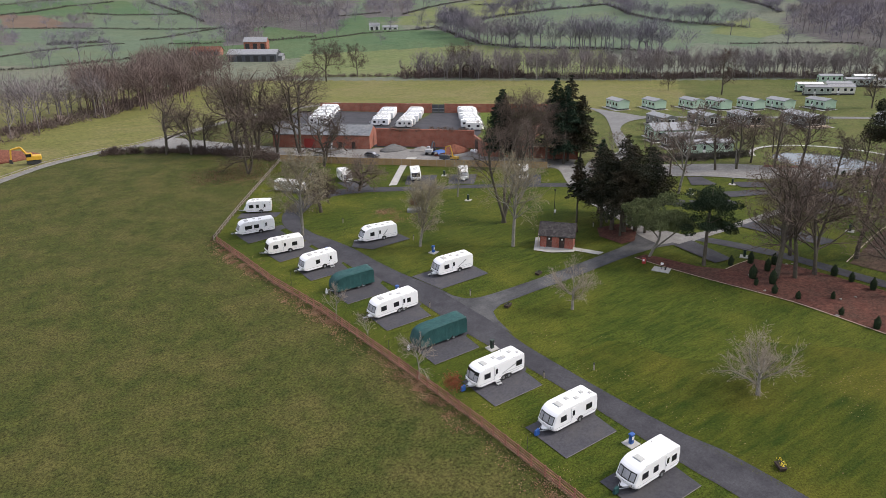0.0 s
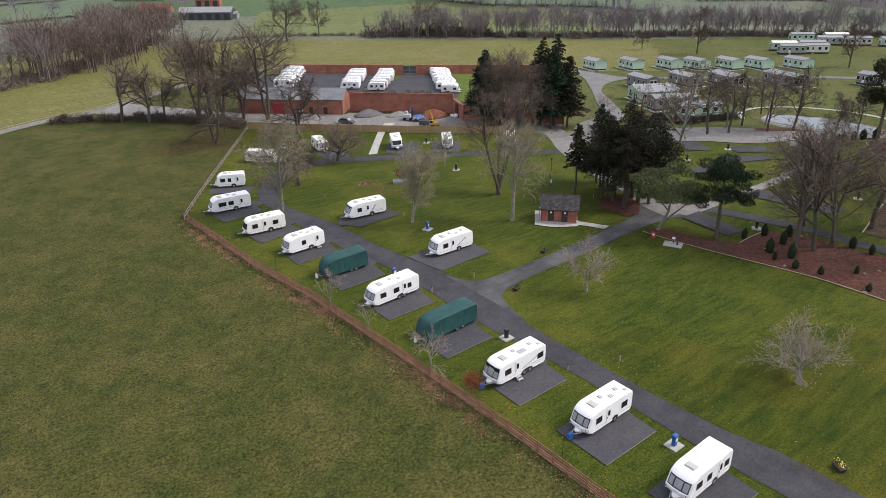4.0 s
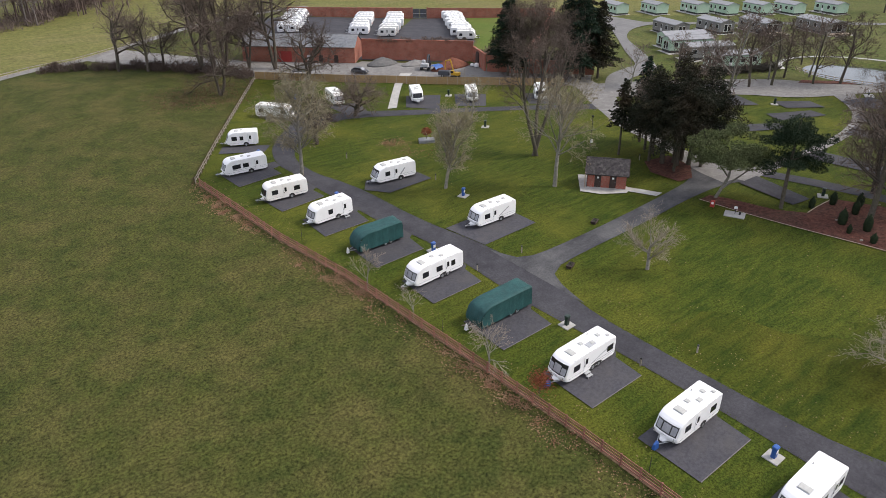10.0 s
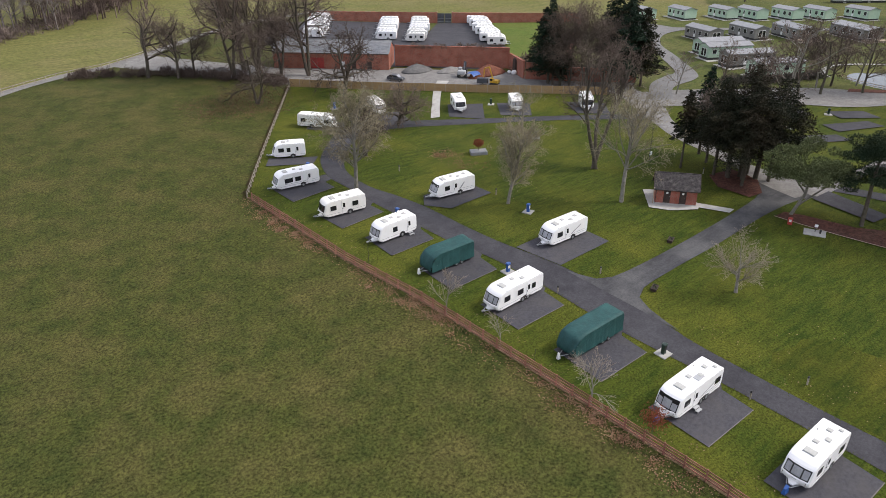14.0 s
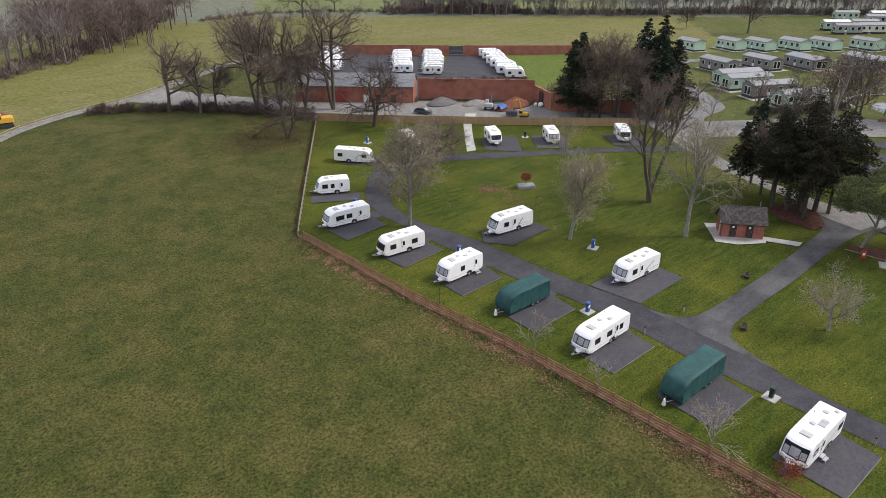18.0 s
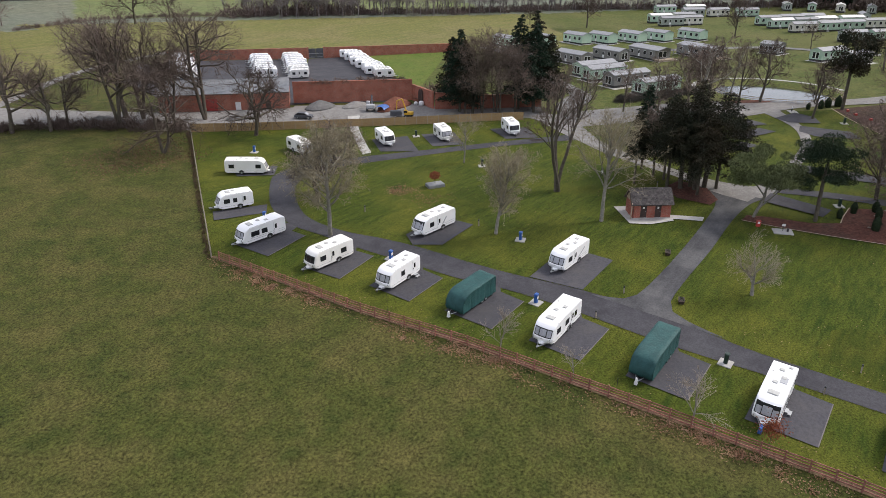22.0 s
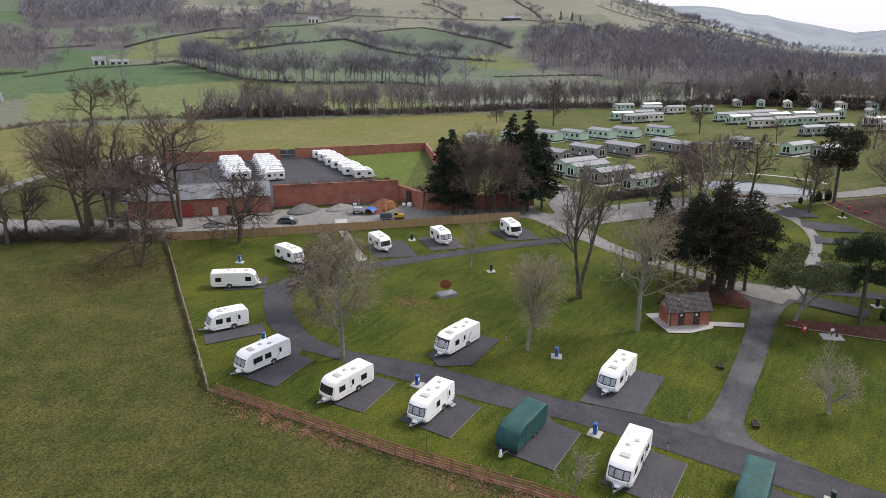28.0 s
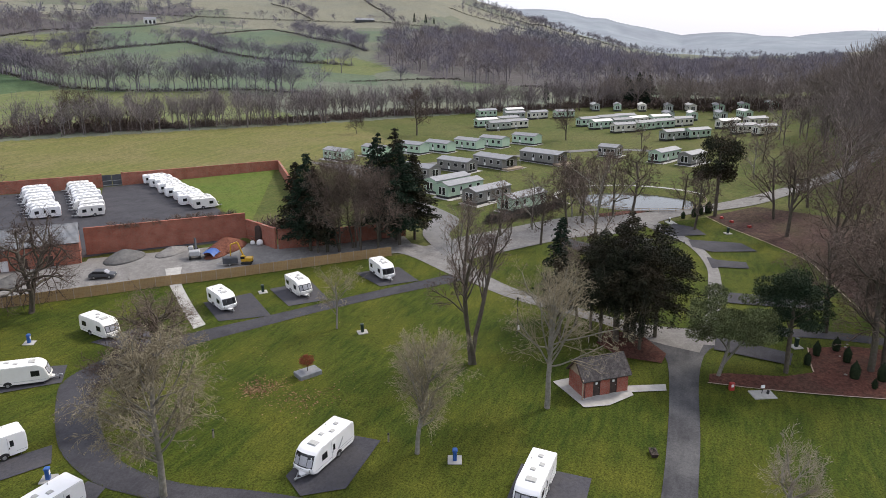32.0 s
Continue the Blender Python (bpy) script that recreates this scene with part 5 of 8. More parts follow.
def barn():
    a, b = Vector((74.5, 199.2)), Vector((96.0, 179.0))
    d = (b - a).normalized()
    L, D, E, R = (b - a).length, 9.5, 4.3, 2.3
    z = min(land(*a), land(*b)) - 0.2
    h = thing("stone_barn", pose(a.x, a.y, z, 0, 0, math.degrees(math.atan2(d.y, d.x))), "long red brick barn with a pale slate roof", "barn")
    openings = [(9.5, 13.0, 3.0, "red"), (17.0, 18.3, 2.2, "sign"), (20.0, 21.2, 2.2, "dark_timber"), (24, 25.2, 2.2, "dark_timber")]
    x = 0.0
    for x0, x1, top, mat in openings:
        part("wall", Mesh().box(x, x0, 0, 0.4, 0, E), "old_brick", h)
        part("wall", Mesh().box(x0, x1, 0, 0.4, top, E), "old_brick", h)
        part("door", Mesh().box(x0 + 0.03, x1 - 0.03, 0.15, 0.25, 0, top), mat, h, {"red": "red painted double door", "sign": "white framed doorway"}.get(mat, ""))
        x = x1
    part("wall", Mesh().box(x, L, 0, 0.4, 0, E), "old_brick", h)
    part("wall", Mesh().box(0, L, D - 0.4, D, 0, E), "old_brick", h)
    for x0 in (0, L - 0.4):
        part("gable_wall", Mesh().add([(x0, 0.4, 0), (x0, D - 0.4, 0), (x0, D - 0.4, E), (x0, D / 2, E + R - 0.1), (x0, 0.4, E), (x0 + 0.4, 0.4, 0), (x0 + 0.4, D - 0.4, 0), (x0 + 0.4, D - 0.4, E), (x0 + 0.4, D / 2, E + R - 0.1), (x0 + 0.4, 0.4, E)], [(0, 4, 3, 2, 1), (5, 6, 7, 8, 9), (0, 5, 9, 4), (4, 9, 8, 3), (3, 8, 7, 2), (2, 7, 6, 1)]), "old_brick", h)
    lean = math.degrees(math.atan2(R, D / 2))
    run = math.hypot(R, D / 2) + 0.35
    for s in (0, 1):
        m = Matrix.Translation((L / 2, D / 2, E + R)) @ pose(0, 0, 0, 0, 0, 180 * s) @ pose(0, 0, 0, lean, 0, 0)
        rows_ = []
        for i in range(18):
            y1, y0 = -run * i / 18, -run * (i + 1) / 18
            rows_ += [[tuple(m @ Vector((x_, y1, 0.06))) for x_ in (-L / 2 - 0.2, L / 2 + 0.2)], [tuple(m @ Vector((x_, y0, 0.11))) for x_ in (-L / 2 - 0.2, L / 2 + 0.2)]]
        sl = Mesh().loft(rows_, closed=False, caps=False)
        part("roof_slope", sl, "slate", h)
        part("gutter", Mesh().box(-L / 2, L / 2, -run - 0.12, -run - 0.02, -0.05, 0.05, m), "dark", h)
    part("ridge", Mesh().tube((-0.2, D / 2, E + R + 0.08), (L + 0.2, D / 2, E + R + 0.08), 0.12, 0.12, 6), "slate", h)


barn()


def shed(x, y, rz, L, D, E, R, wall, roof, label, name="farm_building", openings=True):
    h = thing(name, pose(x, y, land(x, y) - 0.3, 0, 0, rz), label, "building")
    part("wall", Mesh().box(0, L, 0, D, 0, E), wall, h)
    part("roof", Mesh().loft([[(x0, -0.4, E), (x0, D / 2, E + R), (x0, D + 0.4, E), (x0, D + 0.4, E + 0.15), (x0, D / 2, E + R + 0.18), (x0, -0.4, E + 0.15)] for x0 in (-0.4, L + 0.4)]), roof, h)
    for x0 in (0.0, L):
        part("gable", Mesh().loft([[(x0 + e, 0, E), (x0 + e, D, E), (x0 + e, D / 2, E + R)] for e in (-0.05, 0.05)]), wall, h)
    if openings:
        n = max(2, int(L / 5))
        for k in range(n):
            part("opening", Mesh().box(L * (k + 0.2) / n, L * (k + 0.75) / n, -0.06, 0.05, 0.3, E * 0.8), "dark", h)
    return h


def digger(x, y, rz, label, s=1.0, paint="yellow", reach=1.0, boom="yellow"):
    """A tracked excavator with cab, boom and bucket."""
    m = stand(x, y, rz, 0.1, False) @ Matrix.Scale(s, 4)
    d = thing("excavator", m, label, "digger")
    for y0 in (-1.1, 1.1):
        pts = [(-1.6, 0.45), (-1.3, 0.08), (1.3, 0.08), (1.6, 0.45), (1.3, 0.8), (-1.3, 0.8)]
        part("track", Mesh().loft([[(px_, y0 + e, pz) for px_, pz in pts] for e in (-0.25, 0.25)]), "rubber", d)
    part("turntable", Mesh().tube((0, 0, 0.6), (0, 0, 1.0), 0.8, 0.8, 12), "dark", d)
    part("engine_housing", Mesh().rounded(-1.7, 0.3, -1.2, 1.2, 1.0, 2.0, 0.15), paint, d)
    cab = part("cab", Mesh().rounded(0.2, 1.5, 0.2, 1.25, 1.0, 2.7, 0.12), paint, d)
    part("cab_window", Mesh().box(0.35, 1.52, 0.3, 1.28, 1.75, 2.5), "glass_dark", cab)
    p = [(0.6, -0.35, 1.3), (2.4, -0.35, 4.0 * reach), (4.4, -0.35, 3.6 * reach), (4.7, -0.35, 1.2)]
    part("boom", Mesh().tube(p[0], p[1], 0.24, 0.28, 6).tube(p[1], p[2], 0.28, 0.2, 6), boom, d)
    arm = part("arm", Mesh().tube(p[2], p[3], 0.22, 0.15, 6), boom, d)
    part("bucket", Mesh().loft([[(4.3, y0, 0.3), (5.1, y0, 0.5), (5.0, y0, 1.3), (4.5, y0, 1.3)] for y0 in (-0.8, 0.1)]), "dark", arm)
    part("ram", Mesh().tube((1.0, -0.35, 1.1), (1.9, -0.35, 2.8 * reach), 0.08, 0.08, 6), "steel", d)
    return d


digger(106.6, 151.2, 115, "small yellow excavator with its boom raised", 0.62, reach=1.6)
digger(13.5, 219.5, 175, "yellow tracked excavator beside the farm lane", 1.15)


digger(105.8, 162.0, 40, "pale cabbed excavator with its dark boom folded up", 0.8, paint="van_grey", reach=1.0, boom="metal_dark")


def heap(x, y, rx, ry, h, mat, label):
    me, rnd = Mesh(), random.Random(int(x * 7 + y))
    rows = []
    for k in range(7):
        t = k / 6
        rows.append([(rx * (1 - t ** 1.4) * math.cos(a) * (1 + 0.12 * noise.noise((math.cos(a) * 2, math.sin(a) * 2, x))), ry * (1 - t ** 1.4) * math.sin(a), h * t * (1 + 0.15 * noise.noise((math.cos(a) * 3, math.sin(a) * 3, y + t))) - 0.1) for a in np.linspace(0, 6.2832, 22, endpoint=False)])
    me.loft(rows)
    o = part("earth_mound", me, mat, smooth=True)
    o.matrix_world = stand(x, y, 0, 0.05, False)
    return tagged(o, label, "heap")


heap(101.0, 174.0, 4.5, 3.0, 1.9, "spoil", "dark heap of crushed stone in the yard")
heap(113.0, 160.5, 5.5, 3.0, 2.3, "red_spoil", "heap of red earth against the wall")
heap(107.4, 168.6, 4.2, 2.2, 1.2, "gravel", "low heap of pale grey stone against the wall")
heap(109.0, 159.6, 3.2, 1.8, 1.1, "red_spoil", "heap of red earth half covered by a tarpaulin")
tarp = []
for k in range(9):
    u = -1 + 2 * k / 8
    tarp.append([(2.2 * v + 0.12 * math.sin(5 * u + 3 * v), 1.35 * u, 1.34 * max(0.0, 1 - (0.42 * (v + 0.5) ** 2 + 0.62 * u * u)) ** 0.8 + 0.06 * math.sin(7 * v + 4 * u) + 0.12) for v in np.linspace(-1.2, 0.7, 11)])
ob = tagged(part("tarpaulin", Mesh().loft(tarp, closed=False, caps=False), "blue", smooth=True), "crumpled blue tarpaulin thrown over the red earth", "tarpaulin")
ob.matrix_world = stand(108.4, 160.0, 15, 0.1, False)
heap(84, 181, 5, 2.5, 1.6, "spoil", "dark spoil heap under the trees")
heap(62, 203, 4, 2.5, 1.4, "spoil", "dark rubble heap by the lane")
heap(3, 232, 14, 7, 3.5, "red_spoil", "large heap of brown earth and rubble")


def trailer(x, y, rz):
    d = thing("small_trailer", stand(x, y, rz, 0.1, False), "small grey covered trailer in the yard", "trailer")
    part("body", Mesh().rounded(-1.3, 1.3, -0.7, 0.7, 0.4, 1.5, 0.15), "metal_dark", d)
    wheel(d, 0.2, -0.75, 0.3)
    wheel(d, 0.2, 0.75, 0.3)
    part("drawbar", Mesh().tube((1.3, 0, 0.5), (2.3, 0, 0.45), 0.05, 0.05, 6), "steel", d)


trailer(105.0, 153.6, 130)


def car(x, y, rz):
    """A small parked hatchback."""
    c = thing("parked_car", stand(x, y, rz, 0.08, False), "dark blue-grey hatchback parked on the gravel yard", "car")
    prof = [(0, 0.35), (0, 0.75), (0.9, 0.92), (1.6, 1.42), (3.2, 1.46), (3.95, 0.95), (4.05, 0.4)]
    part("body", Mesh().loft([[(px_ + (0.05 if abs(y0) > 0.8 else 0), y0, pz if abs(y0) < 0.8 or pz < 1 else pz - 0.06) for px_, pz in prof] for y0 in (-0.86, -0.74, 0.74, 0.86)]), "metal_dark", c)
    glass = [(1.0, 0.96), (1.62, 1.36), (3.15, 1.40), (3.7, 0.98)]
    for y0 in (-0.875, 0.865):
        part("side_window", Mesh().loft([[(px_, y0 + e, pz) for px_, pz in glass] for e in (0, 0.01)]), "glass_dark", c)
    part("windscreen", Mesh().add([(0.93, -0.66, 0.97), (0.93, 0.66, 0.97), (1.57, 0.6, 1.41), (1.57, -0.6, 1.41)], [(0, 1, 2, 3)]), "glass_blind", c)
    part("rear_window", Mesh().add([(3.28, -0.6, 1.42), (3.28, 0.6, 1.42), (3.9, 0.66, 1.02), (3.9, -0.66, 1.02)], [(0, 1, 2, 3)]), "glass_blind", c)
    for px_ in (0.75, 3.25):
        for y0 in (-0.78, 0.78):
            wheel(c, px_, y0, 0.31)
    for y0 in (-0.6, 0.6):
        part("headlight", Mesh().box(-0.02, 0.02, y0 - 0.16, y0 + 0.16, 0.6, 0.74), "plastic_white", c)


car(92.5, 167.7, 118)
for x, y, s_ in ((117.0, 155.6, 1.0), (116.9, 157.2, 0.7)):
    bag = thing("bulk_bag", stand(x, y, 20, 0.1, False), "white builders' bulk bag slumped against the brick wall", "bag", "bulk bags")
    part("bag", Mesh().loft([[(s_ * w_ * math.cos(a) * (1 + 0.1 * math.sin(3 * a)), s_ * w_ * math.sin(a), s_ * z) for a in np.linspace(0, 6.2832, 12, endpoint=False)] for w_, z in ((0.5, 0.0), (0.68, 0.3), (0.62, 0.75), (0.42, 1.0), (0.3, 0.95))]), "sign", bag, smooth=True)


# ---- static caravans and lodges ----
def static(m, L, W, wall, roof, label, porch=False, group="static caravans"):
    """A holiday home: long side along x, ridge along x, on a skirted chassis."""
    E, R = 3.15, 0.82
    s = thing("static_caravan", m, label, "static caravan", group)
    part("body", Mesh().box(0, L, 0, W, 0.5, E), wall, s)
    part("skirting", Mesh().box(0.1, L - 0.1, 0.1, W - 0.1, -0.4, 0.5), "dark", s)
    o = 1.6 if porch else 0.18
    part("roof", Mesh().loft([[(x0, -0.2, E), (x0, W / 2, E + R), (x0, W + 0.2, E), (x0, W + 0.2, E + 0.12), (x0, W / 2, E + R + 0.14), (x0, -0.2, E + 0.12)] for x0 in (-o, L + 0.18)]), roof, s)
    for x0 in (0.0, L):
        part("gable", Mesh().loft([[(x0 + e, 0.02, E), (x0 + e, W - 0.02, E), (x0 + e, W / 2, E + R)] for e in (-0.03, 0.03)]), wall, s)
    for y0, t in ((0.0, -1), (W, 1)):
        for k in range(4):
            x0 = L * (0.08 + 0.24 * k)
            dr = (k == 1) == (t < 0) and k in (1, 2)
            w = part("door" if dr else "window", Mesh().box(x0, x0 + (0.8 if dr else 1.25), y0 - 0.05, y0 + 0.05, 0.6 if dr else 1.45, 2.65), "sign", s)
            part("pane", Mesh().box(x0 + 0.07, x0 + (0.73 if dr else 1.18), y0 - 0.07, y0 + 0.07, 1.5, 2.58), "glass_dark", w)
        part("eaves_trim", Mesh().box(-0.02, L + 0.02, y0 - 0.03, y0 + 0.03, E - 0.12, E), "static_roof", s)
    for k, (y0, y1) in enumerate(((0.25, 0.48), (0.52, 0.75))):
        w = part("patio_window", Mesh().box(-0.05, 0.05, W * y0, W * y1, 0.7, 2.75), "sign", s)
        part("pane", Mesh().box(-0.07, 0.07, W * y0 + 0.08, W * y1 - 0.08, 0.8, 2.65), "glass_dark", w)
    if porch:
        for y0 in (0.15, W - 0.27):
            part("porch_post", Mesh().box(-1.5, -1.38, y0, y0 + 0.12, 0.4, E), "static_roof", s)
        part("decking", Mesh().box(-2.6, -0.02, -0.3, W + 0.3, 0.25, 0.42).box(-2.5, -0.1, 0, W, -0.4, 0.25), "timber", s)
        part("deck_rail", Mesh().box(-2.58, -2.5, -0.3, W + 0.3, 1.3, 1.38).box(-2.58, -0.05, -0.3, -0.22, 1.3, 1.38), "dark_timber", s)
    else:
        part("step", Mesh().box(L * 0.32, L * 0.32 + 0.8, -0.75, -0.08, -0.2, 0.28), "concrete", s)
    return s


def plot(x, y, dirx, diry, L, W, wall, roof, label, porch=False):
    """A static caravan with its near corner at x, y and its long side along the given way."""
    L, W = L * 1.08, W * 1.12
    rz = math.degrees(math.atan2(diry, dirx))
    c = pose(0, 0, 0, 0, 0, rz) @ Vector((L / 2, W / 2, 0))
    static(pose(x, y, land(x + c.x, y + c.y) + 0.1, 0, 0, rz), L, W, wall, roof, label, porch)
    surface("base_slab", sheet([tuple((Vector((x, y, 0)) + pose(0, 0, 0, 0, 0, rz) @ Vector(p))[:2]) for p in ((-2.8 if porch else -1.0, -1.6, 0), (L + 0.8, -1.6, 0), (L + 0.8, W + 0.6, 0), (-2.8 if porch else -1.0, W + 0.6, 0))], 0.12, 5), "concrete", "pale concrete base under a holiday home", "slab")


for x, y in ((208.6, 186.8), (218.6, 177.4), (229.1, 168.0), (234.7, 160.1), (243.5, 152.2), (251.1, 144.9), (261.2, 135.2)):
    plot(x + 0.36 * 9.6 , y + 0.93 * 9.6, -0.36, -0.93, 9.6, 4.2, "static_green", "static_roof", "sage green static caravan with a grey roof")
plot(205.3, 139.0, 0.36, 0.93, 11.0, 4.4, "static_grey", "static_roof", "dark grey lodge with glazed gable doors")
plot(215.2, 129.3, 0.45, 0.89, 11.5, 6.0, "static_grey", "static_roof", "dark grey lodge with a covered porch", True)
plot(227.5, 116.1, 0.45, 0.89, 13.0, 6.0, "static_grey", "static_roof", "dark grey lodge with a covered porch", True)
plot(192.5, 146.0, 0.36, 0.93, 11.0, 4.4, "static_grey", "static_roof", "grey static caravan beside the track")
for x, y, c in ((171.8, 139.6, "static_green"), (167.0, 134.4, "static_green"), (162.6, 125.8, "static_grey"), (158.0, 115.6, "static_green")):
    plot(x, y, 0.915, -0.405, 12.2, 4.0, c, "static_roof", "sage green static caravan with a grey roof" if c == "static_green" else "grey-green static caravan with a grey roof")
plot(233.9, 87.8, 0.90, -0.44, 11.5, 4.0, "static_green", "static_roof", "pale green static caravan near the pond")
plot(231.0, 78.8, 0.90, -0.44, 9, 4.0, "static_grey", "static_roof", "grey static caravan near the pond")
plot(246.0, 101.0, 0.3, 0.95, 6, 4.4, "static_grey", "static_roof", "small grey lodge on the bank")
far_rnd = random.Random(9)
shades = ("static_green", "static_grey_green", "static_green", "static_grey_green", "static_cream")
for x0, y0, dx, dy, n in ((392, 130, 1.4, -12.5, 8), (356, 90, 0.6, -11.5, 4), (338, 166, 6, -11, 3), (311, 121, 9, -7.5, 4), (303, 110, 9, -7.5, 4), (320, 128, 9, -7.5, 3), (283, 88, 8, -7.0, 2), (302, 64, -6, -7, 2), (345, 183, 8, -12, 2), (322, 70, 4, -12, 2), (297, 162, 8, -6, 2), (306, 170, 9, -7, 2)):
    for k in range(n):
        wall_, roof_ = far_rnd.choice(shades), far_rnd.choice(("static_roof", "static_roof", "static_roof", "static_roof", "static_roof_pale"))
        x, y = x0 + dx * k + far_rnd.uniform(-1, 1), y0 + dy * k + far_rnd.uniform(-1, 1)
        end_on = x0 > 350
        rz = 14 if end_on else -42
        static(pose(x, y, land(x, y) + 0.3, 0, 0, rz + far_rnd.uniform(-5, 5)), 10.5, 3.8, wall_, roof_, {"static_green": "sage green static caravan in the far rows", "static_cream": "cream static caravan in the far rows", "static_grey_green": "grey-green static caravan in the far rows"}[wall_])

# farm beyond the meadow and houses on the hill
shed(158, 497, -35, 34, 14, 5, 3.2, "metal_dark", "static_roof", "open dark farm barn with pale machinery inside", "barn")
shed(184, 486, -35, 9, 9, 3.4, 1.6, "static_roof", "static_roof", "grey farm lean-to shed", openings=False)
shed(192, 560, -35, 18, 9, 6, 3.5, "old_brick", "static_roof", "brick farmhouse with a grey roof")
shed(146, 545, -35, 22, 9, 4, 2.5, "old_brick", "red_spoil", "low brick range of farm sheds")
shed(344, 632, -30, 10, 6, 4.6, 2.6, "farm_white", "slate", "white farmhouse among hedges", "farmhouse")
shed(356, 627, -30, 15, 5, 2.6, 1.6, "farm_white", "slate", "low white range of farm sheds", "farmhouse")
shed(823, 826, -40, 16, 8, 6, 3, "farm_white", "slate", "white farmhouse on the hill", "farmhouse")
shed(1043, 607, -50, 30, 10, 5, 3, "metal_dark", "slate", "dark barn on the hill", "barn")


# ---- trees ----
def tubes(P, Q, A, B, n):
    """Vertices and faces of many tapered tubes at once."""
    P, Q, A, B = np.array(P, float), np.array(Q, float), np.array(A, float), np.array(B, float)
    d = Q - P
    d /= np.linalg.norm(d, axis=1, keepdims=True) + 1e-9
    ref = np.where(np.abs(d[:, 2:3]) > 0.9, np.array([[1.0, 0, 0]]), np.array([[0, 0, 1.0]]))
    u = np.cross(d, ref)
    u /= np.linalg.norm(u, axis=1, keepdims=True)
    v = np.cross(d, u)
    rows = []
    for c, r in ((P, A), (Q, B)):
        for k in range(n):
            a = 2 * math.pi * k / n
            rows.append(c + r[:, None] * (u * math.cos(a) + v * math.sin(a)))
    V = np.stack(rows, 1).reshape(-1, 3)
    base = np.arange(len(P))[:, None, None] * 2 * n
    F = np.array([[k, (k + 1) % n, n + (k + 1) % n, n + k] for k in range(n)])[None]
    return V, (base + F).reshape(-1, 4)


def array_mesh(name, V, F, smooth=False):
    me = bpy.data.meshes.new(name)
    n, k = len(F), F.shape[1]
    me.vertices.add(len(V))
    me.vertices.foreach_set("co", np.asarray(V, np.float32).ravel())
    me.loops.add(n * k)
    me.loops.foreach_set("vertex_index", np.asarray(F, np.int32).ravel())
    me.polygons.add(n)
    me.polygons.foreach_set("loop_start", np.arange(0, n * k, k, dtype=np.int32))
    me.update(calc_edges=True)
    if smooth:
        me.shade_smooth()
    return me


def rand_dir(rnd, d, lo, hi):
    """A direction at lo to hi degrees from d."""
    a = d.orthogonal().normalized()
    b = d.cross(a)
    t, f = radians(rnd.uniform(lo, hi)), rnd.uniform(0, 6.2832)
    return (d * math.cos(t) + (a * math.cos(f) + b * math.sin(f)) * math.sin(t)).normalized()


def grow(out, rnd, p, d, length, r, level, S):
    n = S["segs"][level]
    for i in range(n):
        w = S["wander"][level]
        d = (d + Vector((rnd.gauss(0, w), rnd.gauss(0, w), rnd.gauss(0, w) + S["up"][level]))).normalized()
        q = p + d * (length / n)
        r1 = max(S["thin"], r * (1 - 0.75 / n if level else 1 - 0.6 / n))
        out[level].append((p, q, r, r1))
        t = (i + 1) / n
        if level < len(S["kids"]) and t > S["start"][level]:
            for _ in range(S["kids"][level]):
                grow(out, rnd, q.copy(), rand_dir(rnd, d, *S["angle"][level]), length * S["ratio"][level] * ((0.42 + 0.72 * math.sin(math.pi * min(1.0, max(0.0, (t - 0.12) / 0.95))) if S.get("oval") and level == 0 else 1.15 - 0.6 * t * S["taper"])) * rnd.uniform(0.75, 1.15), max(S["thin"], r1 * (S.get("limb", 0.62) if level == 0 else 0.62)), level + 1, S)
        p, r = q, r1


TREE = dict(segs=(8, 5, 4, 3, 1), kids=(2, 2, 2, 2), start=(0.25, 0.2, 0.2, 0.2), angle=((38, 68), (28, 58), (25, 60), (20, 60)), ratio=(0.60, 0.55, 0.52, 0.55), up=(0.06, 0.06, 0.02, 0.0, 0.0), wander=(0.06, 0.15, 0.18, 0.2, 0.2), thin=0.013, taper=0.95)


def tree_parts(height, radius, seed, **change):
    """Trunk and twig meshes of a bare tree."""
    S = dict(TREE, **change)
    rnd = random.Random(seed)
    out = [[] for _ in range(6)]
    stems = S.get("stems", 1)
    for k in range(stems):
        d = Vector((0, 0, 1))
        if stems > 1:
            tilt, turn = radians(rnd.uniform(*S.get("splay", (8, 25)))), 6.2832 * (k + rnd.uniform(-0.2, 0.2)) / stems + seed
            d = Vector((math.sin(tilt) * math.cos(turn), math.sin(tilt) * math.sin(turn), math.cos(tilt)))
        grow(out, rnd, Vector((rnd.uniform(-0.25, 0.25) * (stems > 1), rnd.uniform(-0.25, 0.25) * (stems > 1), -0.25)), d, height * S.get("leader", 0.8), radius * (1 if stems == 1 else 0.75), 0, S)
    top = max(q.z for lv in out for _, q, _, _ in lv)
    k = height / top
    def build(levels, n):
        seg = [s for lv in levels for s in out[lv]]
        return tubes([s[0] * k for s in seg], [s[1] * k for s in seg], [s[2] for s in seg], [s[3] for s in seg], n)
    seg = [q for lv in (3, 4, 5) for q in out[lv]]
    nr = np.random.default_rng(seed)
    P, Q = np.array([q[0] for q in seg]) * k, np.array([q[1] for q in seg]) * k
    wide = np.array([q[2] + q[3] for q in seg]) * S.get("heavy", 1.9)
    fine = blades((P + Q) / 2, Q - P, np.linalg.norm(Q - P, axis=1) * 1.05, wide, nr)
    return build((0,), 8), build((1,), 5), merge(build((2,), 3), fine)


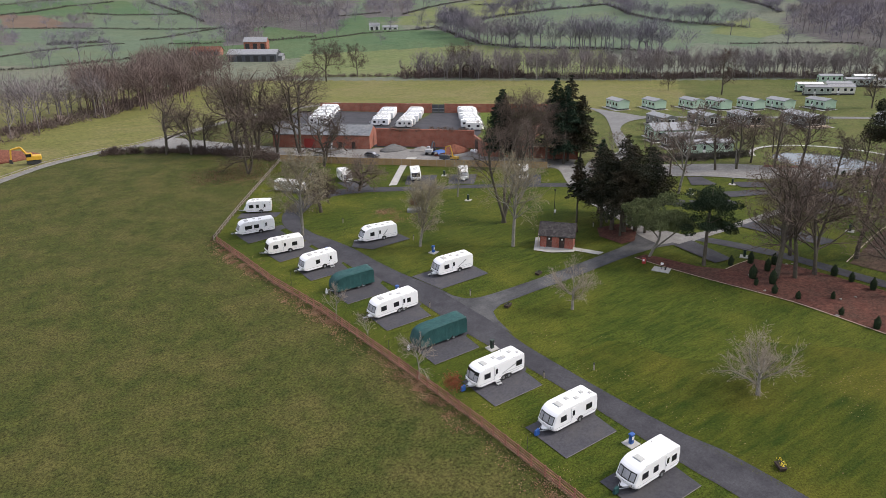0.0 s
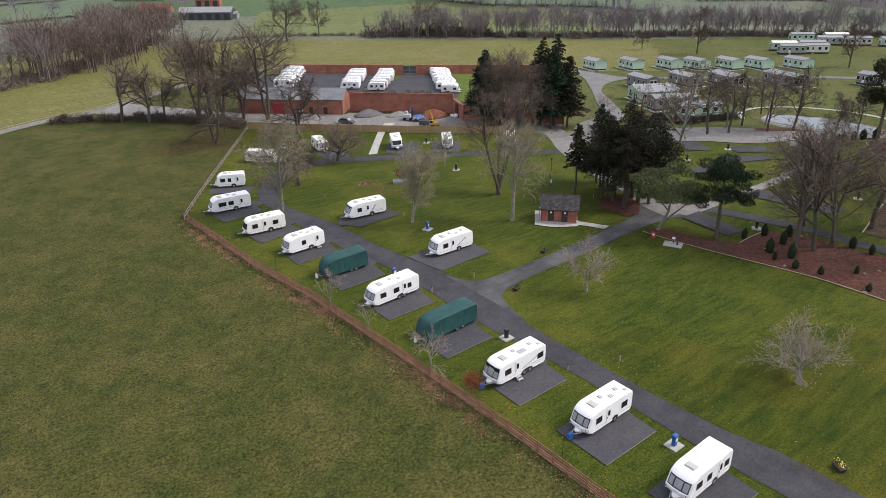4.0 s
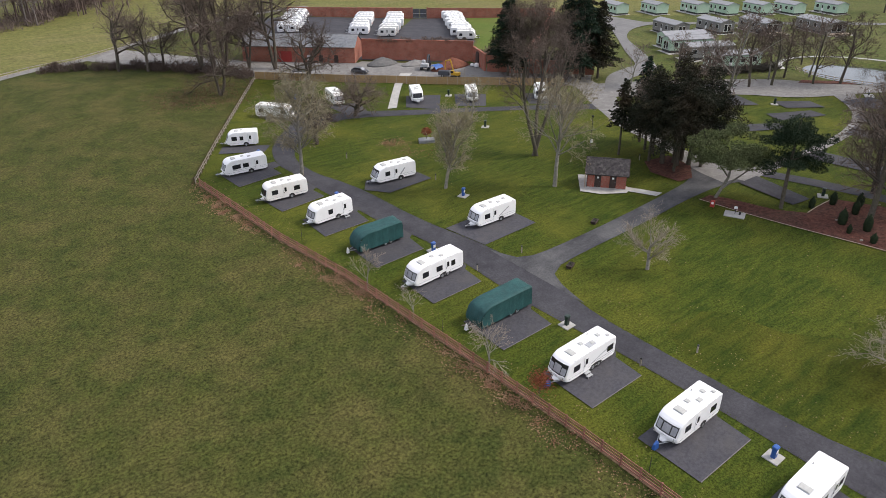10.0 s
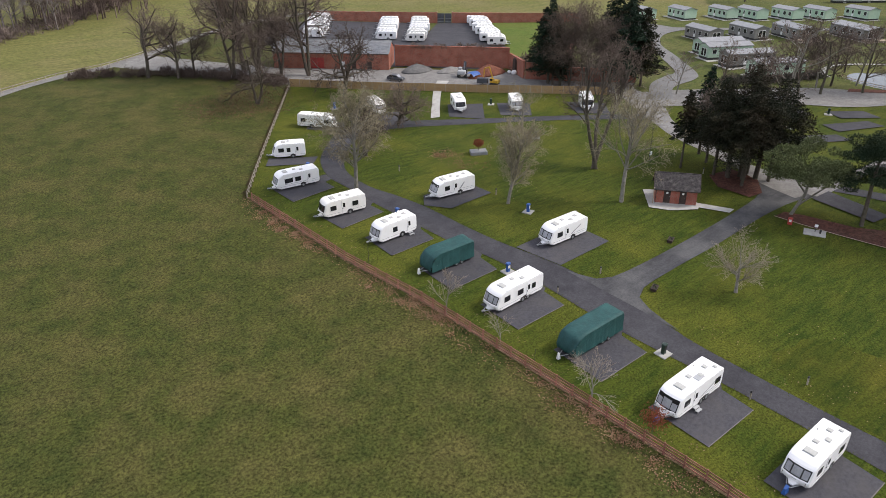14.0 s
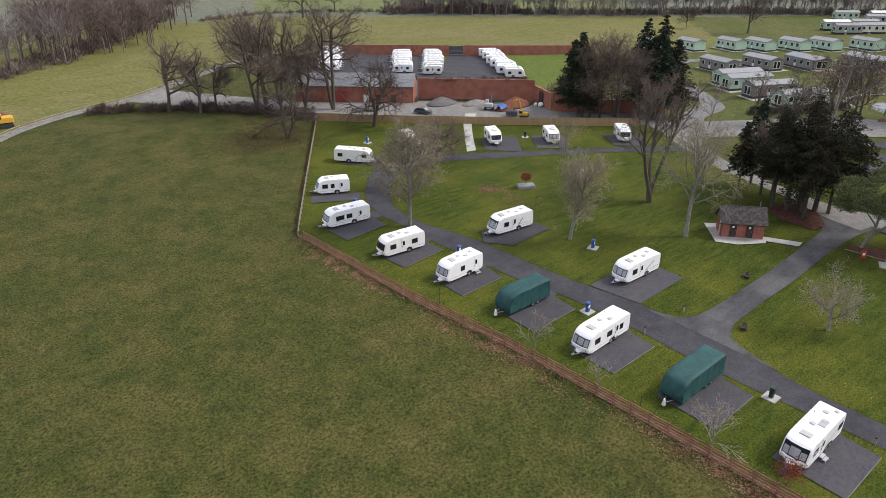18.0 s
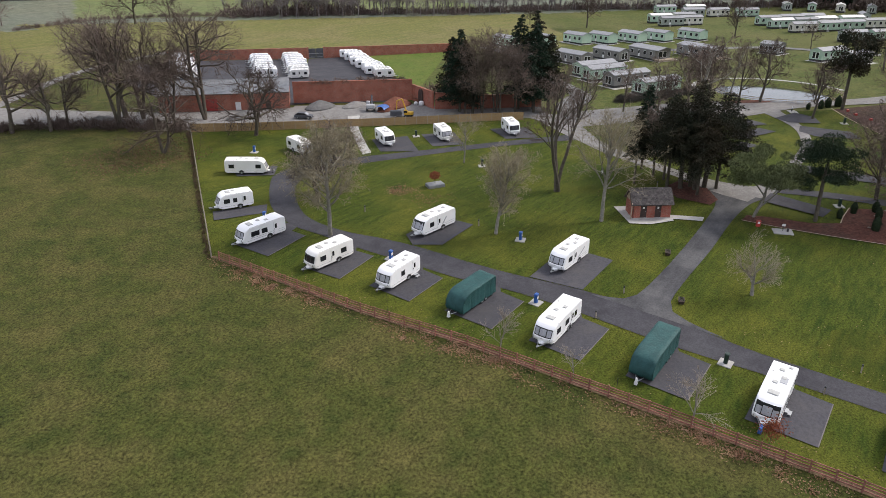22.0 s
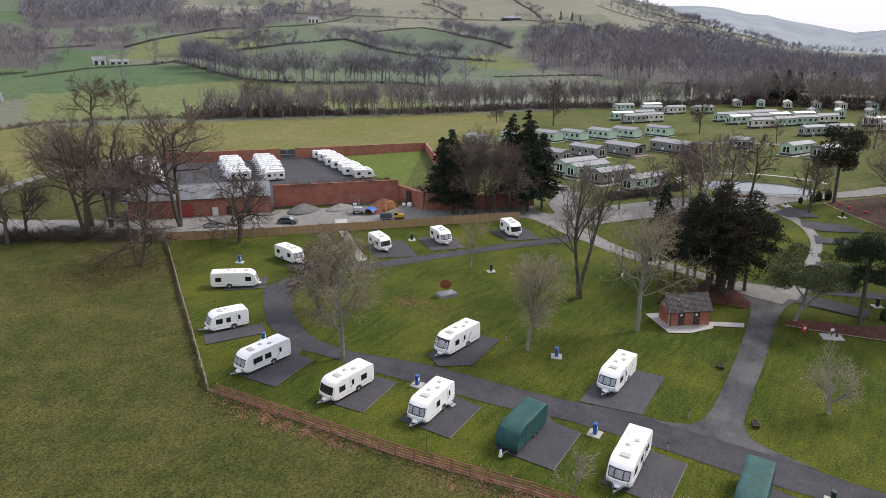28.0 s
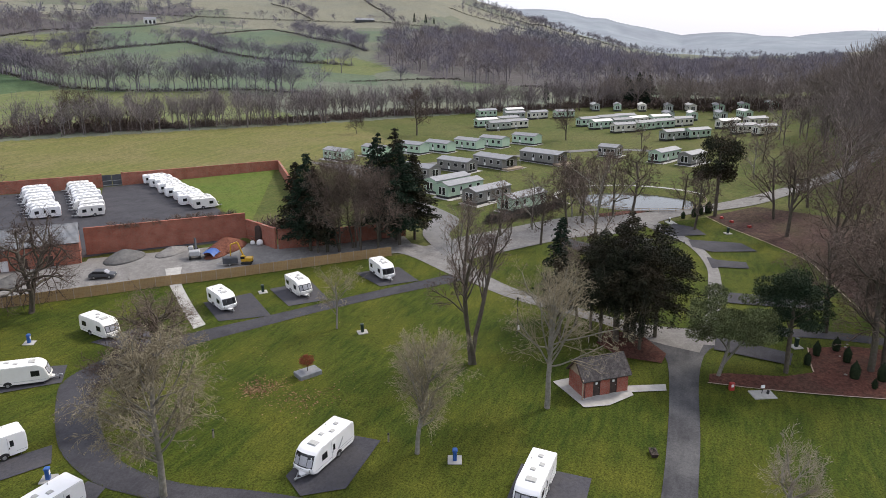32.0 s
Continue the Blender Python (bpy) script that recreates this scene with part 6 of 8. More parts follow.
def merge(a, b):
    return np.concatenate([a[0], b[0]]), np.concatenate([a[1], b[1] + len(a[0])])


def bare_tree(x, y, height, radius, seed, label, bark="wood_bark", twig="twig", rz=0.0, name="bare_tree", group="bare trees", **change):
    t, l, c = tree_parts(height, radius, seed, **change)
    V, F = merge(t, l)
    o = thing(name, pose(x, y, land(x, y), 0, 0, rz), label, "tree", group)
    part("trunk", array_mesh("trunk", V, F), bark, o)
    part("crown", array_mesh("crown", *c), twig, o)
    return o


def blades(points, dirs, length, width, rnd):
    """Narrow leaf-like quads at points along directions."""
    n = len(points)
    d = dirs / (np.linalg.norm(dirs, axis=1, keepdims=True) + 1e-9)
    r = rnd.normal(size=(n, 3))
    s = np.cross(d, r)
    s /= np.linalg.norm(s, axis=1, keepdims=True) + 1e-9
    L, W = length[:, None] * 0.5, width[:, None] * 0.5
    V = np.stack([points - d * L, points + s * W - d * L * 0.1, points + d * L, points - s * W + d * L * 0.1], 1).reshape(-1, 3)
    return V, np.arange(4 * n).reshape(-1, 4)


def conifer(x, y, height, spread, seed, label, mat="spruce", clear=0.12, dense=1.0, group="conifers", tuft=1.0):
    """A spire-shaped conifer with drooping, uneven branches."""
    rnd, nr = random.Random(seed), np.random.default_rng(seed)
    pts, dr, ln = [], [], []
    bp, bq = [], []
    z = height * clear
    while z < height * 0.985:
        t = max(0.0, (z / height - clear) / (1 - clear))
        for _ in range(rnd.randint(4, 6)):
            a = rnd.uniform(0, 6.2832)
            R = spread * max(0.0, 1 - t ** 1.5) ** 0.9 * rnd.uniform(0.65, 1.15) + 0.25
            c, s = math.cos(a), math.sin(a)
            tip = (R * c, R * s, z - 0.22 * R + 0.1 * rnd.random())
            bp.append((0, 0, z))
            bq.append(tip)
            m = int(R * 9 * dense) + 3
            for _ in range(m):
                f = rnd.uniform(0.15, 1.05)
                sp = 0.16 + 0.22 * R * (1 - abs(f - 0.55))
                pts.append((R * c * f + rnd.gauss(0, sp * 0.6), R * s * f + rnd.gauss(0, sp * 0.6), z - 0.22 * R * f + rnd.gauss(0, 0.16)))
                dr.append((c + rnd.gauss(0, 0.6), s + rnd.gauss(0, 0.6), -0.35 + rnd.gauss(0, 0.3)))
                ln.append(rnd.uniform(0.5, 1.0) * tuft)
        z += height * 0.028 + 0.1
    ln = np.array(ln)
    o = thing("conifer", pose(x, y, land(x, y)), label, "tree", group)
    T = tubes([(0, 0, -0.3), (0, 0, height * 0.5)], [(0, 0, height * 0.5), (0, 0, height)], [height * 0.017, height * 0.011], [height * 0.011, 0.03], 7)
    B = tubes(bp, bq, [0.05] * len(bp), [0.015] * len(bp), 4)
    part("trunk", array_mesh("trunk", *merge(T, B)), "wood_bark", o)
    part("crown", array_mesh("crown", *blades(np.array(pts), np.array(dr), ln, ln * 0.38, nr)), mat, o)
    return o


def lumps_crown(lumps, per, size, seed, up=0.25, slim=0.42):
    """Leaf blades filling a set of uneven lumps (x, y, z, radius, flatness)."""
    nr = np.random.default_rng(seed)
    P, D = [], []
    for x, y, z, r, f in lumps:
        n = int(per * r * r)
        v = nr.normal(size=(n, 3))
        v /= np.linalg.norm(v, axis=1, keepdims=True)
        rad = r * (0.55 + 0.5 * nr.random(n) ** 0.6)[:, None] * (1 + 0.18 * np.sin(v[:, :1] * 7 + x) * np.cos(v[:, 1:2] * 6 + z))
        P.append(v * rad * np.array([1, 1, f]) + np.array([x, y, z]))
        D.append(v + nr.normal(size=(n, 3)) * 0.8 + np.array([0, 0, up]))
    P, D = np.concatenate(P), np.concatenate(D)
    ln = size * (0.6 + 0.8 * nr.random(len(P)))
    return blades(P, D, ln, ln * slim, nr)


def crowned_tree(x, y, stems, lumps, per, size, mat, label, seed, bark="wood_bark", name="evergreen_tree"):
    """A tree with the given stem tubes and a crown of lumps."""
    o = thing(name, pose(x, y, land(x, y)), label, "tree", "evergreens")
    T = tubes([s[0] for s in stems], [s[1] for s in stems], [s[2] for s in stems], [s[3] for s in stems], 8)
    part("trunk", array_mesh("trunk", *T), bark, o)
    part("crown", array_mesh("crown", *lumps_crown(lumps, per, size, seed)), mat, o)
    return o


# trees on the lawns
AIRY = dict(segs=(4, 5, 4, 3, 1), start=(0.45, 0.2, 0.2, 0.25), angle=((38, 70), (22, 50), (22, 50), (20, 45)), up=(0.03, 0.07, 0.07, 0.05, 0.05), wander=(0.05, 0.12, 0.14, 0.14, 0.1), taper=0.25, thin=0.016)
bare_tree(68.8, 37.7, 8.4, 0.30, 4, "spreading bare cherry tree with pale grey twigs on the lawn", "pale_bark", "twig_pale", leader=0.36, ratio=(1.15, 0.55, 0.5, 0.5), kids=(4, 2, 2, 1), heavy=1.3, **AIRY)
bare_tree(67.1, 65.8, 8.8, 0.25, 9, "small bare tree with grey-brown limbs beside the side road", "pale_bark", "twig_pale", leader=0.42, ratio=(0.95, 0.55, 0.5, 0.5), kids=(3, 2, 2, 1), heavy=1.2, **AIRY)
bare_tree(39.8, 64.0, 6.4, 0.10, 12, "slim pale sapling beside the rail fence", "pale_bark", "twig_pale", segs=(6, 4, 3, 2), kids=(2, 2, 2), start=(0.3, 0.2, 0.2), ratio=(0.62, 0.55, 0.55), thin=0.016, angle=((32, 58), (20, 45), (20, 50)), heavy=1.4)
bare_tree(38.6, 84.2, 6.2, 0.08, 13, "slim bare sapling beside the rail fence", "pale_bark", "twig_pale", kids=(2, 2, 1), thin=0.013, heavy=1.3, angle=((25, 45), (20, 45), (20, 50)))
bare_tree(39.3, 76.0, 4.6, 0.06, 14, "thin bare sapling beside the rail fence", "pale_bark", "twig_pale", kids=(2, 1, 1), thin=0.012, heavy=1.3)
FINE = dict(oval=True, segs=(14, 5, 4, 2, 1), kids=(2, 2, 2, 2), angle=((30, 56), (26, 56), (25, 60), (20, 60)), limb=0.46, wander=(0.045, 0.15, 0.18, 0.2, 0.2), heavy=1.5, start=(0.27, 0.2, 0.2, 0.2))
DROOP = dict(FINE, heavy=1.9, up=(0.05, 0.05, -0.05, -0.16, -0.2), angle=((34, 62), (25, 60), (25, 60), (20, 60)), ratio=(0.46, 0.52, 0.5, 0.6), kids=(3, 3, 2, 2))
bare_tree(48.8, 119.2, 17.6, 0.34, 21, "tall bare ash tree with olive drooping twigs beside the road", "pale_bark", "twig_olive", **DROOP)
bare_tree(63.0, 100.1, 14.2, 0.27, 22, "tall slender bare tree with yellow-green twigs on the lawn", "pale_bark", "twig_olive", **dict(FINE, kids=(3, 2, 2, 2), ratio=(0.50, 0.5, 0.5, 0.6), up=(0.05, 0.08, 0.03, -0.05, -0.08), start=(0.22, 0.15, 0.2, 0.2)))
bare_tree(75.9, 89.7, 17.8, 0.34, 23, "tall bare tree with buff twigs near the hut", "pale_bark", "twig_olive", **dict(FINE, kids=(3, 2, 2, 2), ratio=(0.55, 0.5, 0.5, 0.6), start=(0.36, 0.2, 0.2, 0.2)))
bare_tree(82.7, 100.7, 21.0, 0.46, 24, "bare three-stemmed tree with dark upright limbs", "wood_bark", "twig", stems=3, splay=(11, 21), start=(0.40, 0.2, 0.2, 0.2), kids=(2, 2, 2, 2), angle=((18, 42), (22, 50), (25, 55), (20, 60)), ratio=(0.46, 0.5, 0.5, 0.5), heavy=1.6, limb=0.5)
bare_tree(58.0, 131.0, 10.8, 0.42, 25, "gnarled dark oak at the bend of the loop road", "wood_bark", "twig_dark", leader=0.6, start=(0.45, 0.2, 0.2, 0.2), kids=(3, 2, 2, 2), angle=((45, 80), (30, 65), (30, 65), (20, 60)), ratio=(0.75, 0.55, 0.5, 0.5), wander=(0.12, 0.28, 0.28, 0.25, 0.2), taper=0.5)
bare_tree(76.0, 167.4, 16.5, 0.55, 26, "dark spreading oak beside the board fence", "wood_bark", "twig_dark", heavy=1.4, limb=0.7, leader=0.55, stems=2, splay=(10, 22), start=(0.3, 0.2, 0.2, 0.2), kids=(2, 2, 2, 2), angle=((45, 80), (30, 65), (30, 65), (20, 60)), ratio=(0.85, 0.55, 0.5, 0.5), wander=(0.1, 0.28, 0.28, 0.25, 0.2))
bare_tree(73.3, 142.7, 10.5, 0.40, 29, "low gnarled oak with buff twigs spreading beside the loop road", "wood_bark", "twig_tan", leader=0.5, start=(0.35, 0.2, 0.2, 0.2), kids=(3, 2, 2, 2), angle=((50, 82), (30, 65), (30, 65), (20, 60)), ratio=(1.0, 0.58, 0.5, 0.5), wander=(0.12, 0.28, 0.28, 0.25, 0.2), taper=0.5, limb=0.75, heavy=1.3)
bare_tree(87.1, 122.3, 10.0, 0.16, 27, "young bare tree with buff twigs by the loop road", "pale_bark", "twig_olive", **dict(FINE, segs=(9, 5, 3, 2, 1), ratio=(0.6, 0.5, 0.5, 0.6)))
bare_tree(98.6, 90.5, 13.5, 0.24, 28, "bare tree with brown twigs behind the conifers", "wood_bark", "twig", **dict(FINE, ratio=(0.52, 0.5, 0.5, 0.6)))
# evergreens by the hut
rnd = random.Random(3)
stems = []
for dx, dy in ((-1.2, 1.6), (-0.3, -0.4), (0.6, 0.5), (1.6, -1.4), (2.4, 0.6)):
    stems += [((dx, dy, -0.3), (dx * 1.1, dy * 1.1, 4.0), 0.42, 0.34), ((dx * 1.1, dy * 1.1, 4.0), (dx * 1.3, dy * 1.3, 10), 0.34, 0.12)]
lumps = [(rnd.uniform(-5.6, 6.2), rnd.uniform(-6.4, 6.0), rnd.uniform(6.4, 13.0), rnd.uniform(0.9, 1.7), 0.8) for _ in range(40)]
crowned_tree(96.6, 83.0, stems, lumps, 250, 0.26, "needle", "dense dark evergreen clump with several bare stems", 5)
for k, (dx, dy, h, sp) in enumerate(((-2.0, 3.6, 16.0, 5.2), (0.4, 0.6, 17.8, 5.6), (2.2, -3.2, 16.4, 5.8), (4.0, 2.0, 15.2, 5.0), (-2.6, -1.6, 14.6, 5.0), (1.4, 5.4, 14.0, 4.4))):
    conifer(96.6 + dx, 83.0 + dy, h, sp, 140 + k, "ragged dark evergreen in the clump by the hut", mat="needle", clear=0.34, dense=4.4, tuft=0.45)
conifer(101.2, 93.6, 15.0, 2.6, 31, "dark spire-shaped conifer behind the evergreen clump", clear=0.2)
conifer(93.4, 91.8, 12.6, 1.9, 32, "narrow dark conifer on a bare stem", mat="needle", clear=0.4)
rnd = random.Random(8)
crowned_tree(90.4, 71.8, [((0, 0, -0.3), (1.2, -0.9, 3.2), 0.26, 0.2), ((1.2, -0.9, 3.2), (1.6, -1.0, 7.5), 0.2, 0.06), ((0.4, -0.3, 1.2), (2.6, -3.0, 4.6), 0.17, 0.1), ((2.6, -3.0, 4.6), (3.0, -3.6, 7.2), 0.1, 0.04), ((1.2, -0.9, 3.2), (-0.6, 1.2, 6.5), 0.14, 0.05)],
             [(1.0 + rnd.uniform(-4.4, 4.4), -1.2 + rnd.uniform(-4.4, 4.4), rnd.uniform(5.4, 9.4), rnd.uniform(0.9, 1.6), 0.6) for _ in range(44)], 430, 0.24, "holm", "leaning holm oak with a light green-grey crown", 7, "pale_bark")
crowned_tree(94.4, 63.9, [((0, 0, -0.3), (0, 0.1, 6.5), 0.3, 0.24), ((0, 0.1, 6.5), (0.2, 0, 12.8), 0.24, 0.08), ((0, 0, 5.2), (2.6, 1.0, 7.4), 0.12, 0.05), ((0, 0, 6), (-2.4, -1.4, 8.2), 0.12, 0.05), ((0, 0, 7), (1.0, -2.6, 9.0), 0.1, 0.05)],
             [(rnd.uniform(-3.6, 3.6), rnd.uniform(-3.6, 3.6), rnd.uniform(4.8, 11.2), rnd.uniform(1.0, 1.7), 0.45) for _ in range(34)] + [(0, 0, 12.4, 1.6, 0.6), (0.8, 0.6, 11.4, 2.0, 0.5), (0.4, 0.2, 9.5, 2.6, 0.8)], 360, 0.24, "pine", "dark green pine with layered foliage beside the bark bed", 9)
# tall group beside the walled garden
for k, (x, y, h, s) in enumerate(((119.1, 148.0, 16.5, 3.8), (117.0, 144.2, 19.0, 4.4), (116.6, 142.4, 16.5, 3.8), (127.4, 134.6, 21.5, 4.8), (129.6, 131.8, 22.5, 5.0), (126.2, 129.8, 20.5, 4.6), (131.0, 128.6, 17.5, 4.4))):
    conifer(x, y, h, s, 40 + k, "tall dark conifer beside the garden wall", mat="spruce" if k % 2 else "needle", clear=0.2, dense=2.6, tuft=0.75)
for k, (x, y, h) in enumerate(((118.4, 138.9, 20.0), (121.7, 137.4, 19.0), (120.2, 135.2, 18.5), (117.4, 140.8, 16.5), (122.8, 132.8, 16.5))):
    bare_tree(x, y, h, 0.28, 50 + k, "bare buff-grey tree among the dark conifers", "wood_bark", "twig_tan" if k < 4 else "twig", segs=(8, 5, 4, 2, 1), heavy=1.8, kids=(2, 3, 2, 2), stems=2, splay=(4, 12), ratio=(0.6, 0.55, 0.52, 0.55), start=(0.28, 0.2, 0.2, 0.2))
rnd = random.Random(17)
crowned_tree(169.5, 72.0, [((0, 0, -0.3), (0.2, 0, 9), 0.4, 0.32), ((0.2, 0, 9), (0, 0.2, 17), 0.32, 0.1), ((0.2, 0, 8), (3, 1, 12), 0.15, 0.06), ((0.2, 0, 9), (-3, -1, 13), 0.15, 0.06)],
             [(rnd.uniform(-3.4, 3.4), rnd.uniform(-3.4, 3.4), rnd.uniform(9, 17), rnd.uniform(1.4, 2.4), 0.7) for _ in range(26)], 120, 0.4, "needle", "tall dark pine by the pond", 19)

for k, (x, y, h) in enumerate(((463, 116, 17), (459, 123, 15), (457, 109, 16), (452, 113, 14), (421, 117, 15), (425, 109, 13))):
    conifer(x, y, h, 4.2, 90 + k, "dark conifer among the bare trees behind the holiday homes", clear=0.1, dense=0.6, tuft=1.6)

# large bare trees round the edges, built once a kind and then copied
def grove(spots, variants):
    made = {}
    for k, (x, y, h) in enumerate(spots):
        v = k % len(variants)
        height, args = variants[v]
        if v not in made:
            made[v] = bare_tree(x, y, **args)
            made[v].scale = (h / height,) * 3
        else:
            copy_thing(made[v], pose(x, y, land(x, y), 0, 0, 77 * k)).scale = (h / height,) * 3


def kind(height, radius, seed, label, **kw):
    return height, dict(height=height, radius=radius, seed=seed, label=label, **kw)


OAKY = dict(segs=(8, 5, 4, 2, 1), heavy=2.4, start=(0.25, 0.2, 0.2, 0.2), kids=(2, 2, 2, 2), angle=((40, 75), (30, 60), (30, 65), (20, 60)), ratio=(0.62, 0.58, 0.52, 0.55), wander=(0.07, 0.22, 0.26, 0.25, 0.2))
grove([(45.9, 208.5, 19), (61.6, 195.0, 25), (67.4, 201.6, 25), (77.5, 186.0, 26), (56.0, 205.0, 13), (68.8, 197.5, 23), (51.5, 203.5, 16), (72.5, 190.5, 20)],
      [kind(20.0, 0.50, 61, "large bare oak at the field edge", twig="twig", **dict(OAKY, kids=(2, 3, 2, 2), heavy=1.25, limb=0.7, leader=0.6, ratio=(0.85, 0.6, 0.52, 0.55))), kind(20.0, 0.46, 62, "tall bare ash at the field edge", twig="twig", stems=2, splay=(6, 18), **dict(OAKY, kids=(2, 3, 2, 2), heavy=1.25, limb=0.7, leader=0.65, ratio=(0.66, 0.6, 0.52, 0.55)))])
bare_tree(57.0, 171.0, 15.0, 0.46, 75, "low spreading oak drooping over the field corner", "wood_bark", "twig_dark", leader=0.5, stems=2, splay=(12, 34), start=(0.25, 0.2, 0.2, 0.2), kids=(2, 2, 2, 2), angle=((50, 88), (30, 65), (30, 65), (20, 60)), ratio=(1.05, 0.55, 0.5, 0.5), up=(0.04, -0.02, -0.05, -0.06, -0.05), wander=(0.1, 0.22, 0.26, 0.25, 0.2), heavy=1.3)
grove([(98.6, 54.0, 20), (100.8, 52.2, 20), (104.2, 51.0, 20), (115.3, 50.4, 18), (105.0, 40.0, 20), (108.6, 57.6, 17), (122, 46, 20), (132, 50, 19), (143, 52, 20), (157, 58.5, 18), (120, 36, 20), (140, 40, 20), (152, 48, 18), (170, 60, 18), (182, 52, 18), (160, 40, 20), (196, 44, 18), (112, 26, 20)],
      [kind(20.0, 0.44, 63, "large ivy-clad bare tree above the bark bed", twig="twig_tan", **OAKY), kind(20.0, 0.34, 64, "tall bare tree above the bark bed", twig="twig_tan", segs=(7, 4, 4, 2, 1), heavy=2.2, kids=(2, 2, 2, 2)), kind(19.0, 0.36, 65, "bare brown tree above the bark bed", twig="twig_tan", segs=(7, 4, 4, 2, 1), heavy=2.2, stems=2, splay=(4, 12), kids=(2, 2, 2, 2))])
grove([(162.4, 93.4, 15), (167.0, 89.6, 16), (168.4, 97.4, 15), (176.0, 79.0, 12), (156.8, 76.0, 13), (125.0, 92.9, 21), (182.0, 106.0, 12), (150.0, 101.5, 15), (146, 108, 13), (139, 113, 13), (155, 99, 15), (159, 102, 14), (164, 101, 15), (136, 104, 12), (131, 119, 10), (262, 96, 11), (226, 70, 13), (213, 62, 14), (240, 58, 15), (258, 66, 13)],
      [kind(12.0, 0.22, 66, "slender bare tree on the grass", twig="twig_tan", segs=(6, 4, 3, 2, 1), heavy=2.3, kids=(2, 2, 2, 2)), kind(12.0, 0.26, 67, "bare spreading tree on the grass", twig="twig_dark", **OAKY), kind(12.0, 0.18, 68, "thin bare birch on the grass", bark="pale_bark", twig="twig_tan", segs=(6, 4, 3, 2, 1), heavy=2.3, kids=(2, 2, 2, 2))])


# ---- far woods, hedges and scrub ----
def template(height, seed, twigs, width, wide=0.34, low=0.58, tall=0.40, lift=0.5, fine=1.0, limbs=7, bole=0.016):
    """A light tree for the distance: trunk, forking limbs and a rounded, lumpy crown of fine twigs."""
    rnd, nr = random.Random(seed), np.random.default_rng(seed)
    P, Q, A, B = [(0, 0, -0.8), (0, 0, height * 0.4)], [(0, 0, height * 0.4), (height * 0.02, 0, height * 0.8)], [height * bole, height * bole * 0.7], [height * bole * 0.7, height * 0.004]
    lumps = []
    for k in range(limbs):
        a, t = 6.2832 * k / limbs * 1.618 + rnd.uniform(-0.4, 0.4), 0.22 + 0.42 * k / limbs
        out = wide * rnd.uniform(0.55, 0.95) * (1.15 - 0.5 * k / limbs)
        tip = Vector((math.cos(a) * out, math.sin(a) * out, low + tall * rnd.uniform(-0.5, 0.85) * (1 - out / wide * 0.3))) * height
        mid = Vector((tip.x * 0.5, tip.y * 0.5, height * t + (tip.z - height * t) * 0.42))
        base = Vector((0, 0, height * t))
        for p, q, r0, r1 in ((base, mid, 0.008, 0.006), (mid, tip, 0.006, 0.002)):
            P.append(tuple(p)), Q.append(tuple(q)), A.append(height * r0), B.append(height * r1)
        for _ in range(2):
            end = mid + (tip - mid) * 0.7 + Vector((rnd.uniform(-1, 1), rnd.uniform(-1, 1), rnd.uniform(0, 1))) * height * wide * 0.32
            P.append(tuple(mid)), Q.append(tuple(end)), A.append(height * 0.004), B.append(height * 0.0015)
            lumps.append(end)
        lumps.append(tip)
    lumps.append(Vector((0, 0, low + tall * 0.7)) * height)
    C = np.array([tuple(q) for q in lumps])[nr.integers(0, len(lumps), twigs)]
    v = nr.normal(size=(twigs, 3))
    v /= np.linalg.norm(v, axis=1, keepdims=True)
    pts = C + v * nr.random((twigs, 1)) ** 0.5 * height * np.array([wide, wide, tall]) * 0.42
    dr = (pts - np.array([0, 0, low * height * 0.75])) / height + nr.normal(size=(twigs, 3)) * 0.16 + np.array([0, 0, 0.1 * lift])
    V1, F1 = tubes(P, Q, A, B, 3)
    ln = height * (0.06 + 0.08 * nr.random(twigs)) * fine
    return merge((V1, F1), blades(pts, dr, ln, np.full(twigs, width), nr))


def scatter(name, spots, kinds_, mat, label, category, sink=0.0):
    """Many trees or bushes joined into one far wood. spots: (x, y, height)."""
    nr = np.random.default_rng(len(spots))
    Vs, Fs, k = [], [], 0
    for i, (x, y, h) in enumerate(spots):
        V, F, H0 = kinds_[i % len(kinds_)]
        a = nr.random() * 6.2832
        c, s = math.cos(a) * h / H0, math.sin(a) * h / H0
        W = np.empty_like(V)
        W[:, 0] = V[:, 0] * c - V[:, 1] * s + x
        W[:, 1] = V[:, 0] * s + V[:, 1] * c + y
        W[:, 2] = V[:, 2] * h / H0 + land(x, y) - sink
        Vs.append(W)
        Fs.append(F + k)
        k += len(V)
    return tagged(part(name, array_mesh(name, np.concatenate(Vs), np.concatenate(Fs)), mat), label, category, kind="stuff")


def bush(seed, n, width):
    nr = np.random.default_rng(seed)
    v = nr.normal(size=(n, 3))
    v[:, 2] = np.abs(v[:, 2])
    v /= np.linalg.norm(v, axis=1, keepdims=True)
    P = v * (0.5 + 0.5 * nr.random((n, 1))) * np.array([0.75, 0.75, 0.9])
    return blades(P, v + nr.normal(size=(n, 3)) * 0.5 + np.array([0, 0, 0.4]), 0.25 + 0.3 * nr.random(n), np.full(n, width), nr)


mid_trees = [(*template(14, 100 + k, 300, 0.10, wide=0.26 + 0.03 * k, tall=0.42, fine=1.2), 14.0) for k in range(5)]
pole_trees = [(*template(14, 110 + k, 200, 0.085, wide=0.17 + 0.02 * k, tall=0.42, low=0.60, fine=1.2, lift=2.0, limbs=5, bole=0.011), 14.0) for k in range(4)]
far_trees = [(*template(16, 120 + k, 430, 0.13, wide=0.38 + 0.04 * k, low=0.57, tall=0.40), 16.0) for k in range(4)]
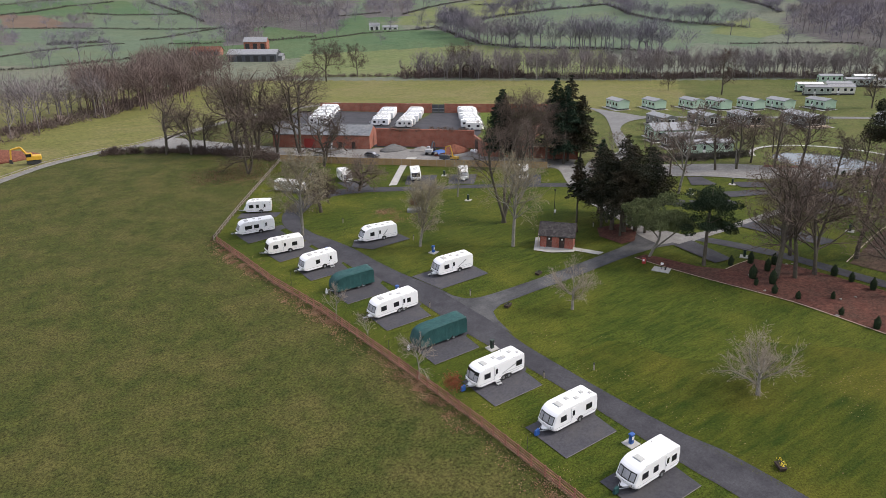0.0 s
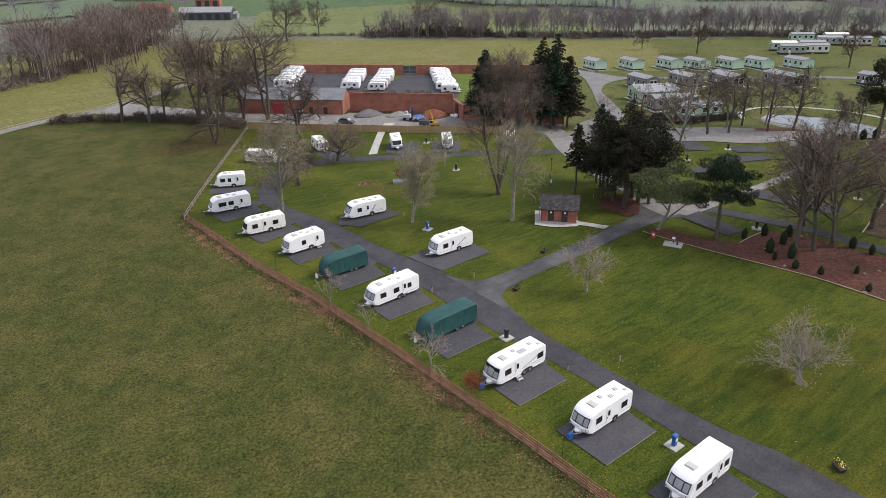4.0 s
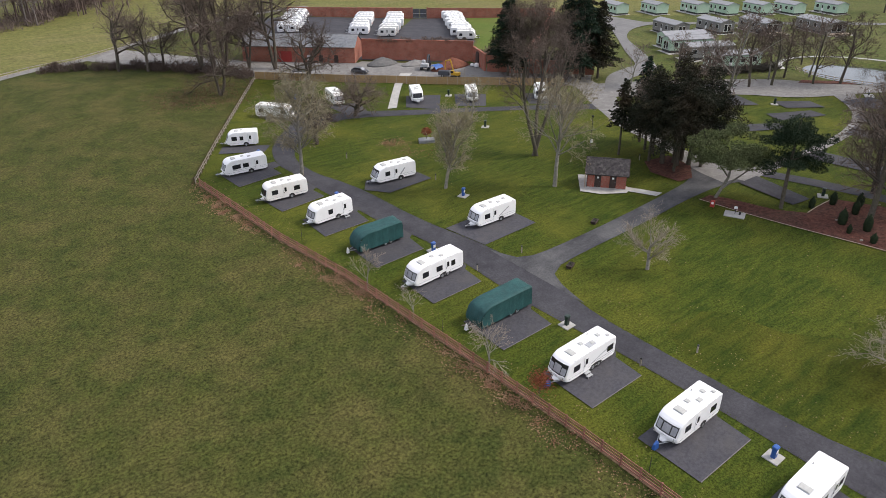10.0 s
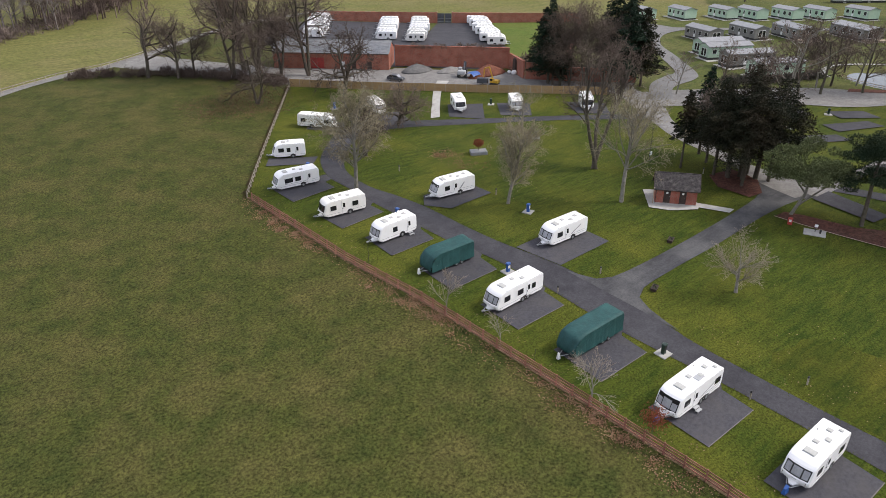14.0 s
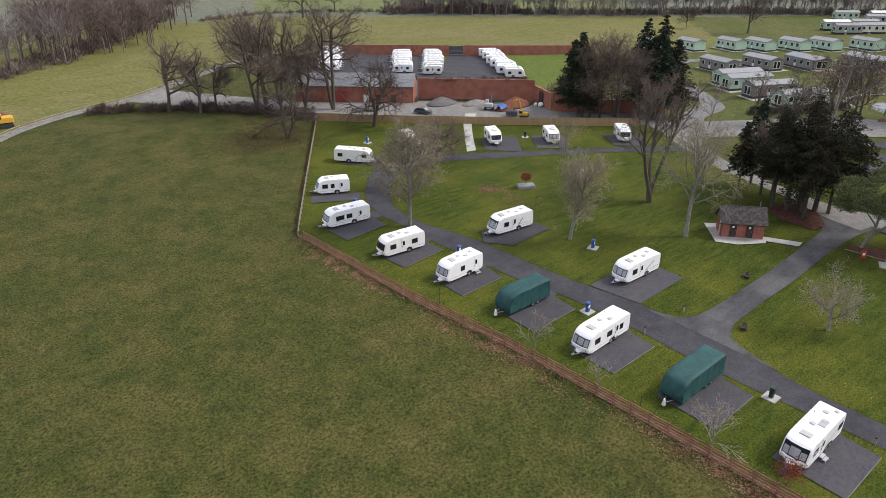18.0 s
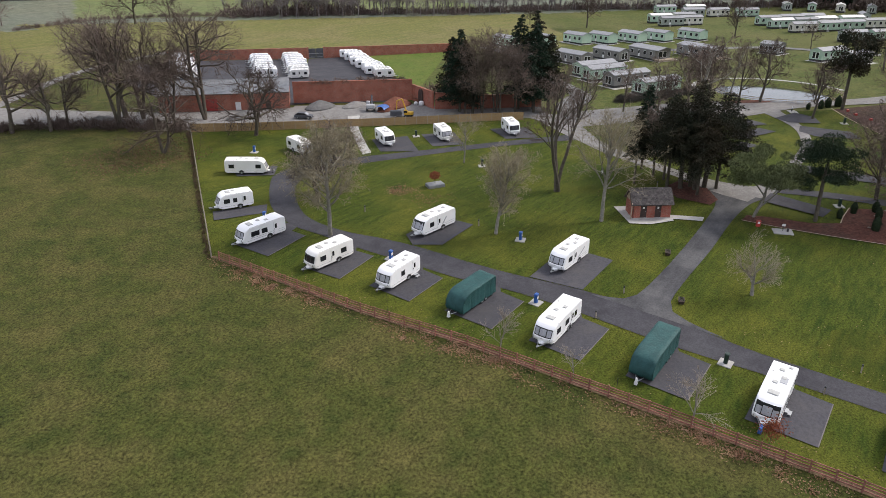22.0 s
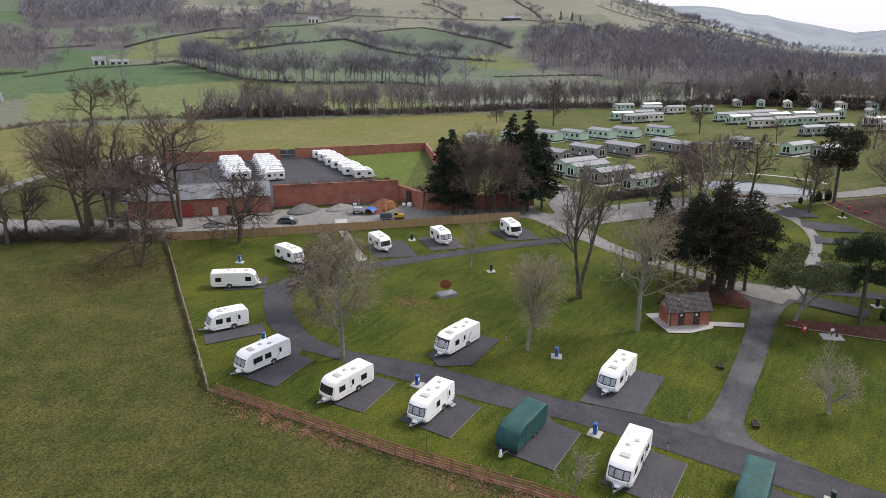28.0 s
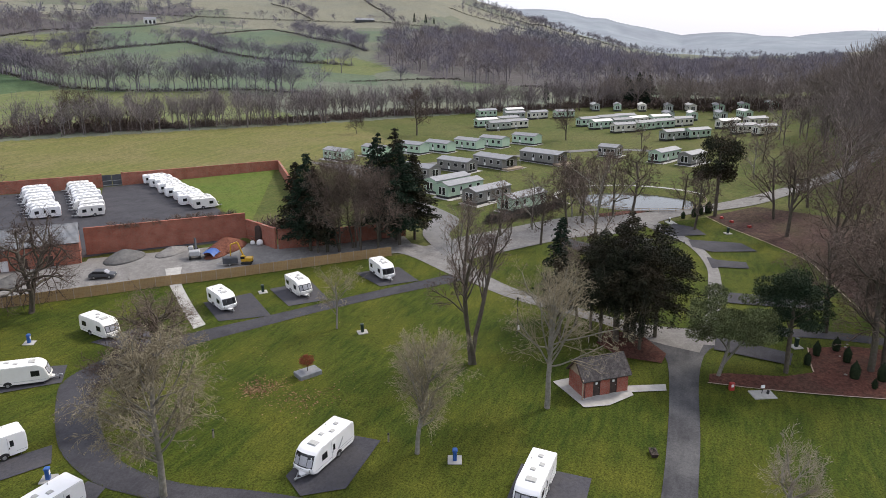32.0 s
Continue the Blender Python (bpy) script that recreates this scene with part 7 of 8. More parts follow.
back_trees = [(*template(14, 130 + k, 230, 0.17, wide=0.38 + 0.05 * k, low=0.54, tall=0.42, fine=1.3, limbs=4), 14.0) for k in range(4)]
farther = [(*template(14, 140 + k, 46, 0.55, wide=0.50, low=0.52, tall=0.42, fine=1.7, limbs=2), 14.0) for k in range(3)]
bushes = [(*bush(160 + k, 170, 0.04), 1.0) for k in range(3)]
mid_bushes = [(*bush(180 + k, 90, 0.06), 1.0) for k in range(3)]
fine_bushes = [(*bush(190 + k, 90, 0.035), 1.0) for k in range(3)]
far_bushes = [(*bush(170 + k, 26, 0.22), 1.0) for k in range(3)]

wr = random.Random(77)


def belt(points, width, step, lo, hi):
    out = []
    for x, y in along(points, step):
        for _ in range(max(1, round(width / 7))):
            out.append((x + wr.uniform(-width / 2, width / 2), y + wr.uniform(-width / 2, width / 2), wr.uniform(lo, hi)))
    return out


STREAM = [(212, 345), (228, 333), (290, 272), (350, 226), (372, 192), (430, 120)]
scatter("woodland_belt", belt(STREAM, 16, 3.0, 9, 17), pole_trees, "wood_twig", "bare grey-brown tree belt along the stream", "woodland")
scatter("woodland_belt", belt(STREAM[1:], 26, 7.5, 10, 19), mid_trees, "wood_twig", "bare spreading trees along the stream", "woodland")
scatter("woodland_scrub", belt(STREAM, 12, 1.5, 2.2, 4.6) + belt([(214, 346), (232, 334), (262, 306)], 10, 2.6, 6, 10), mid_bushes, "wood_red", "dark bare scrub under the tree belt", "scrub")
scatter("lane_hedge", belt([(120, 372), (157, 385), (185, 374), (209, 353)], 3, 1.1, 1.2, 2.6), mid_bushes, "wood_red", "low bramble hedge at the meadow edge", "hedge")
scatter("woodland", belt([(44, 300), (62, 322), (88, 362), (112, 408)], 34, 5.5, 15, 22), mid_trees, "wood_red", "reddish-brown bare wood beyond the lane", "woodland")
scatter("woodland", belt([(-40, 235), (-12, 262), (14, 284), (36, 304)], 34, 9.0, 12, 19), mid_trees, "wood_twig", "open bare wood along the meadow", "woodland")
scatter("woodland_scrub", belt([(-30, 225), (6, 262), (24, 278), (42, 298), (62, 322), (92, 366), (118, 408)], 12, 1.7, 1.5, 4.6), mid_bushes, "wood_red", "dark scrub along the wood edge", "scrub")
scatter("woodland", belt([(430, 120), (420, 60), (400, 10), (370, -40)], 60, 9.0, 12, 20) + belt([(250, 40), (300, 20), (350, 10), (400, 0)], 44, 9.0, 12, 19) + belt([(225, 22), (270, 8), (320, 4), (380, 10)], 50, 8.0, 15, 24) + belt([(200, 30), (230, 15), (262, 0)], 40, 8.0, 13, 20), mid_trees, "wood_tan", "bare wood behind the holiday homes", "woodland")
scatter("woodland_scrub", belt([(436, 130), (425, 60), (405, 10)], 50, 2.0, 2.5, 6), far_bushes, "twig_dark", "dark scrub beneath the far trees", "scrub")
scatter("lane_hedge", belt([(31, 220), (38, 217), (47, 211), (54, 204), (60, 196), (66, 186), (69, 181)], 3.5, 0.55, 1.2, 2.8), bushes, "twig_dark", "straggling dark hedge between field and yard", "hedge")
scatter("dead_hedge", belt([(x - 0.4, y + 0.2) for x, y in FENCE_N], 0.5, 0.4, 0.25, 0.55), bushes, "dead_bracken", "low dead brown hedging along the fence", "hedge")
scatter("wall_scrub", belt([(103.5, 180.0), (111, 172.2), (121.5, 162.6)], 2.2, 0.9, 0.7, 1.7), bushes, "twig_tan", "dry straggling plants behind the garden wall", "scrub", -4.6)
scatter("garden_scrub", belt([(123, 159), (130, 152), (126, 146)], 7, 1.0, 2.0, 5.5), bushes, "twig_tan", "bare tangled scrub in the garden corner", "scrub")
scatter("hedge", belt([(148, 118.6), (159, 111), (170, 107)], 2.4, 0.4, 1.6, 2.4), bushes, "hedge", "dark clipped hedge in front of the holiday homes", "hedge")

# hedgerows, hedge trees and woods on the hills
hedge_spots, scrub_spots, tree_spots, wood_spots = [], [], [], []


def hedge_run(points, tall=2.0, gap=0.0, lo=10, hi=16, scrub=0.0):
    """A hedge along a line; gap is the mean distance between its trees, scrub the height of bushes in it."""
    step = 0.85 * tall if math.hypot(points[0][0] - 10, points[0][1] - 60) < 1000 else 1.3 * tall
    for x, y in along(points, step):
        x, y = x + wr.uniform(-0.5, 0.5), y + wr.uniform(-0.5, 0.5)
        hedge_spots.append((x, y, tall * wr.uniform(0.8, 1.25)))
        if scrub and wr.random() < step / (scrub * 1.1):
            scrub_spots.append((x + wr.uniform(-3, 3), y + wr.uniform(-3, 3), scrub * wr.uniform(0.6, 1.2)))
        if gap and wr.random() < step / gap * (1.9 if math.sin(x / 31) * math.sin(y / 27) > -0.25 else 0.6):
            tree_spots.append((x + wr.uniform(-4, 4), y + wr.uniform(-4, 4), 1.22 * wr.uniform(lo, hi)))


hedge_run([(263, 588), (293, 599), (327, 610), (379, 598)], 2.0, 90)
hedge_run([(379, 598), (400, 599), (395, 575)], 3.0, 14, 8, 12, 7)
hedge_run([(390, 569), (369, 511), (355, 466), (362, 428), (379, 402), (400, 378), (409, 355), (411, 310)], 2.6, 5.5, 14, 23, 6)
hedge_run([(432, 620), (453, 615), (511, 631), (575, 639), (637, 637), (691, 648)], 3.0, 9, 10, 19, 6)
hedge_run([(691, 648), (643, 584), (604, 530), (584, 481), (582, 446), (585, 409), (583, 378)], 3.0, 8, 10, 18, 6)
hedge_run([(783, 693), (867, 687), (914, 678), (884, 619)], 2.6, 60)
hedge_run([(884, 619), (832, 561), (755, 476), (689, 414)], 2.6, 10, 11, 18, 5)
hedge_run([(437, 722), (504, 764), (560, 792), (645, 825), (729, 809), (800, 800)], 2.6, 45)
hedge_run([(374, 762), (430, 761)], 2.4, 30)
hedge_run([(559, 747), (586, 712), (671, 772)], 2.6, 18, 10, 17, 5)
hedge_run([(951, 837), (981, 755), (1028, 686), (1045, 621), (1054, 574), (1044, 512), (1042, 455), (1054, 424)], 3.0, 30, 9, 15)
hedge_run([(1160, 839), (1135, 786), (1038, 681)], 3.0, 14, 10, 19)
hedge_run([(1283, 709), (1172, 620), (1075, 554)], 3.0, 20, 9, 15)
hedge_run([(1315, 547), (1322, 472), (1350, 427), (1408, 388), (1496, 330), (1511, 258), (1573, 182)], 3.6, 14, 9, 15)
hedge_run([(1489, 573), (1481, 510), (1499, 432), (1600, 425), (1720, 337), (1661, 266)], 3.6, 6, 11, 19)
hedge_run([(532, 208), (532, 148), (522, 56)], 2.8, 22, 9, 16)
hedge_run([(483, 326), (514, 296), (545, 261)], 2.2, 25, 9, 15)
hedge_run([(860, 1010), (951, 837), (800, 800)], 2.6, 18, 10, 16)
hedge_run([(28, 589), (51, 617), (73, 635), (109, 655), (123, 660)], 2.0, 60)
hedge_run([(67, 672), (113, 676)], 3.0, 16, 8, 12, 6)
hedge_run([(23, 510), (41, 513), (54, 519), (91, 536), (108, 544)], 2.2, 60)
hedge_run([(44, 823), (101, 811), (139, 790), (186, 759), (236, 738), (272, 722)], 2.4, 70)
hedge_run([(138, 946), (167, 903), (207, 888), (237, 881)], 2.6, 40)
hedge_run([(230, 1042), (233, 980), (234, 918), (237, 859), (234, 805)], 3.0, 16, 8, 14)
hedge_run([(54, 968), (91, 1000), (135, 1046), (192, 1061)], 2.8, 22, 9, 14)
hedge_run([(142, 685), (171, 700), (204, 726), (232, 741)], 2.2, 80)
hedge_run([(155, 639), (180, 626), (196, 624)], 2.2, 30, 8, 13)
hedge_run([(221, 603), (251, 614), (279, 614)], 3.0, 60)
hedge_run([(24, 1080), (120, 1120), (260, 1090), (360, 1130)], 3.4, 16, 9, 15)
hedge_run([(30, 1290), (200, 1320), (420, 1260), (620, 1330)], 4.0, 14, 10, 16)
# single trees in the hill fields
tree_spots += [(533, 361, 23), (410, 640, 17), (365, 702, 15), (291, 516, 12), (51, 520, 20), (70, 531, 24), (187, 754, 14), (160, 790, 10), (56, 831, 17), (848, 693, 16), (832, 737, 17), (952, 697, 17)]
for outline, area, lo, hi in WOODS:
    xs, ys = [p[0] for p in outline], [p[1] for p in outline]
    for _ in range(int((max(xs) - min(xs)) * (max(ys) - min(ys)) / area)):
        x, y = wr.uniform(min(xs), max(xs)), wr.uniform(min(ys), max(ys))
        if within(outline, x, y):
            wood_spots.append((x, y, wr.uniform(lo, hi)))
for _ in range(5200):
    b, r = radians(wr.uniform(0, 96)), math.sqrt(wr.uniform(1350 ** 2, 2400 ** 2))
    x, y = 10 + r * math.sin(b), 60 + r * math.cos(b)
    if noise.noise((x / 210, y / 150, 1.7)) > 0.12 and hill_kind(x, y) != "field_d":
        wood_spots.append((x, y, wr.uniform(10, 17)))


def beyond(r, spots, up_to=1e9):
    return [q for q in spots if r <= math.hypot(q[0] - 10, q[1] - 60) < up_to]


scatter("hedgerows", hedge_spots, far_bushes, "hedge", "dark winter hedgerows between hill fields", "hedge", 0.4)
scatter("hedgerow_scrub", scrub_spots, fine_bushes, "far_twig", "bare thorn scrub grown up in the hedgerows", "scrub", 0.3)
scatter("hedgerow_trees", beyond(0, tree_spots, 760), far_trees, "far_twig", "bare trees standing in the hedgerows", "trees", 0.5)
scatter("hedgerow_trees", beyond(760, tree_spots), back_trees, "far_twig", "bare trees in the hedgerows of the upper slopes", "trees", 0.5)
scatter("hill_woods", beyond(0, wood_spots, 1050)[::2], back_trees, "far_twig", "bare woods on the lower slopes, purple-grey with painted haze", "woodland", 0.5)
scatter("hill_woods", beyond(0, wood_spots, 1050)[1::2], back_trees[::-1], "wood_twig", "bare buff-brown woods on the lower slopes", "woodland", 0.5)


def spire(seed, n):
    """A light conifer for the distance, one unit high."""
    q = np.random.default_rng(seed)
    z = 0.12 + 0.86 * q.random(n) ** 1.3
    a, r = q.random(n) * 6.2832, 0.2 * (1.04 - z) * (0.5 + 0.6 * q.random(n))
    P = np.stack([r * np.cos(a), r * np.sin(a), z], 1)
    D = np.stack([np.cos(a), np.sin(a), np.full(n, -0.35)], 1) + q.normal(size=(n, 3)) * 0.3
    return merge(tubes([(0, 0, -0.05)], [(0, 0, 0.95)], [0.014], [0.003], 4), blades(P, D, 0.07 + 0.08 * q.random(n), np.full(n, 0.04), q))


dark_spots = [(1069, 518), (1077, 488), (1072, 500), (1158, 366), (1119, 330), (1130, 345), (738, 144), (705, 157), (755, 138), (728, 150), (439, 169), (1600, 425), (1640, 400), (1680, 375), (1620, 418), (545, 88), (552, 80), (538, 96)]
dark_spots += [(827 + 132 * t + wr.uniform(-12, 12), 454 - 62 * t + wr.uniform(-14, 14)) for t in (0.1, 0.22, 0.42, 0.55, 0.8, 0.95)]
scatter("far_conifers", [(x, y, wr.uniform(9, 15)) for x, y in dark_spots], [(*spire(200 + k, 320), 1.0) for k in range(3)], "spruce", "dark conifers standing among the bare woods", "trees", 0.4)
scatter("far_woods", beyond(1050, wood_spots), farther, "hill_twig", "bare grey-brown woods on the hills, blued with painted haze", "woodland", 0.5)
# single trees in the fields
grove([(166.8, 357.5, 24), (190, 366, 19), (233, 324, 21), (276, 188, 20), (274, 215, 9), (278, 126, 16)], [kind(16.0, 0.35, 70, "bare spreading oak in a hill field", twig="twig_dark", thin=0.03, **dict(OAKY, heavy=1.0, kids=(2, 3, 2, 2), leader=0.5, ratio=(0.95, 0.6, 0.52, 0.55))), kind(16.0, 0.3, 71, "bare brown tree in a hill field", twig="twig_dark", segs=(7, 4, 4, 2, 1), heavy=1.1, thin=0.03, kids=(2, 3, 2, 2))])


# ---- small things on the site ----
def service_pillar(x, y, rz, colour, label):
    """A hook-up pillar on a concrete pad."""
    p = thing("service_pillar", stand(x, y, rz, 0.03), label, "pillar", "service pillars")
    part("pad", Mesh().rounded(-0.7, 0.7, -0.7, 0.7, -0.1, 0.1, 0.03), "concrete", p)
    b = part("body", Mesh().rounded(-0.24, 0.24, -0.2, 0.2, 0.1, 1.15, 0.06), colour, p)
    part("cap", Mesh().rounded(-0.29, 0.29, -0.25, 0.25, 1.15, 1.32, 0.07), colour, p)
    part("hatch", Mesh().box(-0.17, 0.17, -0.215, -0.2, 0.62, 1.0), "sign" if colour == "blue" else "dark", b)
    part("tap", Mesh().tube((0.24, 0, 0.6), (0.38, 0, 0.6), 0.03, 0.03, 6).tube((0.38, 0, 0.6), (0.38, 0, 0.5), 0.03, 0.03, 6), "steel", p)


for x, y, rz in ((63.3, 96.2, 20), (48.3, 107.4, 5), (50.0, 86.2, 0), (68.4, 159.0, 30), (46.9, 131.0, 30), (50.8, 40.4, 0)):
    service_pillar(x, y, rz, "blue", "bright blue service pillar on a concrete pad")
for x, y, rz in ((51.3, 64.3, 0), (87.0, 118.2, 40), (96.2, 140.8, 45), (127.8, 57.8, 20), (156.2, 69.5, 30), (102.5, 62.0, 30), (141.0, 90.6, 30), (126.5, 91.0, 30)):
    service_pillar(x, y, rz, "bottle", "dark green service pillar on a concrete pad")


def lamp_bollard(x, y):
    b = thing("lamp_bollard", stand(x, y, 0, 0.03, False), "short weathered lamp bollard in the grass", "bollard", "lamp bollards")
    part("post", Mesh().rounded(-0.07, 0.07, -0.07, 0.07, -0.1, 0.8, 0.02), "fence_grey", b)
    part("lamp_head", Mesh().rounded(-0.09, 0.09, -0.09, 0.09, 0.8, 1.0, 0.03), "dark", b)


for x, y in ((58.3, 78.6), (57.9, 52.6), (58.2, 121.0), (63.8, 103.6), (51.2, 79.0), (51.9, 55.0), (94.0, 88.0)):
    lamp_bollard(x, y)


def trough(x, y, rz, flowers, label):
    """A timber planting trough."""
    t = thing("planter", stand(x, y, rz, 0.03), label, "planter", "planters")
    part("trough", Mesh().loft([[(-0.5, -0.28, 0), (0.5, -0.28, 0), (0.5, 0.28, 0), (-0.5, 0.28, 0)], [(-0.6, -0.36, 0.42), (0.6, -0.36, 0.42), (0.6, 0.36, 0.42), (-0.6, 0.36, 0.42)]]), "dark_timber", t)
    nr = np.random.default_rng(3)
    n = 70
    P = np.stack([nr.uniform(-0.5, 0.5, n), nr.uniform(-0.28, 0.28, n), nr.uniform(0.4, 0.75 if flowers else 0.52, n)], 1)
    part("plants", array_mesh("plants", *blades(P, nr.normal(size=(n, 3)) + np.array([0, 0, 1.2]), np.full(n, 0.22), np.full(n, 0.05), nr)), "pine", t)
    if flowers:
        n = 40
        P = np.stack([nr.uniform(-0.55, 0.55, n), nr.uniform(-0.32, 0.32, n), nr.uniform(0.55, 0.85, n)], 1)
        part("flowers", array_mesh("flowers", *blades(P, nr.normal(size=(n, 3)), np.full(n, 0.16), np.full(n, 0.14), nr)), "daffodil", t)


trough(59.4, 29.2, 60, True, "dark timber planter of yellow daffodils")
trough(71.4, 77.9, 20, False, "dark timber trough with low plants")
trough(60.4, 72.2, 20, False, "dark timber trough with low plants")

bed = thing("raised_planter", stand(73.7, 119.0, -32, 0.02), "raised dark slate planter with a russet shrub", "planter")
part("plinth", Mesh().rounded(-1.45, 1.45, -1.0, 1.0, -0.4, 0.55, 0.05), "slate", bed)
part("soil", Mesh().box(-1.25, 1.25, -0.8, 0.8, 0.55, 0.57), "slate", bed)
nr = np.random.default_rng(6)
v = nr.normal(size=(900, 3))
v /= np.linalg.norm(v, axis=1, keepdims=True)
v *= (0.45 + 0.55 * nr.random((900, 1)))
part("stem", Mesh().tube((0, 0, 0.5), (0, 0, 1.5), 0.05, 0.04, 6).tube((0, 0, 1.3), (0.4, 0.2, 2.0), 0.03, 0.015, 5).tube((0, 0, 1.3), (-0.4, -0.2, 2.0), 0.03, 0.015, 5), "wood_bark", bed)
part("foliage", array_mesh("foliage", *blades(v * np.array([1.0, 1.0, 0.75]) + np.array([0, 0, 1.95]), nr.normal(size=(900, 3)), np.full(900, 0.2), np.full(900, 0.1), nr)), "russet", bed)

sap = thing("russet_sapling", stand(40.0, 57.4, 0, 0, False), "small sapling holding russet dead leaves by the fence", "tree")
part("stem", Mesh().tube((0, 0, -0.1), (0.05, 0, 1.6), 0.035, 0.03, 6).tube((0.05, 0, 1.6), (0.1, 0.05, 3.0), 0.03, 0.01, 5).tube((0.05, 0, 1.5), (0.6, 0.2, 2.3), 0.02, 0.01, 4).tube((0.05, 0, 1.6), (-0.5, -0.2, 2.4), 0.02, 0.01, 4), "wood_bark", sap)
P = nr.normal(size=(900, 3)) * np.array([0.5, 0.5, 0.5]) + np.array([0.1, 0, 2.9])
part("foliage", array_mesh("foliage", *blades(P, nr.normal(size=(900, 3)), np.full(900, 0.2), np.full(900, 0.09), nr)), "russet", sap)
for x, y, h in ((37.6, 99.5, 2.2), (40.9, 46.0, 1.8), (39.3, 71.5, 2.0)):
    st = thing("tree_stake", stand(x + 0.6, y, 0, 0, False), "thin dark stake beside the fence", "stake", "stakes")
    part("stake", Mesh().tube((0, 0, -0.2), (0, 0, h), 0.03, 0.025, 6), "dark", st)


def sign_slab(x, y, rz, label):
    s = thing("sign_slab", stand(x, y, rz, 0.03), label, "sign")
    part("slab", Mesh().rounded(-1.35, 1.35, -0.9, 0.9, -0.2, 0.12, 0.03), "concrete", s)
    part("post", Mesh().tube((0.0, 0.2, 0.1), (0.0, 0.2, 0.95), 0.05, 0.05, 6), "dark", s)
    part("panel", Mesh().rounded(-0.22, 0.22, 0.12, 0.26, 0.85, 1.2, 0.03), "sign", s)
    part("box", Mesh().rounded(0.5, 0.75, -0.1, 0.15, 0.12, 0.6, 0.03), "dark", s)


sign_slab(87.7, 66.9, -65, "pale concrete slab with a white notice on a post")
sign_slab(91.2, 29.0, -80, "pale concrete slab beside the bark bed")
sign_slab(161.4, 81.0, 30, "dark-edged concrete slab beside the track")
box = thing("fire_point", stand(87.5, 70.3, -65, 0.1), "small red fire point box", "box")
part("cabinet", Mesh().rounded(-0.3, 0.3, -0.22, 0.22, 0.0, 0.95, 0.05), "red", box)
part("notice", Mesh().box(-0.16, 0.16, -0.235, -0.22, 0.45, 0.8), "sign", box)

pole = thing("lamp_post", stand(93.0, 97.6, 0, 0.03, False), "slim dark lamp post with a white meter box", "lamp post")
part("pole", Mesh().tube((0, 0, -0.2), (0, 0, 5.2), 0.07, 0.05, 8), "dark", pole)
part("lamp_head", Mesh().rounded(-0.14, 0.14, -0.14, 0.14, 5.1, 5.45, 0.05), "dark", pole)
part("meter_box", Mesh().rounded(-0.18, 0.18, -0.3, -0.07, 0.7, 1.3, 0.03), "sign", pole)


def clipped_shrub(x, y, h, r, label="clipped dark evergreen shrub in the bark"):
    """A rounded clipped shrub with a leafy surface."""
    s = thing("clipped_shrub", stand(x, y, 0, 0.08, False), label, "shrub", "clipped shrubs")
    rings = []
    for k in range(9):
        t = k / 8
        w_ = r * (0.82 + 0.36 * math.sin(math.pi * min(1, t * 1.1)) * 0.5) * (1 - max(0, t - 0.55) ** 2 * 4.4)
        rings.append([(w_ * (1 + 0.07 * noise.noise((math.cos(a) * 2, math.sin(a) * 2, t * 3 + x))) * math.cos(a), w_ * math.sin(a), h * t * 0.98) for a in np.linspace(0, 6.2832, 14, endpoint=False)])
    part("body", Mesh().loft(rings), "shrub", s, smooth=True)
    q = np.random.default_rng(int(x * 10))
    k = q.integers(0, 9, 260)
    a = q.random(260) * 6.2832
    P = np.array([rings[i][int(b / 6.2832 * 14) % 14] for i, b in zip(k, a)]) + q.normal(size=(260, 3)) * 0.05
    part("leaves", array_mesh("leaves", *blades(P, q.normal(size=(260, 3)) + np.array([0, 0, 0.5]), np.full(260, 0.16), np.full(260, 0.08), q)), "shrub", s)


shr = random.Random(4)
for x, y, h in ((97.6, 61.2, 1.5), (100.8, 59.8, 1.8), (95.9, 56.2, 2.0), (94.0, 54.4, 1.1), (100.1, 56.4, 1.9), (103.2, 57.2, 1.7), (93.7, 51.2, 1.2), (94.6, 48.1, 1.0), (94.4, 41.8, 1.0), (94.1, 37.0, 1.6), (106.1, 49.1, 1.6), (105.8, 46.3, 1.4), (105.4, 43.0, 1.7), (96.4, 53.2, 2.1), (98.2, 45.0, 1.0), (168.1, 76.3, 1.9), (170.2, 75.2, 2.2), (165.8, 78.6, 1.4), (172.4, 73.4, 2.4)):
    clipped_shrub(x, y, h * 1.1, h * shr.uniform(0.25, 0.36))
for x, y, rz in ((168.0, 70.6, 20), (165.2, 68.6, 40), (162.0, 65.2, 30)):
    tub = thing("red_tub", stand(x, y, rz, 0.1, False), "red tub on the leaf-strewn slope", "tub", "red tubs")
    part("tub", Mesh().rounded(-0.4, 0.4, -0.28, 0.28, 0, 0.42, 0.06), "red", tub)

# stones and edging of the bark beds
stones = random.Random(12)
for k in range(20):
    x, y = stones.uniform(92.5, 106), stones.uniform(14, 60)
    r = stones.uniform(0.12, 0.3)
    me = Mesh().loft([[(r * q * (1 + 0.3 * stones.uniform(-1, 1)) * math.cos(a), r * 0.8 * q * math.sin(a), z) for a in np.linspace(0, 6.2832, 7, endpoint=False)] for q, z in ((0.9, 0), (1.0, r * 0.3), (0.6, r * 0.6))])
    o = part("stone", me, "stone")
    o.matrix_world = stand(x, y, stones.uniform(0, 180), 0.08, False)
    tagged(o, "pale rockery stone lying in the bark", "stone", "rockery stones")
edge = [(88.1, 72.9), (88.8, 67.2), (90.2, 60.0), (92.3, 51), (93.1, 46), (93.4, 34.5), (93.9, 10)]
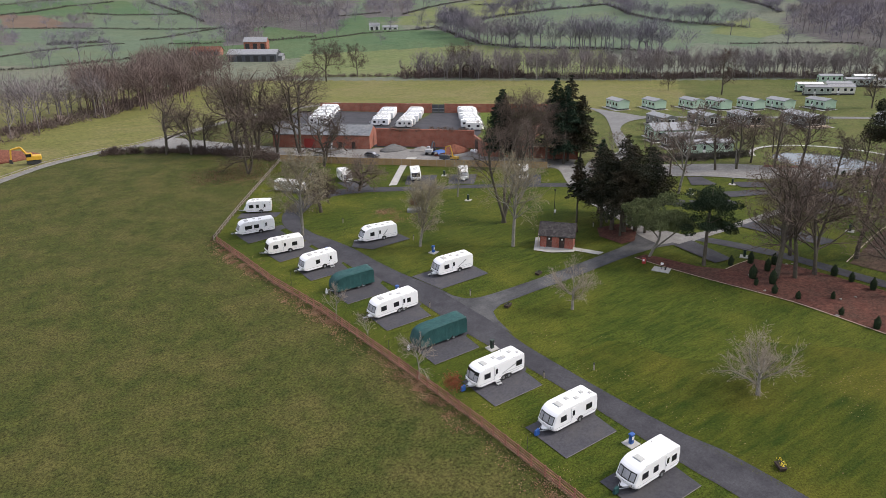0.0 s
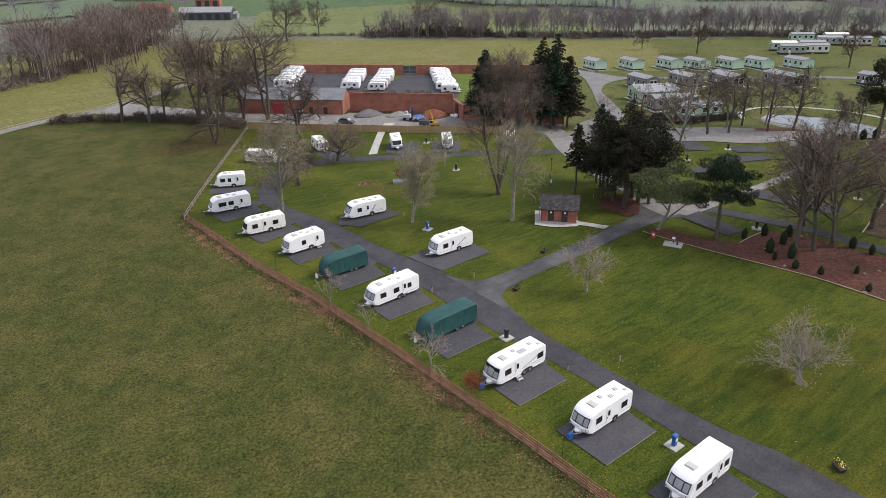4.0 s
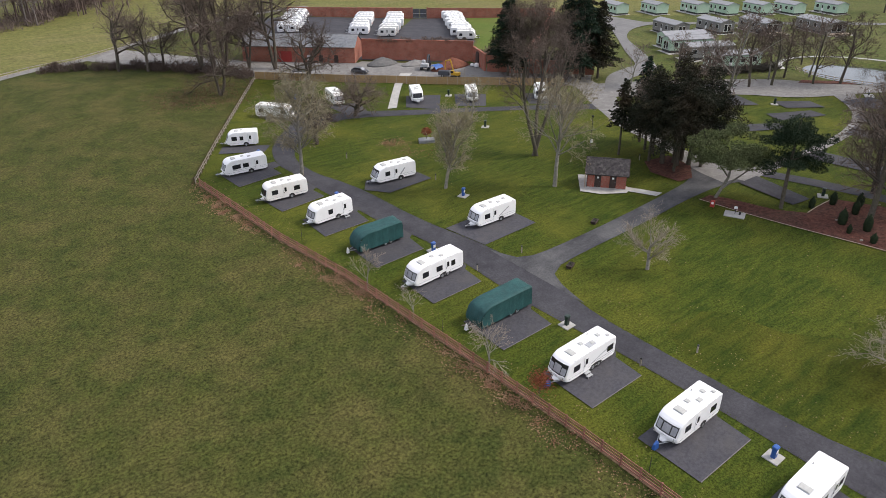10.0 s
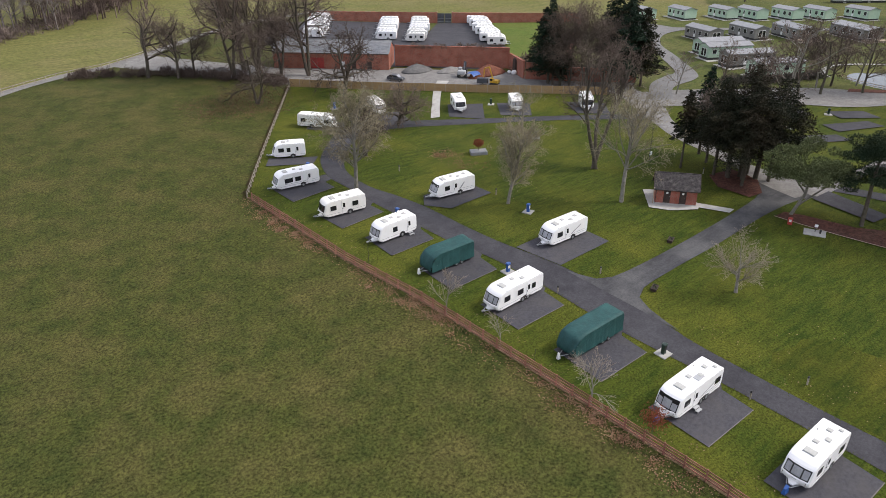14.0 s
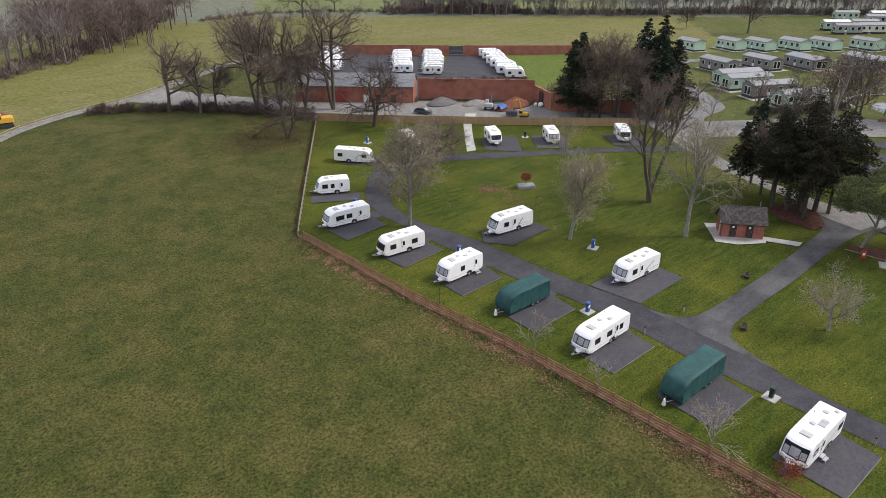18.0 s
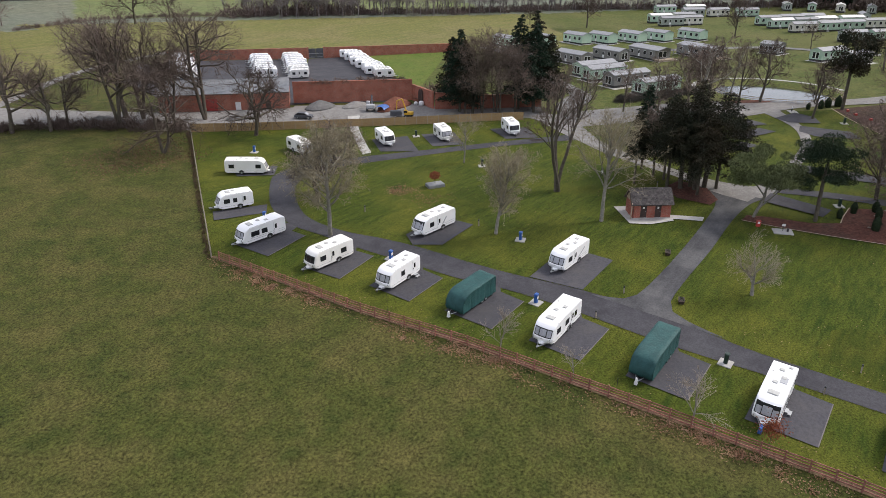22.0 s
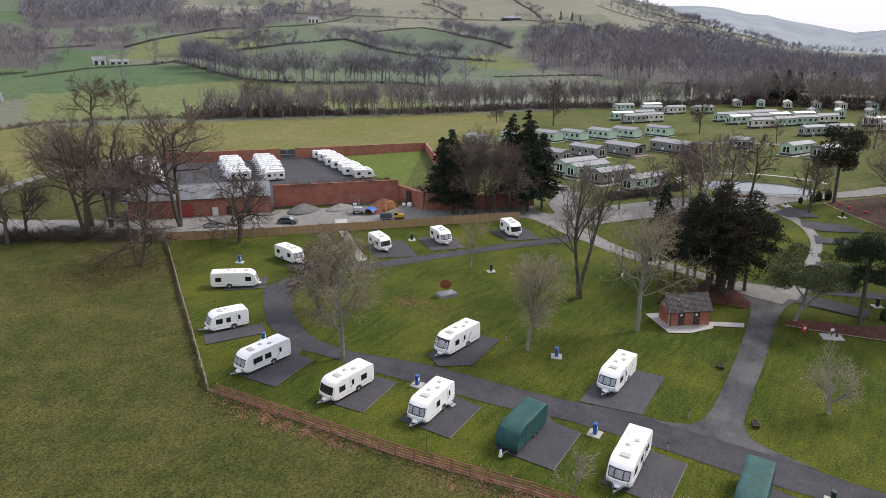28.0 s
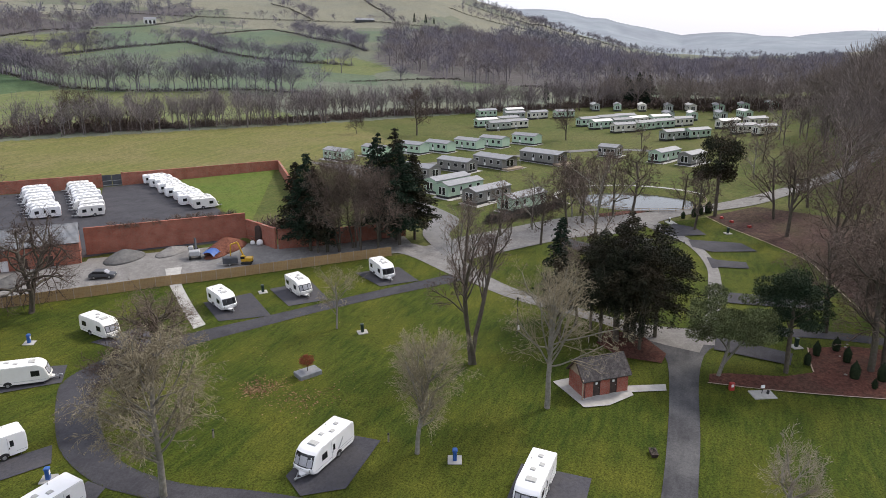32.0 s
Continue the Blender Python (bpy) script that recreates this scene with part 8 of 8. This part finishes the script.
surface("bed_edging", ribbon(edge, [(x + 0.16, y) for x, y in edge], 0.16, 1), "timber", "pale timber edging of the bark bed", "edging")
edge = [(95.6, 60.6), (98.3, 60.7), (102.6, 60.5)]
surface("bed_edging", ribbon(edge, [(x, y + 0.16) for x, y in edge], 0.16, 1), "timber", "pale timber edging of the bark bed", "edging")
edge = [(112.6, 50.4), (129, 53.9), (140, 55.9), (150, 61.4), (161, 69.4), (169, 74)]
surface("bed_edging", ribbon(edge, [(x, y + 0.2) for x, y in edge], 0.18, 1), "timber", "pale timber edging below the bare trees", "edging")

# pond fence
pond_ring = [(POND[0] + 13.0 * math.cos(a), POND[1] + 16.8 * math.sin(a)) for a in np.linspace(2.3, 5.6, 30)]
rail_fence("pond_fence", pond_ring, 2.0, "timber", "low pale rail fence round the pond", (0.4, 0.8), 0.95)


# ---- fallen leaves ----
def fallen_leaves(spots, mat, label, size=(0.09, 0.2), seed=1):
    """Leaves lying on the grass; spots: (x, y, spread, count)."""
    q = np.random.default_rng(seed)
    P = []
    for x, y, sp, n in spots:
        for _ in range(n):
            a, b = x + q.normal() * sp, y + q.normal() * sp
            P.append((a, b, land(a, b) + 0.075))
    n = len(P)
    D = q.normal(size=(n, 3)) * np.array([1, 1, 0.15])
    ln = q.uniform(size[0], size[1], n)
    return tagged(part("fallen_leaves", array_mesh("fallen_leaves", *blades(np.array(P), D, ln, ln * 0.8, q)), mat), label, "leaves", kind="stuff")


lr = random.Random(21)
spots = [(x - 0.2 - abs(lr.gauss(0, 1.1)), y + lr.uniform(-1, 1), lr.uniform(0.25, 0.7), int(lr.randint(20, 70) * (1.2 + math.sin(y / 4.3)))) for x, y in along(FENCE[1:], 0.55)]
fallen_leaves(spots, "dry_leaf", "red-brown fallen leaves drifted along the fence")
spots = [(x + lr.uniform(0.6, 3.0), y + lr.uniform(-2, 2), lr.uniform(0.5, 1.3), lr.randint(6, 22)) for x, y in along(FENCE[1:], 2.5)]
spots += [(x + lr.uniform(0.5, 3.0), y, lr.uniform(0.6, 1.5), lr.randint(3, 12)) for x, y in along([(57.2, 30), (56.6, 64)], 2.2)]
spots += [(lr.uniform(59, 90), lr.uniform(10, 70), lr.uniform(0.8, 2.5), lr.randint(3, 10)) for _ in range(24)]
spots += [(lr.uniform(74, 84), lr.uniform(26, 48), 1.2, 24) for _ in range(7)]
spots += [(lr.uniform(56, 95), lr.uniform(92, 135), lr.uniform(1, 3), 20) for _ in range(16)]
fallen_leaves(spots, "pale_leaf", "pale dry leaves scattered over the lawns", seed=2)
fallen_leaves([(lr.uniform(67.5, 71), lr.uniform(120.5, 124.8), 0.8, 60) for _ in range(9)] + [(lr.uniform(66, 73), lr.uniform(113, 121), 1.2, 30) for _ in range(9)], "dry_leaf", "brown leaf litter on a worn patch of lawn", (0.12, 0.26), 8)
surface("bare_strip", ribbon([(x - 0.15, y) for x, y in FENCE[1:]], [(x + 0.55, y) for x, y in FENCE[1:]], 0.05, 2), "leaf_soil", "strip of bare red-brown earth under the fence", "bare ground")
fallen_leaves([(lr.uniform(44, 62), lr.uniform(166, 184), 2.6, 90) for _ in range(40)], "litter_leaf", "brown fallen leaves under the field oaks", (0.15, 0.3), 5)


# ---- rough grass growing over the edges of roads and pads ----
def verge(lines, label, seed, gap=0.10, reach=0.30):
    q, P = np.random.default_rng(seed), []
    for line in lines:
        for x, y in along(line, gap):
            lush = 0.5 + 0.5 * math.sin(x * 1.7 + y * 0.9) * math.sin(y * 0.37)
            for _ in range(2):
                if q.random() < 0.35 + 0.6 * lush:
                    a, b = x + q.normal() * reach * 0.6, y + q.normal() * reach * 0.6
                    P.append((a, b, land(a, b) + 0.082))
    c = np.array(P)
    n = len(c)
    a = q.uniform(0, 6.2832, n)
    r = q.uniform(0.03, 0.075, n)[:, None]
    u = np.stack([np.cos(a), np.sin(a), q.normal(size=n) * 0.06], 1) * r
    v = np.stack([-np.sin(a), np.cos(a), q.normal(size=n) * 0.06], 1) * r * 0.7
    V = np.stack([c - u, c + v, c + u, c - v], 1).reshape(-1, 3)
    return tagged(part("verge_grass", array_mesh("verge_grass", V, np.arange(4 * n).reshape(-1, 4)), "lawn_dry"), label, "grass", kind="stuff")


smooth_line = lambda line: [tuple(v)[:2] for v in spline(line, 1.5)]
verge([smooth_line(MAIN_W[1:]), smooth_line(MAIN_E[1:])], "rough grass growing over the road edges", 31)
verge([smooth_line([(58.4, 77.2), (66.2, 76.7), (77, 76.8), (86, 77.2), (93, 78)]), smooth_line([(58.8, 73.0), (65.5, 73.5), (75.8, 73.5), (88, 73.9), (96, 73.3)])], "rough grass along the side road", 32)
